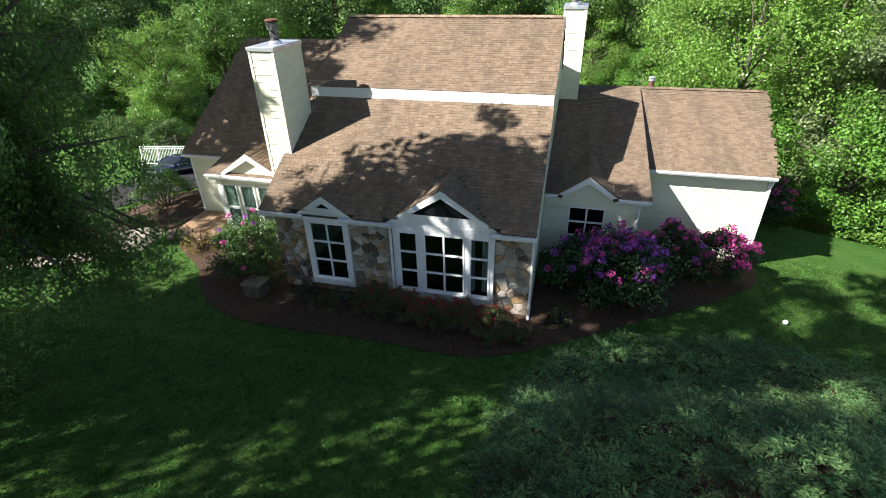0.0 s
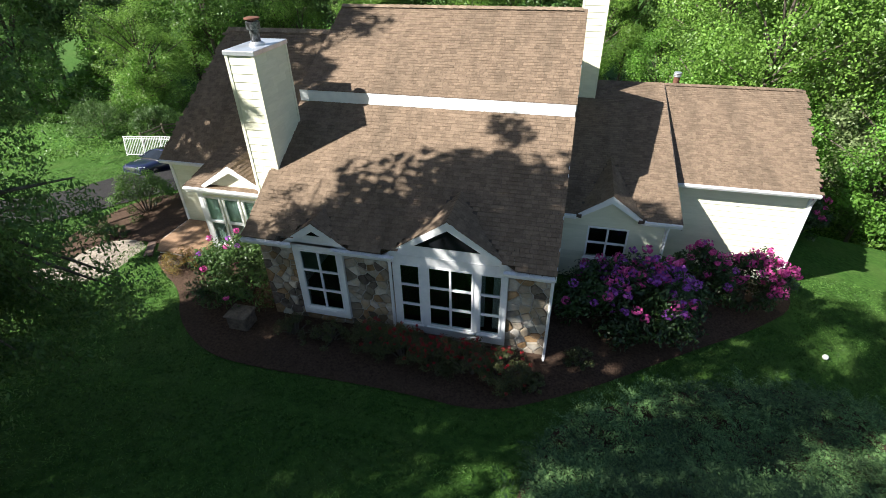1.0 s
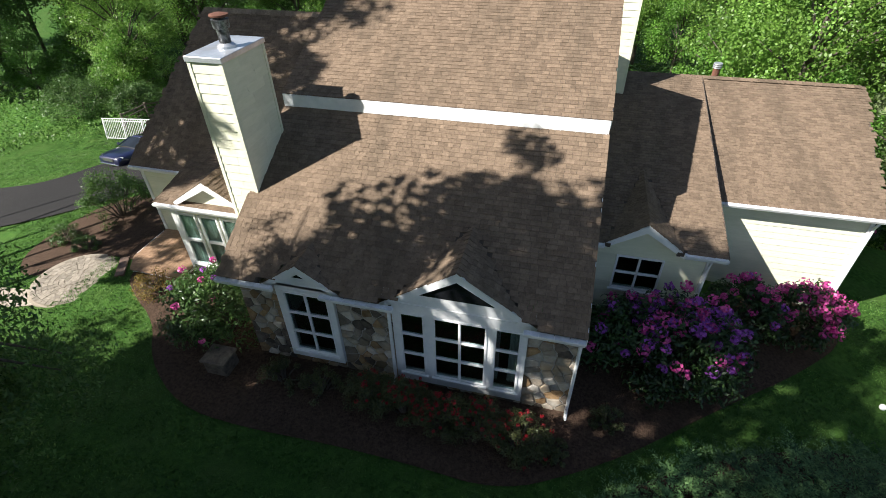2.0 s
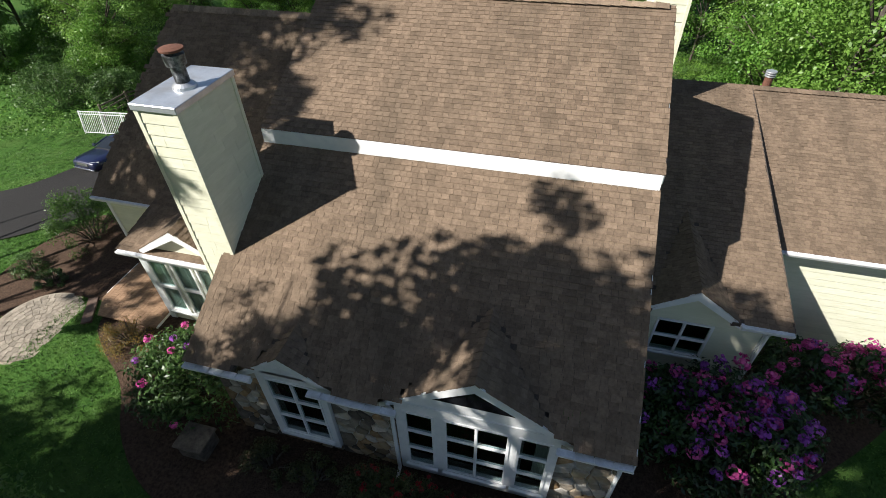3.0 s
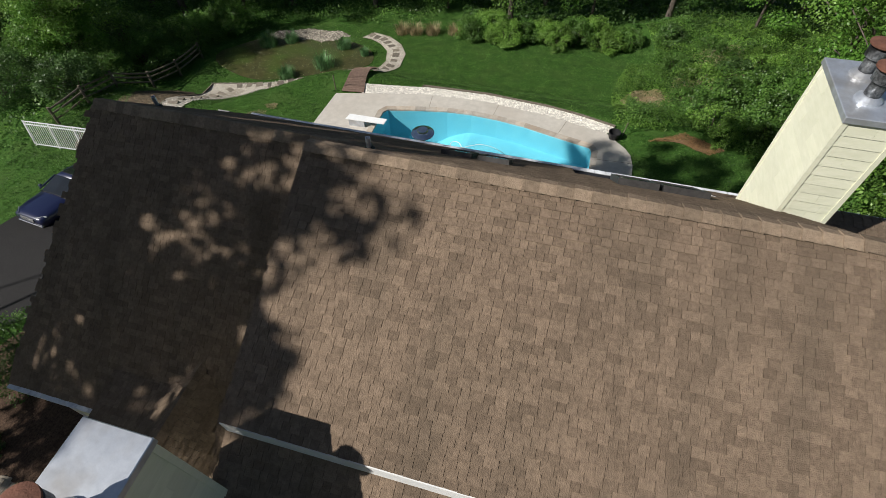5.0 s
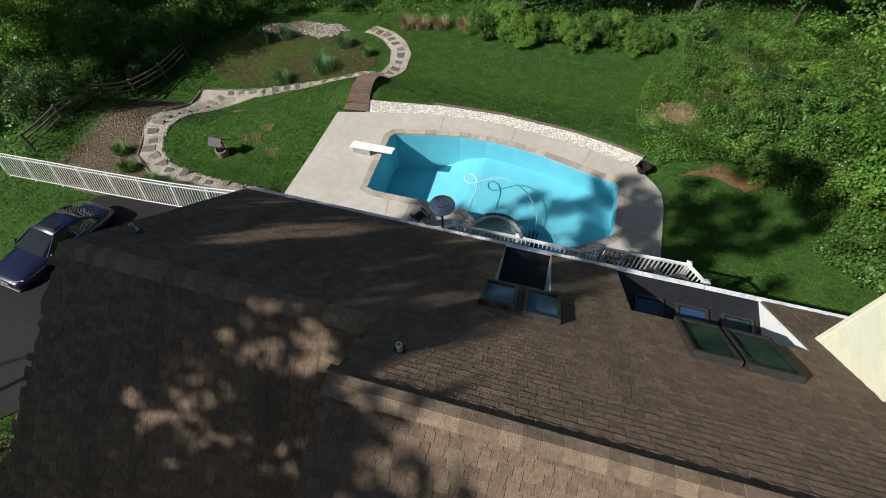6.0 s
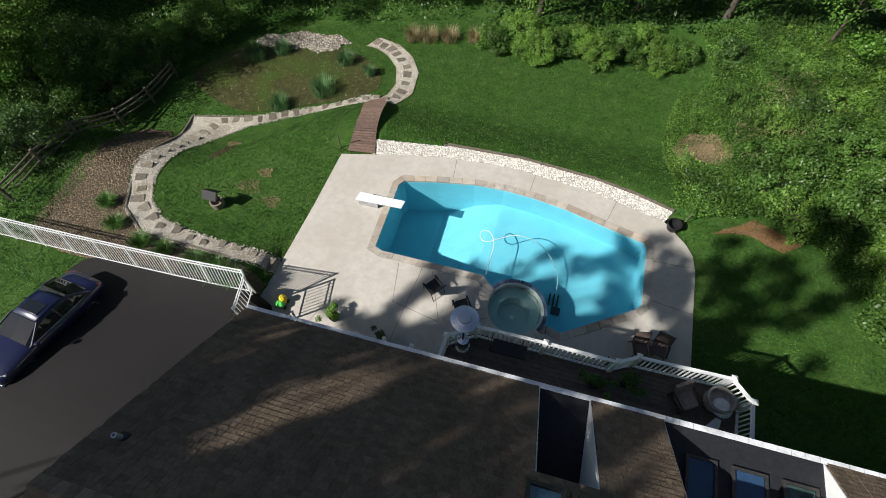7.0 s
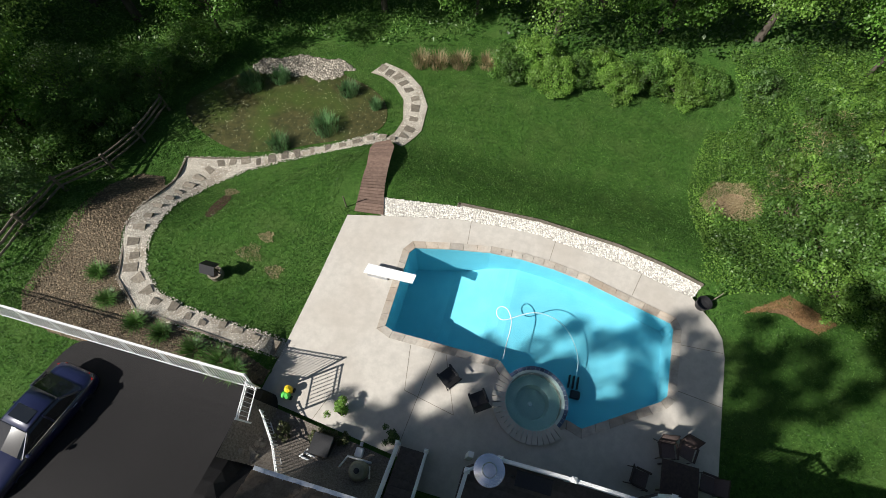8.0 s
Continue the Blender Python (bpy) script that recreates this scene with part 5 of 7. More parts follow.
M["fleck"] = material("water_flecks", (0.3, 0.32, 0.2), (0.55, 0.56, 0.4), 6, 0.8)
pebbles("pond_flecks", POND, 700, 0.03, lambda x, y: ground(x, y) + 0.035, "fleck", "pale petals and leaves afloat on the pond", 7)
drape(SAND, 0.06, 0.4, "gravel_bank", "dirt", label="pale gravel bank beyond the pond", category="gravel")
for pts, nm in ((rounded([(-1.05, 32.5), (0.35, 33.7), (1.55, 33.41), (0.5, 31.46), (-0.85, 31.3)], 2), 1), (rounded([(0.04, 25.83), (1.84, 26.74), (3.64, 26.05), (2.74, 25.45), (1.54, 26.14)], 2), 2)):
    M.setdefault("rust_straw", material("rusty_straw_mat", (0.14, 0.085, 0.045), (0.34, 0.2, 0.1), 14, 0.95, 1.0, 40, stretch=(1, 3, 1)))
    M.setdefault("straw", material("dry_straw", (0.22, 0.15, 0.085), (0.46, 0.34, 0.21), 14, 0.95, 1.0, 40, stretch=(1, 3, 1)))
    mx, my = sum(p[0] for p in pts) / len(pts), sum(p[1] for p in pts) / len(pts)
    pts = [(mx + 0.72 * (x - mx), my + 0.72 * (y - my)) for x, y in pts]
    drape(pts, 0.06, 0.3, "straw_patch", "straw" if nm == 1 else "rust_straw", label="patch of dry brown cut straw", category="straw")
drape(rounded([(-24.88, 24.1), (-25.28, 25.99), (-24.48, 26), (-24.08, 23.91)], 2), 0.03, 0.3, "bare_soil", "mulch", label="patch of bare dark soil on the lawn", category="soil")
EQ = [(-18.4, 16.91), (-15.9, 16.63), (-12.59, 16.25), (-12.65, 14.75), (-18.3, 14.75)]
drape(EQ, 0.2, 0.5, "equipment_bed", "dirt", label="mulched bed with the pool machinery", category="mulch bed")

# ---------------------------------------------------------------- plants


def leaf_mesh(name, p, n, length, width, rng, droop=0.0):
    """Small pointed leaves at the places p, facing n."""
    k = len(p)
    n = n / np.linalg.norm(n, axis=1, keepdims=True)
    t = rng.normal(size=(k, 3))
    t[:, 2] -= droop
    t -= n * np.sum(t * n, axis=1, keepdims=True)
    t /= np.linalg.norm(t, axis=1, keepdims=True)
    s = np.cross(n, t)
    ln = (length * (0.7 + 0.6 * rng.random(k)))[:, None]
    w = ln * width / length
    v = np.stack([p - t * ln / 2, p + s * w / 2 + n * ln * 0.06, p + t * ln / 2 - n * ln * 0.1, p - s * w / 2 + n * ln * 0.06], axis=1).reshape(-1, 3)
    return quads(name, v)


def quads(name, v):
    k = len(v) // 4
    me = bpy.data.meshes.new(name)
    me.vertices.add(4 * k)
    me.vertices.foreach_set("co", v.astype(np.float32).ravel())
    me.loops.add(4 * k)
    me.loops.foreach_set("vertex_index", np.arange(4 * k, dtype=np.int32))
    me.polygons.add(k)
    me.polygons.foreach_set("loop_start", np.arange(0, 4 * k, 4, dtype=np.int32))
    me.update(calc_edges=True)
    return me


def clumps(centres, radii, per, rng, flat=0.8, up=0.5):
    """Points spread over the outer shells of many leaf clumps."""
    c, r = np.repeat(np.array(centres, float), per, axis=0), np.repeat(np.array(radii, float), per)[:, None]
    d = rng.normal(size=c.shape)
    d /= np.linalg.norm(d, axis=1, keepdims=True)
    p = c + d * r * (0.45 + 0.6 * rng.random((len(c), 1))) * np.array([1, 1, flat])
    n = d * 0.8 + rng.normal(size=c.shape) * 0.55
    n[:, 2] += up
    return p, n


def leaves(name, me, mat, parent, label=""):
    me.materials.append(M[mat])
    ob = new(name, me)
    ob.parent = parent
    if label:
        ob["label"] = label
    return ob


def tree(name, label, height, radius, mat, seed, count=70, per=150, leaf=0.26, low=0.3, trunk=0.22, group="", droop=0.0, spread=1.0, clump=1.0):
    """Tapered trunk, limbs that reach to leaf clumps, and a crown of many small leaves. Built at the origin."""
    rng = np.random.default_rng(seed)
    ob = thing(name, label, "tree", group)
    cs, rs = [], []
    mid, half = height * (low + 1) / 2, height * (1 - low) / 2
    lobes = rng.random(8) * 0.5 + 0.75
    while len(cs) < count:
        d = rng.normal(size=3)
        d /= np.linalg.norm(d)
        a = math.atan2(d[1], d[0])
        lobe = lobes[int((a + math.pi) / (2 * math.pi) * 7.99)]
        q = (0.35 + 0.65 * rng.random() ** 0.5) * lobe
        taper = 1.0 - 0.35 * max(0, d[2])
        cs.append((d[0] * radius * q * taper * spread, d[1] * radius * q * taper * spread, mid + d[2] * half * q * 0.95))
        rs.append(radius * clump * (0.17 + 0.15 * rng.random()))
    b = Build()
    lean = rng.normal(size=2) * 0.04 * height
    path = [(lean[0] * k * k, lean[1] * k * k, height * 0.82 * k) for k in (0, 0.1, 0.3, 0.55, 0.8, 1)]
    b.tube([(0, 0, -0.5)] + path, [trunk * 1.5, trunk * 1.25, trunk, trunk * 0.85, trunk * 0.6, trunk * 0.35, 0.03], 9)
    part("trunk", b, "bark", ob, smooth=True)
    limbs = Build()
    for i in range(0, count, max(1, count // 16)):
        c = np.array(cs[i])
        k = min(0.9, max(0.25, (c[2] - 0.3 * radius) / (height * 0.82)))
        s = np.array([lean[0] * k * k, lean[1] * k * k, height * 0.82 * k * 0.8])
        m = s + (c - s) * 0.5 + np.array([0, 0, 0.08 * radius])
        limbs.tube([s, m, c], [trunk * 0.4, trunk * 0.25, 0.03], 6)
    part("branchwork", limbs, "bark", ob, smooth=True)["kind"] = "stuff"
    p, n = clumps(cs, rs, per, rng, 0.75)
    leaves("crown", leaf_mesh("crown", p, n, leaf, leaf * 0.62, rng, droop), mat, ob)
    return ob


def place(x, y, turn=0, size=1.0, sink=0.0, tall=None):
    return Matrix.Translation((x, y, ground(x, y) - sink)) @ Matrix.Rotation(radians(turn), 4, "Z") @ Matrix.Diagonal((size, size, tall or size, 1))


M["leaf_yellow"] = leaf_material("leaves_yellow_green", (0.065, 0.165, 0.02), (0.16, 0.32, 0.055), 0.45)
M["leaf_grey"] = leaf_material("leaves_grey_green", (0.1, 0.15, 0.06), (0.25, 0.31, 0.14), 0.5)
maple = tree("maple_tree", "tall green broadleaf tree at the edge of the woods", 17, 5.2, "leaf_mid", 21, 88, 260, 0.19, group="woodland trees")
oak = tree("oak_tree", "tall dark green broadleaf tree in the woods", 19, 5.8, "leaf_dark", 22, 90, 190, 0.28, group="woodland trees")
ash = tree("ash_tree", "bright green broadleaf tree in spring leaf", 15, 5.0, "leaf_light", 23, 85, 300, 0.165, low=0.15, group="woodland trees")
olive = tree("silver_tree", "grey-green broadleaf tree with silvery leaves", 13, 5.0, "leaf_grey", 24, 90, 260, 0.2, low=0.12, group="woodland trees")
sapling = tree("young_tree", "young yellow-green tree under the taller woods", 8, 3.2, "leaf_yellow", 25, 55, 230, 0.155, low=0.08, trunk=0.1, group="young trees")
rnd = random.Random(77)
spots = {maple: [], oak: [], ash: [], olive: [], sapling: []}
# woods behind and beside the lot
for x, y, kind in ((-37, 37, maple), (-33, 43, maple), (-27, 46, oak), (-21, 48, maple), (-14, 49, oak), (-8, 47, maple), (-1, 50, oak), (5, 51, maple), (12, 48, oak), (18, 44, maple), (-36, 50, oak), (-26, 55, maple), (-12, 57, oak), (2, 58, maple), (14, 56, oak), (24, 50, maple), (-56, 44, oak), (-46, 54, maple), (-52, 27, maple), (-49, 33, oak), (-50, 38, oak), (-66, 7, maple), (-60, 20, oak), (-64, 28, maple), (-58, 36, oak), (-67, 14, maple), (-54, 46, maple), (-70, 36, oak), (30, 44, oak), (34, 52, maple),
                  (14, 26, ash), (18, 21, olive), (22, 27, ash), (19, 33, maple), (25, 20, olive), (27, 36, maple), (31, 28, oak), (33, 17, olive), (20, 14, olive), (-37.5, 27, ash), (-41.5, 43, maple), (29, 11, ash), (38, 22, maple), (24, 40, ash), (11, 33, ash), (13, 40, maple), (36, 36, oak), (42, 30, maple), (44, 14, oak), (38, 6, maple),
                  (-37, 26, sapling), (-47, 25.5, sapling), (-50.5, 22.5, sapling), (-44, 30, sapling), (-54, 19, sapling), (-58, 24, sapling), (-40.5, 37.5, ash), (-31, 37, sapling), (-29, 41, ash), (-22, 42.5, ash), (-16, 44, sapling), (-10.5, 43.5, ash), (-4, 45.5, sapling), (2, 46, ash), (8, 44, sapling), (15, 37, sapling), (9, 27.5, sapling), (12, 20.5, sapling), (15.5, 17, sapling), (11, 23.5, ash)):
    spots[kind].append((x, y))
for kind, places in spots.items():
    for i, (x, y) in enumerate(places):
        size = 0.85 + 0.35 * rnd.random()
        m = place(x, y, rnd.random() * 360, size, 0.1)
        if i == 0:
            kind.matrix_world = m
            kind.scale = (size, size, size)
        else:
            copy_thing(kind, m @ Matrix.Diagonal((1 / kind.scale[0], 1 / kind.scale[0], 1 / kind.scale[0], 1)))

# tall trees on the street side, whose shade lies over the front yard, the roofs and the pool
street = tree("street_tree", "tall broadleaf tree whose shade falls over the yard", 21, 5.2, "leaf_mid", 31, 96, 92, 0.4, low=0.3, group="street trees", clump=0.8)
street.matrix_world = place(-13.44, -8.31, 33.8, 1.0, 0.0, 0.93)
for x, y, size, turn in ((-20.38, -12.13, 0.95, 220.5), (-24.7, -13.8, 0.85, 200), (-22.6, -10.6, 0.72, 130), (-28.0, -17.4, 1.0, 10)):
    copy_thing(street, place(x, y, turn, size))
birch = tree("thin_tree", "tall slender tree with an open airy crown", 20, 5.4, "leaf_mid", 34, 64, 78, 0.38, low=0.35, trunk=0.18, group="street trees")
birch.matrix_world = place(-9.5, -15.5, 0)
for x, y, turn in ((-16, -17.5, 30), (-23, -18.5, 110)):
    copy_thing(birch, place(x, y, turn, 1.05))
lofty = tree("lofty_tree", "very tall broadleaf tree with a high crown", 25, 4.8, "leaf_mid", 33, 60, 95, 0.45, low=0.56, trunk=0.15, group="lofty trees", clump=0.8)
lofty.matrix_world = place(-23.6, -1.3, 0)
for x, y, size, turn in ((-26.4, 0.2, 0.97, 70), (-28.2, -3.4, 0.95, 200), (-7.6, -11.1, 1.0, 40)):
    copy_thing(lofty, place(x, y, turn, size))
poplar = tree("tulip_tree", "towering straight-trunked tree with a high crown", 34, 4.4, "leaf_mid", 35, 38, 70, 0.48, low=0.68, trunk=0.13, group="lofty trees", clump=0.72)
poplar.matrix_world = place(-31.3, 0.5, 0, 0.74, 0.0, 1.0)
for x, y, size, tall, turn in ((-26.2, -0.7, 0.9, 0.9, 70), (-26.4, 2.3, 0.8, 1.06, 200), (-35.6, 0.4, 0.78, 0.94, 140)):
    copy_thing(poplar, place(x, y, turn, size, 0.0, tall))

# the old tree beside the walk, with fine hanging leaves
M["leaf_weep"] = leaf_material("leaves_hanging", (0.06, 0.14, 0.03), (0.19, 0.3, 0.09), 0.48)


def weeping_tree(x, y, height, radius, seed):
    rng = np.random.default_rng(seed)
    ob = thing("weeping_tree", "old weeping tree with fine drooping dark green leaves", "tree")
    z0 = ground(x, y)
    b = Build()
    b.tube([(x - 2.6, y - 0.6, z0 - 0.4), (x - 2.5, y - 0.6, z0 + 0.4), (x - 1.6, y - 0.3, z0 + 2.5), (x + 0.1, y + 0.5, z0 + 5), (x + 0.2, y + 0.4, z0 + height * 0.8)], [0.5, 0.36, 0.28, 0.2, 0.05], 10)
    part("trunk", b, "bark", ob, smooth=True)
    limbs, P, N = Build(), [], []
    for i in range(88):
        a = rng.random() * 2 * math.pi
        q = 0.35 + 0.65 * rng.random()
        s = np.array([x + 0.2, y + 0.4, z0 + height * (0.28 + 0.42 * rng.random())])
        e = np.array([x + math.cos(a) * radius * q, y + math.sin(a) * radius * q, z0 + height * (0.2 + 0.72 * rng.random() * (1.12 - 0.25 * q))])
        m = (s + e) / 2 + np.array([0, 0, 0.6])
        limbs.tube([s, m, e], [0.09, 0.055, 0.015], 6)
        for _ in range(18):
            k = 0.25 + 0.75 * rng.random()
            o = s * (1 - k) ** 2 + 2 * m * k * (1 - k) + e * k * k + rng.normal(size=3) * np.array([0.45, 0.45, 0.3])
            drop = 0.5 + 1.5 * rng.random()
            n = 112
            f = rng.random(n)
            P.append(o + np.stack([rng.normal(size=n) * 0.14 + 0.2 * f, rng.normal(size=n) * 0.14, -f * drop], axis=1))
            N.append(rng.normal(size=(n, 3)) + np.array([0, 0, 0.7]))
    part("branchwork", limbs, "bark", ob, smooth=True)["kind"] = "stuff"
    P, N = np.concatenate(P), np.concatenate(N)
    leaves("crown", leaf_mesh("crown", P, N, 0.11, 0.045, rng, 1.6), "leaf_weep", ob)
    return ob


weeping_tree(-12.0, -6.6, 12.2, 4.3, 40)


# ---------------------------------------------------------------- shrubs and flowers
M["leaf_rhodo"] = leaf_material("rhododendron_leaves", (0.012, 0.035, 0.01), (0.05, 0.1, 0.025), 0.12, 0.3, 0.4)
M["petal_purple"] = leaf_material("purple_petals", (0.22, 0.04, 0.33), (0.45, 0.12, 0.55), 0.3, 0.15)
M["petal_pink"] = leaf_material("magenta_petals", (0.45, 0.03, 0.22), (0.75, 0.14, 0.42), 0.3, 0.15)
M["petal_red"] = leaf_material("red_petals", (0.25, 0.012, 0.02), (0.5, 0.03, 0.045), 0.3, 0.2)
M["leaf_azalea"] = leaf_material("azalea_leaves", (0.035, 0.055, 0.018), (0.13, 0.14, 0.05), 0.25, 0.3)
M["leaf_orange"] = leaf_material("spirea_leaves", (0.12, 0.14, 0.02), (0.36, 0.2, 0.05), 0.35, 0.3)
M["leaf_juniper"] = leaf_material("juniper_sprays", (0.022, 0.062, 0.02), (0.125, 0.22, 0.075), 0.25, 0.6, 0.65)
M["blade"] = leaf_material("reed_blades", (0.07, 0.17, 0.06), (0.17, 0.31, 0.13), 0.3, 0.3)
M["rust_blade"] = leaf_material("rusty_straw", (0.2, 0.11, 0.05), (0.4, 0.25, 0.12), 0.3, 0.3)
M["lily_blade"] = leaf_material("daylily_blades", (0.05, 0.13, 0.025), (0.13, 0.26, 0.055), 0.3, 0.3)
M["dry_blade"] = leaf_material("dry_blades", (0.2, 0.155, 0.08), (0.44, 0.36, 0.21), 0.3, 0.3)


def shrub(name, label, x, y, rx, ry, h, mat, seed, count=40, per=60, leaf=0.1, flowers=(), nflower=0, truss=0.11, group="", base=0.0, aspect=0.4):
    """A mound of leaf clumps over bare stems, with round flower trusses on its outside."""
    rng = np.random.default_rng(seed)
    ob = thing(name, label, "shrub", group)
    z0 = ground(x, y) + base
    cs, rs, outer = [], [], []
    for i in range(count):
        a, q = rng.random() * 2 * math.pi, rng.random() ** 0.5
        top = math.sqrt(max(0.0, 1 - 0.85 * q * q)) * (0.85 + 0.25 * rng.random())
        k = 1 if rng.random() < 0.65 else rng.uniform(0.25, 0.9)
        cs.append((x + math.cos(a) * rx * q, y + math.sin(a) * ry * q, z0 + h * top * k * 0.88))
        rs.append(0.16 * (rx + ry + h) / 2 * (0.7 + 0.6 * rng.random()))
    stems = Build()
    for c in cs[:: max(1, count // 14)]:
        stems.tube([(x + (c[0] - x) * 0.2, y + (c[1] - y) * 0.2, ground(x, y) - 0.1), ((x + c[0]) / 2, (y + c[1]) / 2, (z0 + c[2]) / 2), c], [0.035, 0.025, 0.01], 5)
    part("stemwork", stems, "bark", ob)["kind"] = "stuff"
    p, n = clumps(cs, rs, per, rng, 0.8, 0.6)
    leaves("foliage", leaf_mesh("foliage", p, n, leaf, leaf * aspect, rng), mat, ob)
    for mat_f, share in flowers:
        P, N = [], []
        for i in range(int(nflower * share)):
            j = max((int(q) for q in rng.integers(len(cs), size=2)), key=lambda q: cs[q][2])
            d = rng.normal(size=3)
            d[2] = abs(d[2]) + 0.25
            d[1] -= 0.35
            d /= np.linalg.norm(d)
            c = np.array(cs[j]) + d * rs[j] * 1.02
            t = truss * (0.75 + 0.5 * rng.random())
            e = rng.normal(size=(26, 3))
            e /= np.linalg.norm(e, axis=1, keepdims=True)
            P.append(c + e * t * np.array([1, 1, 0.8]))
            N.append(e + rng.normal(size=e.shape) * 0.3)
        if P:
            P, N = np.concatenate(P), np.concatenate(N)
            leaves("blossom", leaf_mesh("blossom", P, N, truss * 0.75, truss * 0.6, rng), mat_f, ob, "clusters of open blossoms")["kind"] = "stuff"
    return ob


RH = "rhododendrons by the house"
shrub("rhododendron", "large rhododendron in full purple bloom against the house", 2.45, 2.65, 2.05, 1.45, 2.3, "leaf_rhodo", 51, 130, 110, 0.15, (("petal_purple", 0.6), ("petal_pink", 0.4)), 110, 0.14, RH)
shrub("rhododendron", "rhododendron with magenta bloom by the garage wall", 6.9, 5.6, 1.2, 0.95, 2.1, "leaf_rhodo", 52, 60, 80, 0.15, (("petal_pink", 1.0),), 75, 0.14, RH)
shrub("rhododendron", "rhododendron with magenta bloom beside the corner", 4.9, 5.0, 1.0, 0.9, 2.3, "leaf_rhodo", 53, 50, 80, 0.15, (("petal_pink", 0.9), ("petal_purple", 0.1)), 34, 0.12, RH)
shrub("rhododendron", "dark rhododendron with a few magenta blooms", -10.4, 0.9, 1.35, 1.2, 2.2, "leaf_dark", 54, 80, 110, 0.13, (("petal_pink", 0.7), ("petal_purple", 0.3)), 13, 0.1, RH)
shrub("rhododendron", "rhododendron with pink bloom behind the garage", 11.0, 13.0, 1.1, 1.0, 2.4, "leaf_rhodo", 55, 50, 80, 0.16, (("petal_pink", 1.0),), 40, 0.13, RH)
AZ = "azaleas under the windows"
for i, (x, y, rx, h, n) in enumerate(((-5.0, -0.55, 0.6, 0.75, 12), (-4.0, -0.6, 0.65, 0.8, 20), (-3.0, -0.7, 0.65, 0.75, 26), (-2.0, -0.75, 0.7, 0.8, 24), (-1.0, -0.8, 0.65, 0.75, 16))):
    shrub("azalea", "low azalea with dark red flowers under the windows", x, y, rx * 1.12, 0.6, h * 1.35, "leaf_azalea", 60 + i, 46, 120, 0.06, (("petal_red", 1.0),), int(n * 1.6), 0.05, AZ)
for i, (x, y, r_, h) in enumerate(((-7.6, -0.45, 0.6, 0.6), (-6.4, -0.5, 0.55, 0.65), (-0.15, -0.9, 0.35, 0.4), (1.05, 0.3, 0.4, 0.5))):
    shrub("small_shrub", "small loose green shrub in the mulch bed", x, y, r_, r_, h, "leaf_azalea", 70 + i, 24, 60, 0.07, group="small shrubs")
shrub("spirea", "low golden-orange spirea beside the porch", -13.5, 1.9, 0.85, 0.65, 0.8, "leaf_orange", 75, 40, 80, 0.05)
shrub("drive_shrub", "round yellow-green shrub beside the drive", -19.2, 6.2, 1.4, 1.2, 2.1, "leaf_mid", 76, 60, 110, 0.09)
shrub("drive_shrub", "small dark round shrub beside the drive", -20.2, 4.2, 0.6, 0.6, 0.8, "leaf_dark", 77, 30, 80, 0.07)
shrub("drive_shrub", "low dark shrub at the edge of the mulch", -18.4, 3.6, 0.6, 0.5, 0.5, "leaf_dark", 78, 26, 70, 0.07)
for i in range(10):
    k = i / 9
    shrub("hedge_shrub", "bright green wild shrub at the far lawn edge", -12.7 + 11.6 * k, 39.3 + 1.6 * k + 0.9 * math.sin(i * 2.1), 1.35, 1.3, 1.5 + 0.4 * math.sin(i * 1.3), "leaf_light" if i % 3 else "leaf_mid", 90 + i, 52, 150, 0.11, group="shrubs at the far lawn edge", aspect=0.6)
for i, (x, y) in enumerate(((7.8, 23.2), (8.0, 26.2), (6.6, 28.8), (8.4, 30.5), (9.5, 22.0), (7.2, 33.5), (4.35, 31.13))):
    shrub("wild_shrub", "tall leafy wild shrub at the wood edge", x, y, 1.7, 1.7, 2.6 + 0.6 * math.sin(i), "leaf_light" if i % 3 == 1 else "leaf_mid", 110 + i, 60, 170, 0.13, group="wild shrubs", aspect=0.7)
for i, (x, y, r_) in enumerate(((-32.9, 21.87, 1.8), (-35, 25.5, 2.2), (-33.8, 28.4, 2.0), (-36.5, 30, 2.4), (-32.37, 31.83, 1.8), (-31.36, 34.82, 1.8), (-37, 20.5, 2.2), (-39, 25, 2.4))):
    shrub("wild_shrub", "dense grey-green wild shrub at the wood edge", x, y, r_, r_, r_ * 1.3, "leaf_mid" if i % 3 else "leaf_dark", 120 + i, 60, 150, 0.12, group="wild shrubs", aspect=0.5)


rw = random.Random(19)
for i, (x, y) in enumerate(((2.6, 29.0), (3.4, 34.8), (5.8, 36.6), (2.2, 37.2), (6.6, 31.4), (8.8, 34.2), (4.4, 39.4), (7.8, 38.2), (1.9, 41.2), (10.6, 36.6), (3.2, 27.6), (9.6, 27.8), (2.9, 32.0))):
    shrub("bramble", "low rounded bramble among the weeds", x, y, 1.0 + 0.5 * rw.random(), 0.9 + 0.5 * rw.random(), 0.9 + 0.6 * rw.random(), ("leaf_mid", "leaf_light", "leaf_dark")[i % 3], 200 + i, 30, 90, 0.12, group="brambles", aspect=0.6)


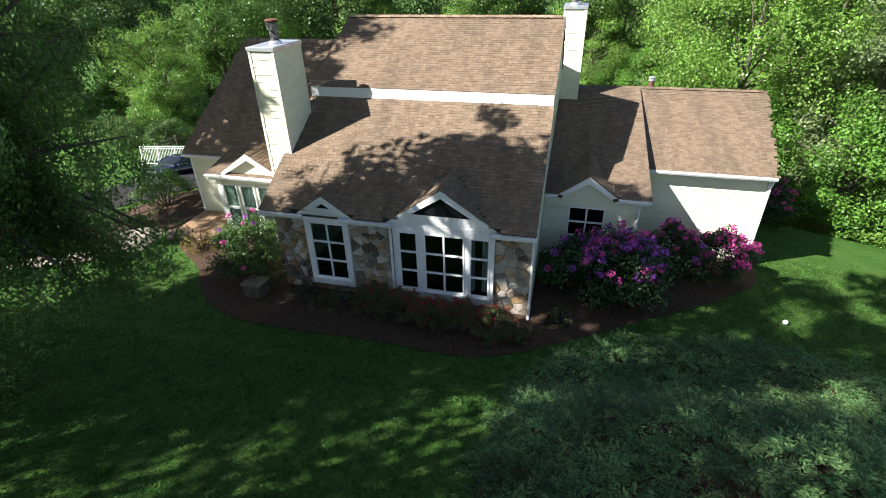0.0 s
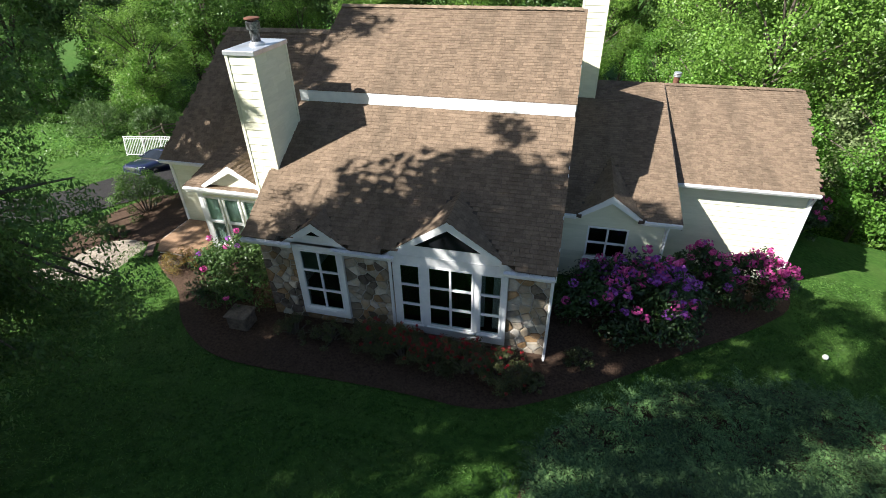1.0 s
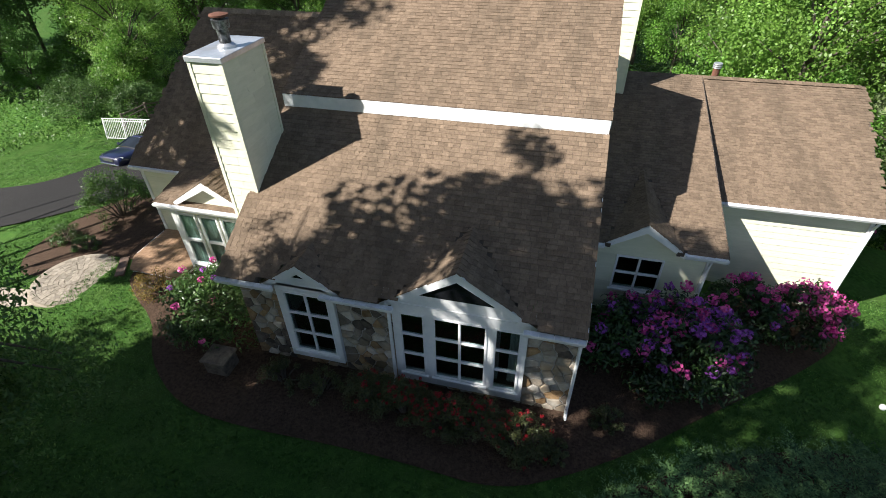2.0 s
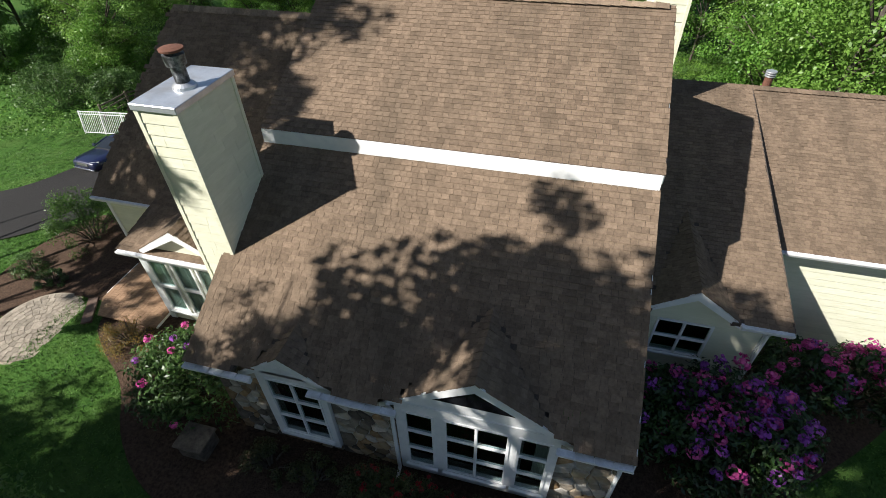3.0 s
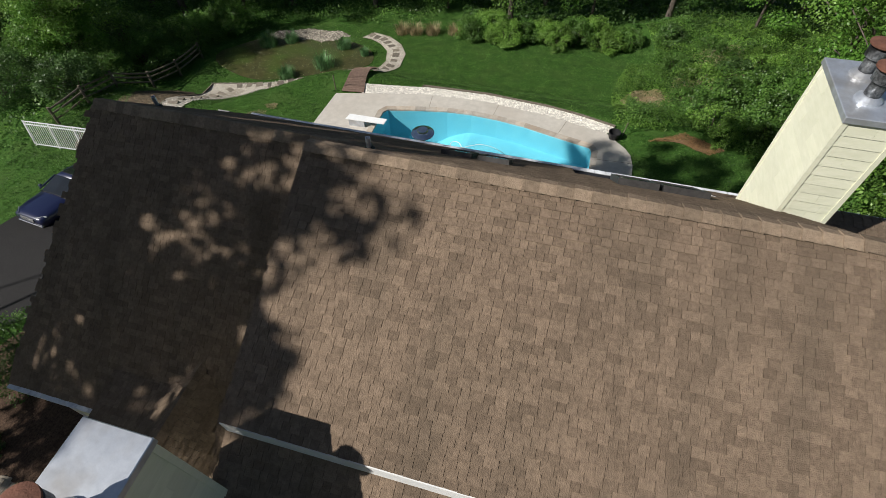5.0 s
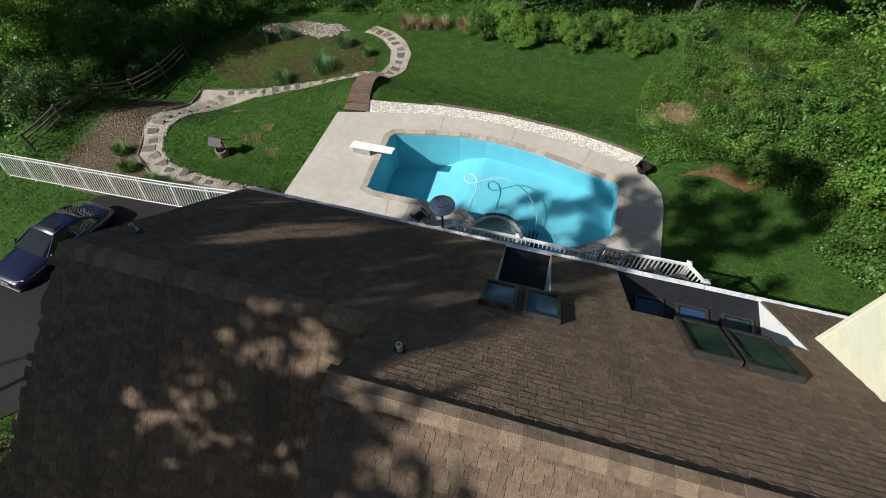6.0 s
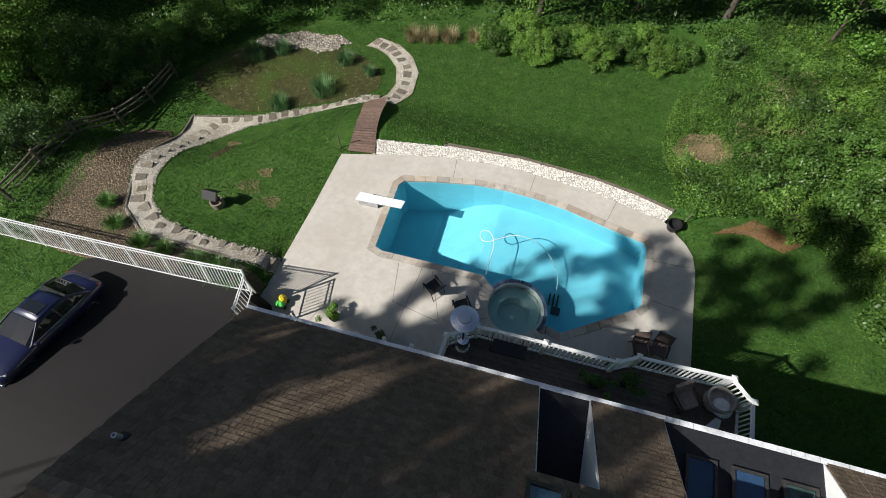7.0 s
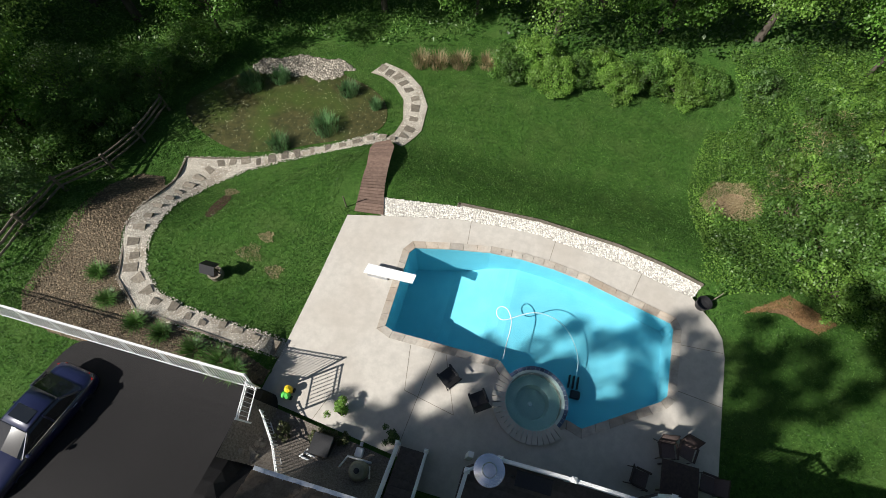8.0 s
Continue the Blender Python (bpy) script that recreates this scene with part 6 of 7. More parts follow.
def blades(name, label, x, y, r_, h, count, mat, seed, group, lean=0.35, wide=0.008):
    """A tuft of thin blades that rise and bend outwards."""
    rng = np.random.default_rng(seed)
    ob = thing(name, label, "grass", group)
    a, q = rng.random(count) * 2 * math.pi, rng.random(count) ** 0.5 * r_
    out = np.stack([np.cos(a), np.sin(a), np.zeros(count)], axis=1)
    p = np.stack([x + np.cos(a) * q, y + np.sin(a) * q, np.full(count, ground(x, y))], axis=1)
    tall = (h * (0.45 + 0.6 * rng.random(count)))[:, None]
    k = (lean * (0.2 + rng.random(count)))[:, None]
    up = np.array([0.0, 0.0, 1.0])
    jitter = rng.normal(size=(count, 3)) * 0.12 * tall
    mid = p + (up * 0.65 + out * k * 0.35) * tall + jitter * 0.4
    tip = p + (up * (1.0 - 0.35 * k) + out * k) * tall + jitter
    s = np.stack([-np.sin(a), np.cos(a), np.zeros(count)], axis=1) * wide
    v = np.concatenate([np.stack([p - s, p + s, mid + s * 0.9, mid - s * 0.9], axis=1).reshape(-1, 3), np.stack([mid - s * 0.9, mid + s * 0.9, tip + s * 0.15, tip - s * 0.15], axis=1).reshape(-1, 3)])
    leaves("foliage", quads("foliage", v), mat, ob)["kind"] = "stuff"
    return ob


for i, (x, y, r_, h) in enumerate(((-23.87, 29.88, 0.75, 0.7), (-21.87, 31.69, 0.95, 0.85), (-21.56, 34.68, 0.7, 0.7), (-27.26, 33.55, 0.9, 0.9), (-19.66, 33.99, 0.4, 0.6), (-25.86, 34.55, 0.7, 0.7))):
    blades("iris_clump", "clump of green iris blades at the pond edge", x, y, r_ * 0.8, h, 420, "blade", 140 + i, "pond irises", 0.3, 0.012)
for i, (x, y, r_) in enumerate(((-27.3, 20, 0.4), (-26.1, 19.0, 0.38), (-24.3, 18.4, 0.42), (-23, 18.25, 0.42), (-21.3, 17.95, 0.52), (-20.1, 17.8, 0.55), (-19.3, 17.6, 0.5))):
    blades("daylily_clump", "arching green daylily clump along the white fence", x, y, r_ * 0.75, 0.55, 380, "lily_blade", 160 + i, "daylilies along the fence", 0.7, 0.011)
for i, (x, y) in enumerate(((-18.15, 38.28), (-17.15, 38.49), (-15.84, 38.89), (-14.14, 39.3))):
    blades("ornamental_grass", "dry tan ornamental grass tuft", x, y, 0.6, 0.75, 420, "dry_blade", 150 + i, "ornamental grasses", 0.45, 0.008)


def scatter(name, label, outline, count, height, size, mat, seed, aspect=0.6, lumps=0.5, kind="stuff", keep_off=None):
    """Low growth over an area: leaves at uneven heights over the ground."""
    rng = np.random.default_rng(seed)
    xs, ys = [p[0] for p in outline], [p[1] for p in outline]
    P = []
    while len(P) < count:
        x, y = rng.uniform(min(xs), max(xs)), rng.uniform(min(ys), max(ys))
        if inside(outline, x, y) and not (keep_off and math.hypot(x - keep_off[0], (y - keep_off[1]) * 0.8) < 1.15):
            w = noise.noise(Vector((x * lumps, y * lumps, seed)))
            top = height * max(0.12, 0.6 + 0.9 * w)
            P.append((x, y, ground(x, y) + top * (0.25 + 0.75 * rng.random() ** 0.5)))
    P = np.array(P)
    N = rng.normal(size=P.shape) * 0.7 + np.array([0, 0, 1.0])
    me = leaf_mesh(name, P, N, size, size * aspect, rng)
    me.materials.append(M[mat])
    return tagged(new(name, me), label, "plants", kind=kind)


WEEDS = [(-1.56, 25.92), (-1.26, 30.01), (-0.75, 33.5), (-0.24, 36.69), (0.77, 39.08), (0.3, 45), (16, 46), (20, 34), (13, 26), (9.5, 21), (7.4, 22), (5.6, 25.4), (2.34, 27.14)]
STRAW_AT = (0.25, 32.6)
scatter("weeds", "low green weeds creeping over the wood-chip bed", [(-33.5, 17.8), (-29.6, 17.6), (-29.2, 20.5), (-30.0, 23.5), (-31.2, 26.2), (-32, 22)], 5200, 0.28, 0.08, "leaf_mid", 16, 0.5, 0.8)
for x, y, r_ in ((-21.4, 22.7, 0.55), (-20.0, 22.1, 0.4), (-21.0, 23.6, 0.35), (-24.9, 26.2, 0.4)):
    scatter("straw", "thin dry patch in the mown grass", [(x + r_ * math.cos(a) * (1 + 0.4 * math.sin(3 * a + x)), y + 0.8 * r_ * math.sin(a)) for a in (0.4 * k for k in range(16))], 420, 0.09, 0.13, "dry_blade", 17, 0.1, 1.2)
scatter("weeds", "rank green weeds and brambles at the wood edge", WEEDS, 66000, 1.0, 0.1, "leaf_mid", 1, 0.6, 0.5, keep_off=STRAW_AT)
scatter("weeds", "dark brambles among the weeds", WEEDS, 18000, 1.1, 0.1, "leaf_dark", 11, 0.6, 0.35, keep_off=STRAW_AT)
scatter("weeds", "bright broad-leaved weeds among the brambles", WEEDS, 30000, 0.95, 0.11, "leaf_light", 2, 0.7, 0.28, keep_off=STRAW_AT)
scatter("weeds", "large flat burdock leaves among the weeds", [(5, 36), (5, 45), (16, 46), (18, 34), (12, 30)], 3200, 0.6, 0.32, "leaf_light", 12, 0.75, 0.5)
scatter("weeds", "dry brown stalks among the weeds", [(1.5, 33), (2.5, 38), (6, 40), (8, 34), (4, 30)], 3000, 0.9, 0.26, "dry_blade", 13, 0.07, 0.6)
scatter("weeds", "bright low weeds along the edge of the lawn", [(-2.06, 26.72), (-1.85, 33.49), (-1.04, 37.48), (1.67, 37.99), (1.35, 29.52), (0.74, 26.73)], 8000, 0.35, 0.09, "leaf_light", 3, keep_off=STRAW_AT)
scatter("straw", "loose dry brown straw among the weeds", [(-1.3, 32.4), (-0.6, 33.9), (1.2, 34.0), (2.0, 33.1), (1.4, 31.6), (-0.8, 31.0)], 4200, 0.2, 0.26, "dry_blade", 14, 0.06, 1.2)
scatter("straw", "loose dry brown straw on the lawn", [(-0.2, 25.6), (1.8, 27.0), (3.9, 26.3), (3.0, 25.6), (1.4, 26.2)], 3600, 0.1, 0.22, "rust_blade", 15, 0.06, 1.2)
LEFTW = [(-30.9, 17.59), (-31.1, 21.38), (-31.48, 26.36), (-31.37, 30.34), (-29.86, 34.33), (-28.86, 37.33), (-21.85, 38.86), (-16, 41), (-14, 48), (-40, 50), (-58, 36), (-58, 16), (-44, 8), (-38, 13)]
scatter("undergrowth", "tangled green undergrowth below the woods", LEFTW, 42000, 1.2, 0.2, "leaf_mid", 4, 0.5, 0.3)
scatter("undergrowth", "dark leafy undergrowth below the woods", [(-14, 41.5), (0, 43.5), (10, 46), (22, 42), (34, 20), (30, 8), (46, 8), (46, 60), (-30, 62), (-16, 48)], 26000, 1.0, 0.3, "leaf_dark", 5, 0.6, 0.3)
scatter("undergrowth", "low green plants behind the garage lawn", [(9, 16.5), (13, 14.5), (20, 10), (30, 8), (30, 20), (13, 22), (9.5, 20)], 9000, 0.7, 0.22, "leaf_light", 6, 0.6, 0.4)
JUN = rounded([(0.6, -1.9), (0.1, -3.2), (-0.3, -5.0), (-0.4, -8.0), (2, -12), (12, -12), (15, -3), (11.6, 1.2), (8.6, 1.7), (6.6, 1.5), (3.9, 0.3), (2.2, -0.8)], 2)


def junipers(count, sprigs, seed):
    """Arching feathery branches, each set with short sprigs, over a spreading mat."""
    rng = np.random.default_rng(seed)
    P = []
    while len(P) < count:
        x, y = rng.uniform(-1, 14), rng.uniform(-12, 2)
        if inside(JUN, x, y):
            w = noise.noise(Vector((x * 1.3, y * 1.3, 3.0)))
            P.append((x, y, ground(x, y) + 0.1 + 0.42 * max(0, 0.6 + 1.2 * w) * (0.35 + 0.65 * rng.random())))
    P = np.array(P)
    D = rng.random(count) * 2 * math.pi
    ln = 0.3 + 0.4 * rng.random(count)
    axis = np.stack([np.cos(D), np.sin(D), np.zeros(count)], axis=1)
    side = np.stack([-np.sin(D), np.cos(D), np.zeros(count)], axis=1)
    rise = 0.2 + 0.5 * rng.random(count)
    out = []
    for j in range(sprigs):
        k = (j + 0.5) / sprigs
        sgn = 1 if j % 2 else -1
        o = P + axis * (ln * k)[:, None]
        o[:, 2] += ln * rise * (k - 0.45 * k * k)
        d = axis * 0.8 + side * sgn * (0.75 + 0.3 * rng.random((count, 1))) + rng.normal(size=P.shape) * 0.22
        d[:, 2] += 0.25
        d *= (ln * (0.17 - 0.08 * k))[:, None]
        wv = np.cross(d, rng.normal(size=P.shape) * 0.3 + np.array([0.0, 0.0, 1.0])) * 0.17
        out.append(np.stack([o, o + d * 0.5 + wv, o + d, o + d * 0.5 - wv], axis=1).reshape(-1, 3))
    return np.concatenate(out)


drape(JUN, 0.03, 0.6, "juniper_bed", "mulch", label="dark mulch under the junipers", category="mulch bed")
jm = quads("juniper_bank", junipers(12500, 18, 9))
jm.materials.append(M["leaf_juniper"])
tagged(new("juniper_bank", jm), "bank of spreading blue-green junipers", "juniper", kind="stuff")


# ---------------------------------------------------------------- turf
M["turf"] = leaf_material("turf_blades", (0.028, 0.085, 0.014), (0.12, 0.235, 0.048), 0.35, 0.55, 0.55, 1.6)
BARE = [DECK, GB, PATHPOLY, POND, SLOPE_BED, BED, SIDE_BED, JUN, DRIVE, WALK, WEEDS, LEFTW, [(-15.6, 3), (8.6, 4.5), (8.6, 14.8), (-15.6, 14.8)], [(-18.4, 17), (-18.4, 14.6), (-12.4, 14.6), (-12.4, 17)], [(-18.7, 26), (-16.2, 26), (-16.9, 32), (-18.9, 32)]]


def turf(name, label, x0, x1, y0, y1, count, size, seed):
    """Short blades standing out of the lawn wherever it is not covered."""
    rng = np.random.default_rng(seed)
    x, y = rng.uniform(x0, x1, count), rng.uniform(y0, y1, count)
    free = np.ones(count, bool)
    for poly in BARE:
        c = np.zeros(count, bool)
        for (ax, ay), (bx_, by) in zip(poly, poly[1:] + poly[:1]):
            if ay != by:
                c ^= ((ay > y) != (by > y)) & (x < (bx_ - ax) * (y - ay) / (by - ay) + ax)
        free &= ~c
    x, y = x[free], y[free]
    z = np.array([ground(a, b) for a, b in zip(x, y)])
    P = np.stack([x, y, z + size * 0.28], axis=1)
    N = rng.normal(size=P.shape) * np.array([1, 1, 0.5]) + np.array([0, 0, 0.45])
    me = leaf_mesh(name, P, N, size, size * 0.26, rng)
    me.materials.append(M["turf"])
    return tagged(new(name, me), label, "grass", kind="stuff")


turf("turf", "blades of mown grass behind the house", -32, 13, 15.5, 42, 240000, 0.1, 61)
turf("turf", "blades of mown grass before the house", -24, 15, -11, 9, 200000, 0.085, 62)
turf("turf", "blades of rough grass beside the drive", -46, -16, 5, 22, 60000, 0.1, 63)

# ---------------------------------------------------------------- fences
M["aluminium"] = material("white_aluminium", (0.72, 0.73, 0.73), (0.8, 0.8, 0.8), 6, 0.4)


def picket_fence(points, h, group, label, lean=0.0, level=None):
    """Posts, three rails and thin pickets along a line of post feet; lean is how far its top leans over, level the foot of a hanging gate."""
    foot = lambda x, y: ground(x, y) if level is None else level
    over = Vector((0, lean / h, 1))
    ob = thing("picket_fence", label, "fence", group)
    for x, y in points:
        z = foot(x, y) - 0.05
        top = lambda k: (x, y + lean * k / h, z + k)
        part("post", Build().loft([[(top(k)[0] + s * 0.03, top(k)[1] + t * 0.03, top(k)[2]) for s, t in ((-1, -1), (1, -1), (1, 1), (-1, 1))] for k in (-0.2, h + 0.06)]), "aluminium", ob)
        part("post_cap", Build().loft([[(x + s * k, y + lean + t * k, zz) for s, t in ((-1, -1), (1, -1), (1, 1), (-1, 1))] for k, zz in ((0.036, z + h + 0.06), (0.036, z + h + 0.075), (0.005, z + h + 0.1))]), "aluminium", ob)
    for (x0, y0), (x1, y1) in zip(points, points[1:]):
        a, b = Vector((x0, y0, foot(x0, y0))), Vector((x1, y1, foot(x1, y1)))
        s = (b - a).normalized().cross(Vector((0, 0, 1))).normalized() * 0.018
        for k in (0.1, h - 0.16, h):
            up = over * k
            part("rail", Build().loft([[p + up - s - Vector((0, 0, 0.02)), p + up + s - Vector((0, 0, 0.02)), p + up + s + Vector((0, 0, 0.02)), p + up - s + Vector((0, 0, 0.02))] for p in (a, b)]), "aluminium", ob)
        n = max(3, round((b - a).length / 0.15))
        for j in range(1, n):
            p = a.lerp(b, j / n)
            part("picket", Build().loft([[p + over * k + Vector((0.011 * c, 0.011 * d, 0)) for c, d in ((-1, -1), (1, -1), (1, 1), (-1, 1))] for k in (0.06, h)]), "aluminium", ob)
    return ob


fx = [-31.7, -30.05, -28.45, -26.85, -25.25, -23.65, -21.9, -20.1, -18.22]
picket_fence([(x, 17.2) for x in fx], 1.4, "white fences", "white metal picket fence leaning out at the end of the drive", 0.28)
picket_fence([(-18.1, 17.28), (-17.9, 16.06)], 1.15, "white fences", "short white metal gate standing open", level=-1.5)
picket_fence([(-17.8, 16.55), (-16.9, 15.6), (-16.1, 14.78)], 0.9, "white fences", "white metal handrail beside the equipment bed")


def rail_fence(points):
    ob = thing("rail_fence", "weathered split-rail wooden fence below the woods", "fence")
    for x, y in points:
        z = ground(x, y)
        part("post", Build().tube([(x, y, z - 0.3), (x + 0.02, y, z + 0.6), (x, y + 0.02, z + 1.2)], [0.09, 0.085, 0.075], 7), "grey_wood", ob)
    for (x0, y0), (x1, y1) in zip(points, points[1:]):
        for k in (0.45, 0.8, 1.08):
            a, b = Vector((x0, y0, ground(x0, y0) + k)), Vector((x1, y1, ground(x1, y1) + k))
            part("rail", Build().tube([a, a.lerp(b, 0.5) + Vector((0.02, 0, -0.03)), b], [0.05, 0.06, 0.05], 6), "grey_wood", ob)


rail_fence([(-31.7, 18.98), (-31.6, 21.18), (-31.79, 23.56), (-31.69, 25.96), (-31.28, 28.15), (-31.07, 30.54)])

# ---------------------------------------------------------------- rear deck
DZ = 0.2
RAIL = [(-10.16, 15.2), (-10.06, 16.57), (-9.2, 17.13), (-7, 17.15), (-4.76, 17.13), (-4.15, 17.46), (-1.36, 17.52), (-0.8, 16.95), (-0.9, 15.2)]
rear_deck = thing("rear_deck", "raised dark-boarded rear deck with white railing", "deck")
boards(rear_deck, [(-10.25, 14.72)] + [(-10.15, 16.65), (-9.23, 17.25), (-4.8, 17.25), (-4.18, 17.56), (-1.32, 17.62), (-0.7, 17), (-0.8, 14.72)], DZ, 0.04, 0.145, 0, "composite")
part("rim_joist", Build().prism([(x, y, DZ - 0.3) for x, y in [(-10.2, 14.75), (-10.1, 16.6), (-9.2, 17.2), (-4.8, 17.2), (-4.15, 17.5), (-1.35, 17.56), (-0.75, 16.98), (-0.85, 14.75)]], (0, 0, 0.25)), "composite", rear_deck)
for x in (-10.0, -7.1, -4.6, -1.1):
    part("support_post", Build().box(x - 0.09, x + 0.09, 17.0, 17.18, POOL_Z, DZ - 0.3), "white", rear_deck)
railing = thing("deck_railing", "white railing with square posts round the deck", "railing")
for x, y in RAIL:
    part("post", Build().box(x - 0.06, x + 0.06, y - 0.06, y + 0.06, DZ - 0.15, DZ + 1.1), "white", railing)
    part("post_cap", Build().loft([[(x + s * k, y + t * k, z) for s, t in ((-1, -1), (1, -1), (1, 1), (-1, 1))] for k, z in ((0.085, DZ + 1.1), (0.085, DZ + 1.13), (0.01, DZ + 1.19))]), "white", railing)
for (x0, y0), (x1, y1) in zip(RAIL, RAIL[1:]):
    a, b = Vector((x0, y0, DZ)), Vector((x1, y1, DZ))
    s = (b - a).normalized().cross(Vector((0, 0, 1)))
    for k, w, t in ((0.1, 0.035, 0.03), (1.0, 0.05, 0.035)):
        part("rail", Build().loft([[p + Vector((0, 0, k - t)) - s * w, p + Vector((0, 0, k - t)) + s * w, p + Vector((0, 0, k + t)) + s * w, p + Vector((0, 0, k + t)) - s * w] for p in (a, b)]), "white", railing)
    n = max(2, round((b - a).length / 0.145))
    for j in range(1, n):
        p = a.lerp(b, j / n)
        part("baluster", Build().box(p.x - 0.018, p.x + 0.018, p.y - 0.018, p.y + 0.018, DZ + 0.1, DZ + 0.98), "white", railing)

stairs = thing("deck_stairs", "dark wooden stair with white handrails down to the pool", "stairs")
for k in range(9):
    y, z = 16.8 - 0.27 * k, POOL_Z + 0.18 * (k + 1)
    part("tread", Build().box(-12.5, -11.55, y - 0.28, y, z - 0.04, z), "composite", stairs)
    part("riser", Build().box(-12.5, -11.55, y - 0.275, y - 0.25, z, z + 0.14), "composite", stairs)
for x in (-12.58, -11.5):
    r1, r2 = Vector((x, 16.85, POOL_Z + 1.0)), Vector((x, 14.9, POOL_Z + 2.6))
    for p in (r1, r2):
        part("post", Build().box(p.x - 0.05, p.x + 0.05, p.y - 0.05, p.y + 0.05, p.z - 1.0, p.z + 0.08), "white", stairs)
        part("post_cap", Build().loft([[(p.x + s * k, p.y + t * k, z) for s, t in ((-1, -1), (1, -1), (1, 1), (-1, 1))] for k, z in ((0.075, p.z + 0.08), (0.075, p.z + 0.1), (0.01, p.z + 0.15))]), "white", stairs)
    for k in (0.0, -0.75):
        part("rail", Build().loft([[p + Vector((dx, 0, k + dz)) for dx, dz in ((-0.04, -0.03), (0.04, -0.03), (0.04, 0.03), (-0.04, 0.03))] for p in (r1, r2)]), "white", stairs)
    for j in range(1, 16):
        p = r1.lerp(r2, j / 16)
        part("baluster", Build().box(p.x - 0.016, p.x + 0.016, p.y - 0.016, p.y + 0.016, p.z - 0.75, p.z), "white", stairs)

# ---------------------------------------------------------------- deck and pool furniture
M["steel"] = material("brushed_steel", (0.55, 0.57, 0.6), (0.7, 0.72, 0.75), 9, 0.22, metal=0.9)
M["wicker"] = material("grey_wicker", (0.2, 0.19, 0.18), (0.36, 0.34, 0.32), 30, 0.8, 0.6, 60)
M["cushion"] = material("brown_cushion", (0.2, 0.155, 0.14), (0.28, 0.22, 0.2), 8, 0.9, 0.3, 30)
M["cloth_blue"] = material("pale_cloth", (0.4, 0.46, 0.5), (0.55, 0.6, 0.63), 6, 0.9)
M["bronze_frame2"] = material("bronze_furniture", (0.05, 0.035, 0.03), (0.09, 0.06, 0.05), 10, 0.5, metal=0.3)
M["sling"] = material("brown_sling", (0.1, 0.075, 0.07), (0.16, 0.12, 0.11), 30, 0.85)
heater = thing("patio_heater", "steel patio heater with a round reflector dome", "patio heater")
hx, hy2 = -9.55, 16.7
part("base", Build().lathe(hx, hy2, [(0.25, DZ), (0.25, DZ + 0.05), (0.2, DZ + 0.08), (0.2, DZ + 0.75), (0.05, DZ + 0.8)], 20), "steel", heater, smooth=False)
part("pole", Build().lathe(hx, hy2, [(0.035, DZ + 0.78), (0.035, DZ + 2.2)], 10), "black", heater)
part("burner", Build().lathe(hx, hy2, [(0.09, DZ + 2.2), (0.11, DZ + 2.25), (0.11, DZ + 2.5), (0.05, DZ + 2.52)], 14), "steel", heater)
part("reflector", Build().lathe(hx, hy2, [(0.42, DZ + 2.5), (0.42, DZ + 2.52), (0.33, DZ + 2.56), (0.2, DZ + 2.61), (0.18, DZ + 2.66), (0.02, DZ + 2.68)], 36), "steel", heater, smooth=False)


def sling_chair(label, group, mat="black", sling="black"):
    """A low chair with a tubular frame, built at the origin and facing -y."""
    ob = thing("patio_chair", label, "chair", group)
    for x in (-0.3, 0.3):
        part("side_frame", Build().tube([(x, -0.32, 0.0), (x, -0.3, 0.55), (x, 0.2, 0.58), (x, 0.36, 0.0)], 0.018, 6), mat, ob)
        part("arm_rest", Build().soft_box(x - 0.04, x + 0.04, -0.34, 0.22, 0.56, 0.6, 0.01), mat, ob)
    part("seat", Build().prism([(-0.28, -0.3, 0.38), (-0.28, 0.2, 0.32), (-0.28, 0.2, 0.36), (-0.28, -0.3, 0.42)], (0.56, 0, 0)), sling, ob)
    part("backrest", Build().prism([(-0.28, 0.18, 0.34), (-0.28, 0.42, 0.92), (-0.28, 0.45, 0.91), (-0.28, 0.22, 0.34)], (0.56, 0, 0)), sling, ob)
    part("back_rail", Build().tube([(-0.3, 0.2, 0.35), (-0.3, 0.45, 0.95), (0.3, 0.45, 0.95), (0.3, 0.2, 0.35)], 0.018, 6), mat, ob)
    return ob


pc = sling_chair("black sling patio chair on the pool deck", "black pool chairs")
pc.matrix_world = pose(-11.44, 19.69, POOL_Z, 0, 0, 232)
copy_thing(pc, pose(-10.09, 19.15, POOL_Z, 0, 0, 215))
dc = sling_chair("bronze sling chair at the pool-deck table", "chairs round the pool table", "bronze_frame2", "sling")
dc.matrix_world = pose(-2.98, 19.29, POOL_Z, 0, 0, 10)
for x, y, a in ((-2.28, 19.44, -15), (-1.43, 18.5, -95), (-3.88, 18.04, 80), (-2.59, 17.15, 180)):
    copy_thing(dc, pose(x, y, POOL_Z, 0, 0, a))
tb = thing("patio_table", "bronze square patio table on the pool deck", "table")
part("tabletop", Build().soft_box(-3.23, -1.93, 17.7, 18.9, POOL_Z + 0.68, POOL_Z + 0.73, 0.02), "bronze_frame2", tb)
for x in (-3.1, -2.08):
    for y in (17.85, 18.75):
        part("leg", Build().tube([(x, y, POOL_Z), (x, y, POOL_Z + 0.68)], 0.03, 8), "bronze_frame2", tb)
pot = thing("pool_bucket", "black round planter at the deck corner", "planter")
part("tub", Build().lathe(-1.92, 25.47, [(0.24, POOL_Z), (0.32, POOL_Z + 0.38), (0.29, POOL_Z + 0.38), (0.24, POOL_Z + 0.1), (0.01, POOL_Z + 0.1)], 20), "black", pot)


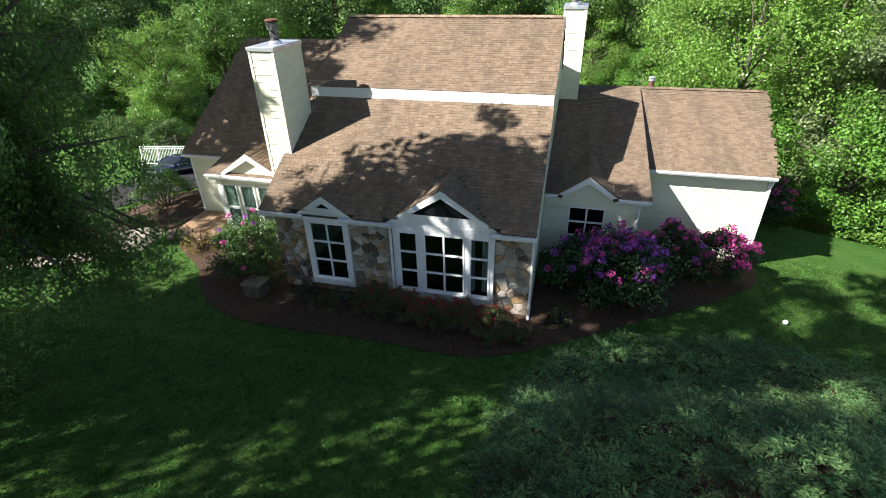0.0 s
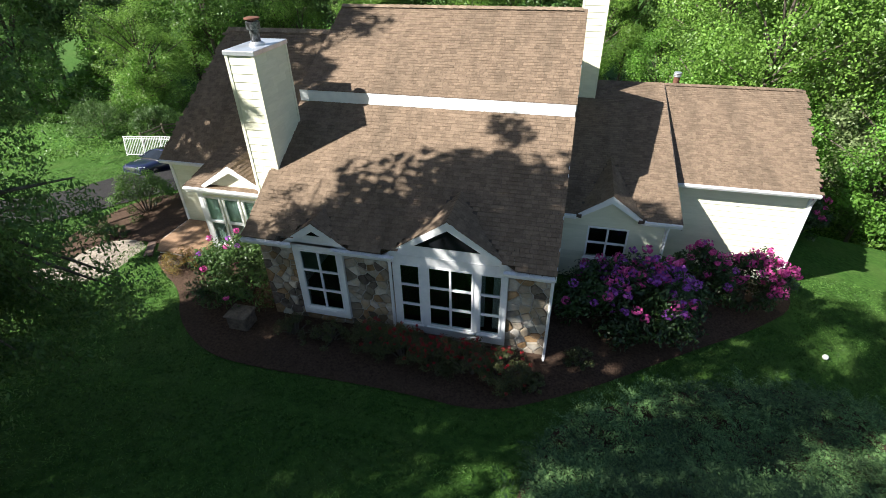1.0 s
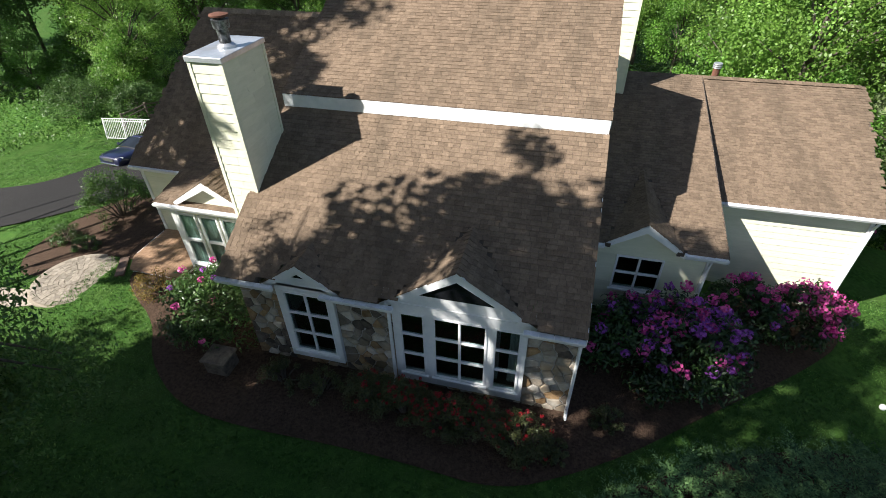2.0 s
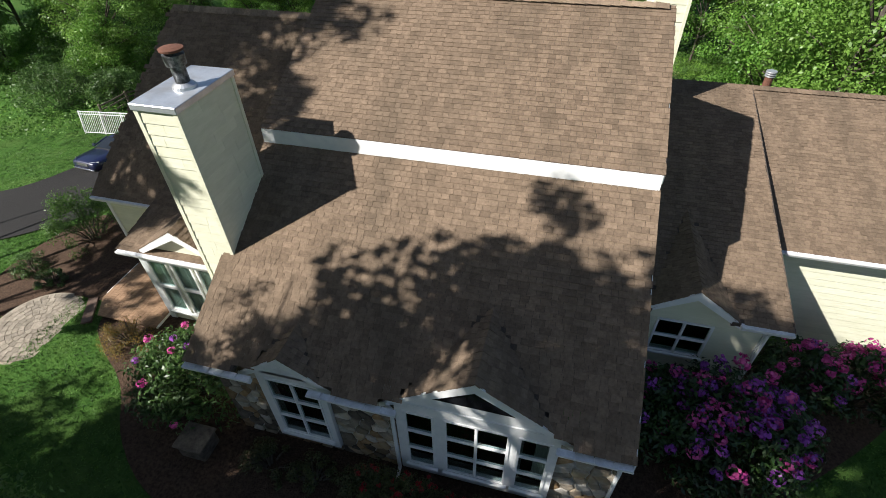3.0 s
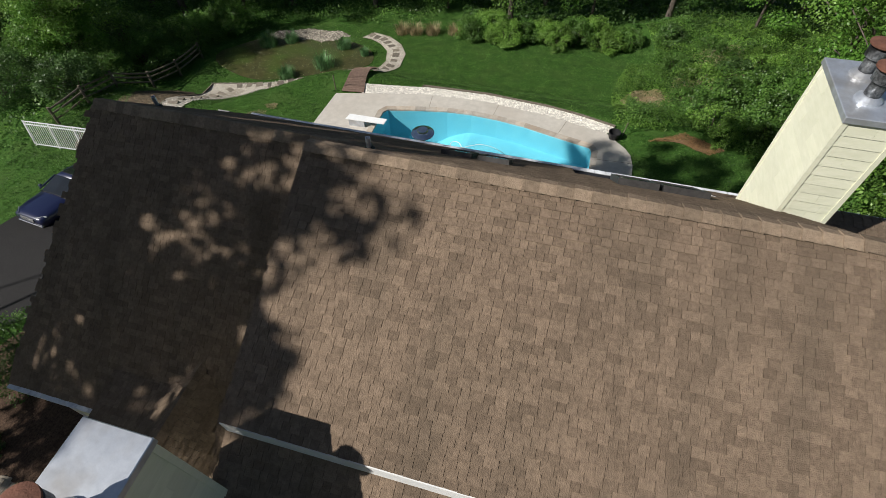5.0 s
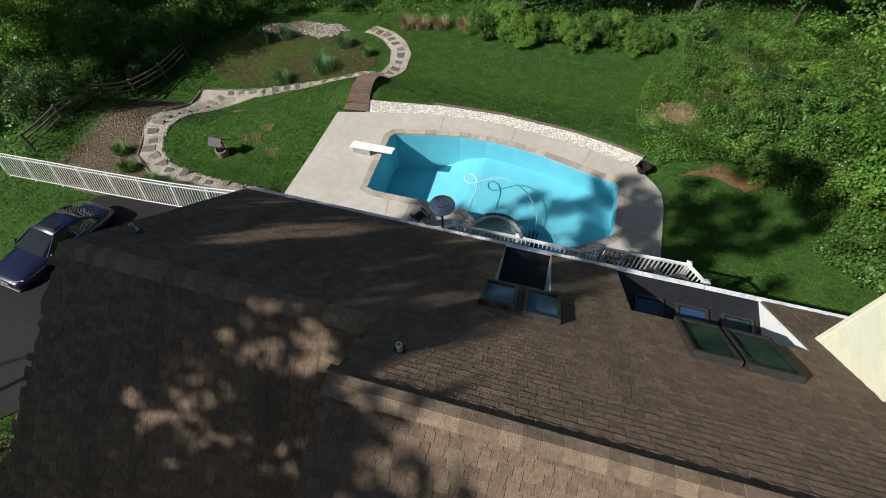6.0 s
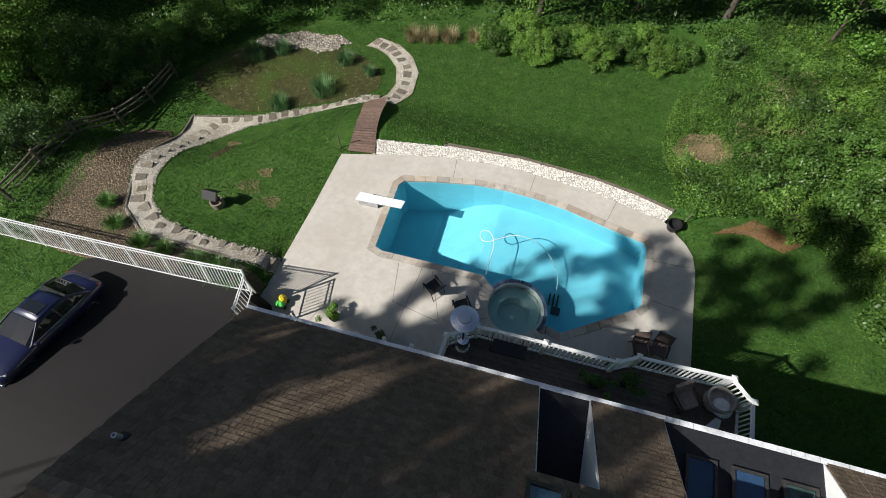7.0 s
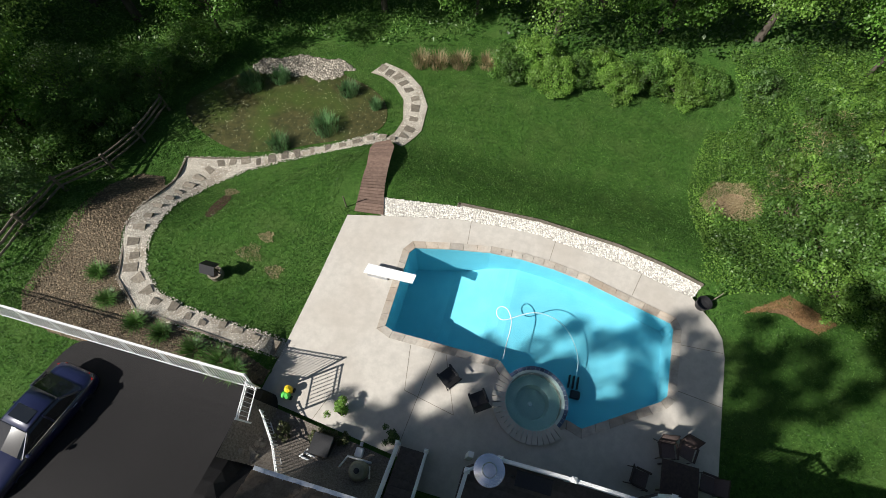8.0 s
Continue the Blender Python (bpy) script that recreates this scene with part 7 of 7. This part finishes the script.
def potted(x, y, z, label, mat, seed, r_=0.3, h=0.5):
    ob = thing("potted_plant", label, "plant pot", "potted plants")
    part("pot", Build().lathe(x, y, [(0.15, z), (0.2, z + 0.28), (0.18, z + 0.28), (0.15, z + 0.22), (0.01, z + 0.22)], 16), "black", ob)
    rng = np.random.default_rng(seed)
    p, n = clumps([(x + rng.normal() * r_ * 0.5, y + rng.normal() * r_ * 0.5, z + 0.3 + h * rng.random()) for _ in range(14)], [r_ * 0.45] * 14, 80, rng)
    leaves("leaves", leaf_mesh("leaves", p, n, 0.075, 0.045, rng), mat, ob)


potted(-15.04, 17.43, POOL_Z, "leafy green plant in a black pot on the pool deck", "leaf_light", 1, 0.34, 0.35)
potted(-12.84, 17, POOL_Z, "dark loose plant in a pot beside the stair", "leaf_dark", 2, 0.3, 0.5)
potted(-5.2, 16.55, DZ, "bushy green plant in a pot on the deck", "leaf_mid", 3, 0.32, 0.4)
potted(-4.2, 16.85, DZ, "bushy green plant in a pot against the railing", "leaf_mid", 4, 0.34, 0.4)
lc = thing("lounge_chair", "brown cushioned lounge chair on the deck", "chair", at=(-2.45, 16.75, DZ), turn=33)
part("seat", Build().soft_box(-0.3, 0.3, -0.3, 0.26, 0.3, 0.42, 0.04), "cushion", lc)
part("frame", Build().soft_box(-0.33, 0.33, -0.32, 0.33, 0.2, 0.3, 0.02), "bronze_frame2", lc)
part("backrest", Build().prism([(-0.3, 0.2, 0.4), (-0.3, 0.34, 0.84), (-0.3, 0.44, 0.82), (-0.3, 0.32, 0.38)], (0.6, 0, 0)), "cushion", lc)
for x in (-0.36, 0.32):
    part("arm_rest", Build().soft_box(x, x + 0.05, -0.3, 0.34, 0.5, 0.55, 0.015), "bronze_frame2", lc)
for x in (-0.33, 0.27):
    for y in (-0.31, 0.27):
        part("leg", Build().box(x, x + 0.05, y, y + 0.05, 0, 0.5), "bronze_frame2", lc)
wc = thing("wicker_chair", "round grey wicker barrel chair on the deck", "chair")
part("shell", Build().loft([[(-1.5 + r * math.cos(2 * math.pi * j / 20), 16.95 + r * math.sin(2 * math.pi * j / 20), DZ + z) for j in range(20)] for r, z in ((0.3, 0), (0.4, 0.25), (0.42, 0.62), (0.36, 0.66), (0.33, 0.4), (0.3, 0.36), (0.01, 0.36))], cap=False), "wicker", wc)
part("cushion", Build().lathe(-1.4, 16.75, [(0.3, DZ + 0.37), (0.31, DZ + 0.42), (0.26, DZ + 0.46), (0.02, DZ + 0.47)], 20), "cloth_blue", wc)
side_pot = thing("wicker_stool", "small round wicker stool beside the barrel chair", "stool")
part("body", Build().lathe(-1.1, 17.05, [(0.2, DZ), (0.25, DZ + 0.2), (0.23, DZ + 0.42), (0.18, DZ + 0.45), (0.02, DZ + 0.45)], 18), "wicker", side_pot)
tw = thing("folded_cover", "pale folded cloth cover lying on the deck", "cloth")
part("cloth", Build().prism([(-1.95, 15.9, DZ), (-1.5, 16.45, DZ), (-1.35, 16.4, DZ), (-1.5, 15.85, DZ), (-1.85, 15.85, DZ)], (0.02, 0.03, 0.22)), "cloth_blue", tw)
gr = thing("deck_table", "small black metal table against the railing", "table")
part("tabletop", Build().soft_box(-8.6, -7.5, 16.55, 17, DZ + 0.66, DZ + 0.7, 0.01), "black", gr)
for x in (-8.65, -7.65):
    for y in (16.8, 17.15):
        part("leg", Build().tube([(x, y, DZ), (x, y, DZ + 0.66)], 0.02, 6), "black", gr)

# ---------------------------------------------------------------- pool machinery
eq_z = lambda x, y: ground(x, y) + 0.2
M["tank"] = material("tan_tank", (0.16, 0.16, 0.11), (0.24, 0.23, 0.17), 5, 0.6)
M["pipe"] = material("white_pipe", (0.55, 0.57, 0.56), (0.68, 0.69, 0.68), 6, 0.4)
tank = thing("filter_tank", "olive round pool filter tank", "filter tank")
zt = eq_z(-13.6, 15.6)
part("tank", Build().lathe(-13.6, 15.6, [(0.3, zt - 0.3), (0.34, zt), (0.34, zt + 0.6), (0.25, zt + 0.78), (0.08, zt + 0.84)], 22), "tank", tank, smooth=False)
part("valve", Build().lathe(-13.6, 15.6, [(0.09, zt + 0.84), (0.1, zt + 0.98), (0.02, zt + 1.0)], 12), "black", tank)
pump = thing("pool_pump", "black box pump unit of the pool", "pump")
part("housing", Build().soft_box(-15.6, -14.9, 15.7, 16.4, eq_z(-15, 16) - 0.3, eq_z(-15, 16) + 0.5, 0.05), "black", pump)
part("lid", Build().soft_box(-15.63, -14.87, 15.67, 16.43, eq_z(-15, 16) + 0.5, eq_z(-15, 16) + 0.56, 0.02), "black", pump)
pz = eq_z(-14.6, 15.8) + 0.25
pp = thing("pool_pipes", "white plastic pipes between pump and filter", "pipes")
for path in ([(-15.8, 15.58, pz), (-15.9, 15.5, pz), (-14.5, 15.25, pz), (-14.2, 15.95, pz), (-13.3, 15.95, pz)], [(-15.7, 15.78, pz - 0.1), (-15.8, 15.65, pz - 0.1), (-14.4, 15.4, pz - 0.1)], [(-14, 15.59, pz), (-13.3, 15.8, pz + 0.1), (-13.2, 15.4, pz + 0.1)]):
    part("pipe", Build().tube(path, 0.045, 8), "pipe", pp)
bx = thing("control_box", "small white control box on the mulch", "box")
part("case", Build().soft_box(-14.05, -13.75, 15.99, 16.34, eq_z(-13.9, 16.19) - 0.2, eq_z(-13.9, 16.19) + 0.25, 0.04), "white", bx)
part("lens", Build().soft_box(-13.96, -13.84, 16.4, 16.54, eq_z(-13.9, 16.5) + 0.25, eq_z(-13.9, 16.5) + 0.27, 0.01), "sheet", bx)
for i, (x, y, r_) in enumerate(((-16.9, 16.08, 0.4), (-15.5, 16.33, 0.45), (-14.8, 16.44, 0.35))):
    shrub("bed_shrub", "small brownish shrub in the equipment bed", x, y, r_, r_ * 0.8, 0.5, "leaf_azalea", 170 + i, 20, 50, 0.08, group="equipment bed shrubs", base=0.2)
M["toy_y"] = material("yellow_plastic", (0.75, 0.55, 0.02), (0.8, 0.6, 0.04), 4, 0.4)
M["toy_g"] = material("green_plastic", (0.08, 0.5, 0.08), (0.12, 0.58, 0.12), 4, 0.4)
toy = thing("toy_ride", "yellow and green plastic ride-on toy", "toy")
part("seat", Build().soft_box(-17.55, -17.19, 17.22, 17.47, POOL_Z + 0.12, POOL_Z + 0.4, 0.06), "toy_g", toy)
part("hood", Build().soft_box(-17.45, -17.19, 17.45, 17.72, POOL_Z + 0.1, POOL_Z + 0.52, 0.07), "toy_y", toy)
for x, y in ((-17.56, 17.32), (-17.18, 17.32), (-17.49, 17.62), (-17.17, 17.62)):
    part("wheel", Build().tube([(x - 0.03, y, POOL_Z + 0.09), (x + 0.03, y, POOL_Z + 0.09)], 0.09, 12), "black", toy)
rk = random.Random(31)
for i in range(9):
    x, y = -17.9 + 0.5 * rk.random(), 14.9 + 1.4 * rk.random()
    z, s = ground(x, y) + 0.2, 0.14 + 0.12 * rk.random()
    ring = lambda k, h: [(x + s * k * (1 + 0.25 * math.sin(3 * a + i)) * math.cos(a), y + s * k * (1 + 0.2 * math.cos(2 * a + i)) * math.sin(a), z + h * s) for a in (2 * math.pi * j / 8 for j in range(8))]
    tagged(part("rock", Build().loft([ring(0.8, -0.5), ring(1.0, 0.1), ring(0.85, 0.55), ring(0.4, 0.75)]), "paver"), "rough tan rock beside the drive wall", "rock", "rocks")

# ---------------------------------------------------------------- garden ornaments
well = thing("wishing_well", "small dark wishing-well ornament on the lawn", "garden ornament")
wx, wy = -22.35, 21.3
wz = ground(wx, wy)
part("basin", Build().loft([[(wx + r * math.cos(2 * math.pi * j / 18), wy + r * math.sin(2 * math.pi * j / 18), wz + z) for j in range(18)] for r, z in ((0.3, -0.1), (0.32, 0.35), (0.24, 0.35), (0.22, 0.1), (0.01, 0.1))], cap=False), "slate", well)
for s in (-0.26, 0.26):
    part("post", Build().box(wx + s - 0.025, wx + s + 0.025, wy - 0.025, wy + 0.025, wz + 0.3, wz + 0.95), "black", well)
part("roof", Build().prism([(wx - 0.34, wy - 0.3, wz + 0.8), (wx - 0.34, wy, wz + 1.12), (wx - 0.34, wy + 0.3, wz + 0.8), (wx - 0.34, wy, wz + 1.06)], (0.68, 0, 0)), "black", well)
ball = thing("white_ball", "white round ball lying on the lawn", "ball")
bz = ground(8.9, 3.55)
part("shell", Build().lathe(8.9, 3.55, [(0.015, bz), (0.055, bz + 0.014), (0.083, bz + 0.055), (0.09, bz + 0.09), (0.083, bz + 0.13), (0.055, bz + 0.166), (0.015, bz + 0.18)], 18), "white", ball, smooth=True)
ac = thing("utility_box", "dark grey utility box in the mulch", "utility box")
az = ground(-9.5, -0.45)
part("case", Build().soft_box(-9.85, -9.15, -0.75, -0.15, az - 0.1, az + 0.5, 0.04), "stone_dark", ac)
part("lid", Build().soft_box(-9.89, -9.11, -0.79, -0.11, az + 0.5, az + 0.55, 0.03), "stone_dark", ac)
stake = thing("garden_stake", "thin wooden stake beside the deck", "stake")
part("pole", Build().tube([(-1.46, 25.82, ground(-1.46, 25.82) - 0.1), (-1.36, 25.92, ground(-1.46, 25.82) + 0.8)], 0.025, 6), "grey_wood", stake)
pole = thing("lamp_stake", "thin pale pole beside the boardwalk", "stake")
part("pole", Build().tube([(-18.08, 26.03, -3.2), (-18.08, 26.03, -2.0)], 0.03, 6), "grey_wood", pole)


# ---------------------------------------------------------------- car
def paint(name, colour):
    m = bpy.data.materials.new(name)
    m.use_nodes = True
    p = m.node_tree.nodes["Principled BSDF"]
    n = m.node_tree.nodes.new("ShaderNodeTexNoise")
    n.inputs["Scale"].default_value = 900
    mix = m.node_tree.nodes.new("ShaderNodeMix")
    mix.data_type = "RGBA"
    mix.inputs[6].default_value, mix.inputs[7].default_value = (*colour, 1), (*[c * 1.5 for c in colour], 1)
    m.node_tree.links.new(n.outputs["Fac"], mix.inputs[0])
    m.node_tree.links.new(mix.outputs[2], p.inputs["Base Color"])
    p.inputs["Roughness"].default_value, p.inputs["Metallic"].default_value = 0.3, 0.1
    p.inputs["Coat Weight"].default_value, p.inputs["Coat Roughness"].default_value = 1.0, 0.03
    return m


M["car_paint"] = paint("navy_car_paint", (0.006, 0.008, 0.035))
M["car_glass"] = material("car_glass", (0.01, 0.012, 0.014), (0.016, 0.018, 0.02), 2, 0.04, spec=0.8)
M["chrome"] = material("chrome", (0.6, 0.6, 0.6), (0.7, 0.7, 0.7), 4, 0.12, metal=1.0)
M["rubber"] = material("tyre_rubber", (0.015, 0.015, 0.015), (0.025, 0.025, 0.025), 20, 0.9)
M["lamp"] = material("lamp_lens", (0.5, 0.52, 0.55), (0.62, 0.64, 0.66), 12, 0.1, spec=0.8)
M["tail"] = material("tail_lens", (0.25, 0.01, 0.01), (0.35, 0.02, 0.02), 12, 0.15)


def sedan():
    """A four-door saloon, front towards -y, 4.65 m long."""
    ob = thing("car", "dark navy four-door saloon parked on the drive", "car")
    L, W = 4.65, 1.78

    def ring(y, w, z0, z1, bulge):
        h = z1 - z0
        half = [(0, z0), (w * 0.42, z0), (w * 0.5, z0 + 0.25 * h), (w * 0.5 + bulge, z0 + 0.55 * h), (w * 0.485, z0 + 0.82 * h), (w * 0.42, z0 + 0.96 * h), (w * 0.22, z1), (0, z1 + 0.012)]
        return [(x, y, z) for x, z in half] + [(-x, y, z) for x, z in half[-2:0:-1]]

    st = [(-2.32, 1.3, 0.42, 0.62, 0), (-2.28, 1.5, 0.3, 0.68, 0), (-2.12, 1.68, 0.22, 0.74, 0.01), (-1.7, W, 0.2, 0.82, 0.02), (-1.0, W, 0.2, 0.92, 0.02), (-0.5, W, 0.2, 0.95, 0.02), (0.6, W, 0.2, 0.96, 0.02), (1.5, W, 0.2, 0.98, 0.02), (1.95, 1.72, 0.22, 0.98, 0.01), (2.2, 1.6, 0.3, 0.95, 0), (2.31, 1.42, 0.42, 0.85, 0)]
    body = part("body", Build().loft([ring(*s) for s in st]), "car_paint", ob, smooth=True)

    def cab(y, w, z):
        half = [(0, 0.9), (W * 0.46, 0.9), (w * 0.5, z - 0.1), (w * 0.44, z - 0.02), (0, z + 0.015)]
        return [(x, y, zz) for x, zz in half] + [(-x, y, zz) for x, zz in half[-2:0:-1]]

    part("cabin_glass", Build().loft([cab(-0.98, 1.5, 1.0), (cab(-0.25, 1.3, 1.38)), cab(0.4, 1.28, 1.43), cab(1.0, 1.28, 1.38), cab(1.72, 1.46, 1.03)]), "car_glass", ob, "dark tinted windows")
    part("roof", Build().loft([[(x, y, z) for x, z in ((-0.58, zz - 0.03), (-0.5, zz + 0.01), (0, zz + 0.028), (0.5, zz + 0.01), (0.58, zz - 0.03), (0, zz - 0.04))] for y, zz in ((-0.22, 1.38), (0.1, 1.42), (0.4, 1.435), (0.75, 1.42), (1.08, 1.37))]), "car_paint", ob, smooth=True)
    part("sunroof", Build().soft_box(-0.4, 0.4, -0.02, 0.45, 1.44, 1.468, 0.02), "car_glass", ob)
    for s in (-1, 1):
        part("pillar", Build().tube([(s * 0.86, -0.92, 0.96), (s * 0.6, -0.22, 1.37)], 0.035, 6), "car_paint", ob)
        part("pillar", Build().tube([(s * 0.86, 1.68, 0.98), (s * 0.6, 1.06, 1.36)], 0.05, 6), "car_paint", ob)
        part("pillar", Build().tube([(s * 0.845, 0.42, 0.95), (s * 0.62, 0.4, 1.4)], 0.035, 6), "car_paint", ob)
        part("window_trim", Build().tube([(s * 0.868, -0.9, 0.97), (s * 0.872, 0.4, 0.985), (s * 0.868, 1.6, 1.0)], 0.012, 6), "chrome", ob)
        part("mirror", Build().soft_box(min(s * 0.9, s * 1.06), max(s * 0.9, s * 1.06), -0.85, -0.72, 0.95, 1.08, 0.03), "car_paint", ob)
        part("headlight", Build().prism([(s * 0.5, -2.27, 0.58), (s * 0.8, -2.05, 0.6), (s * 0.8, -2.0, 0.73), (s * 0.48, -2.25, 0.7)], (0, -0.035, 0.012)), "lamp", ob, "clear headlight")
        part("tail_light", Build().prism([(s * 0.5, 2.26, 0.72), (s * 0.78, 2.12, 0.72), (s * 0.8, 2.08, 0.9), (s * 0.5, 2.24, 0.9)], (0, 0.04, 0)), "tail", ob, "red tail light")
        part("door_handle", Build().soft_box(min(s * 0.9, s * 0.93), max(s * 0.9, s * 0.93), 0.1, 0.28, 0.8, 0.83, 0.008), "chrome", ob)
        part("door_handle", Build().soft_box(min(s * 0.9, s * 0.93), max(s * 0.9, s * 0.93), 1.05, 1.23, 0.81, 0.84, 0.008), "chrome", ob)
        for y in (-1.42, 1.4):
            wh = part("wheel", Build().tube([(s * 0.68, y, 0.33), (s * 0.9, y, 0.33)], 0.33, 24), "rubber", ob)
            part("rim", Build().tube([(s * 0.88, y, 0.33), (s * 0.915, y, 0.33)], 0.22, 20), "chrome", wh)
    part("grille", Build().soft_box(-0.38, 0.38, -2.35, -2.29, 0.46, 0.62, 0.02), "black", ob)
    for k in range(3):
        part("grille_bar", Build().box(-0.37, 0.37, -2.365, -2.345, 0.485 + 0.045 * k, 0.497 + 0.045 * k), "chrome", ob)
    part("bumper_trim", Build().soft_box(-0.7, 0.7, -2.33, -2.2, 0.26, 0.32, 0.02), "chrome", ob)
    part("number_plate", Build().soft_box(-0.25, 0.25, 2.3, 2.335, 0.52, 0.64, 0.01), "white", ob, "plain pale plate")
    return ob


car = sedan()
gz = ground(-24.9, 14.4)
tilt = math.degrees(math.atan2(ground(-24.9, 16.0) - ground(-24.9, 12.8), 3.2))
car.matrix_world = Matrix.Translation((-25.2, 13.75, gz + 0.06)) @ pose(0, 0, 0, tilt, 0, -6)

# ---------------------------------------------------------------- single shingles of the upper front slope
for verts, faces in SINGLE:
    part("shingle", Build().add(verts, faces), "shingle_piece", main_upper)
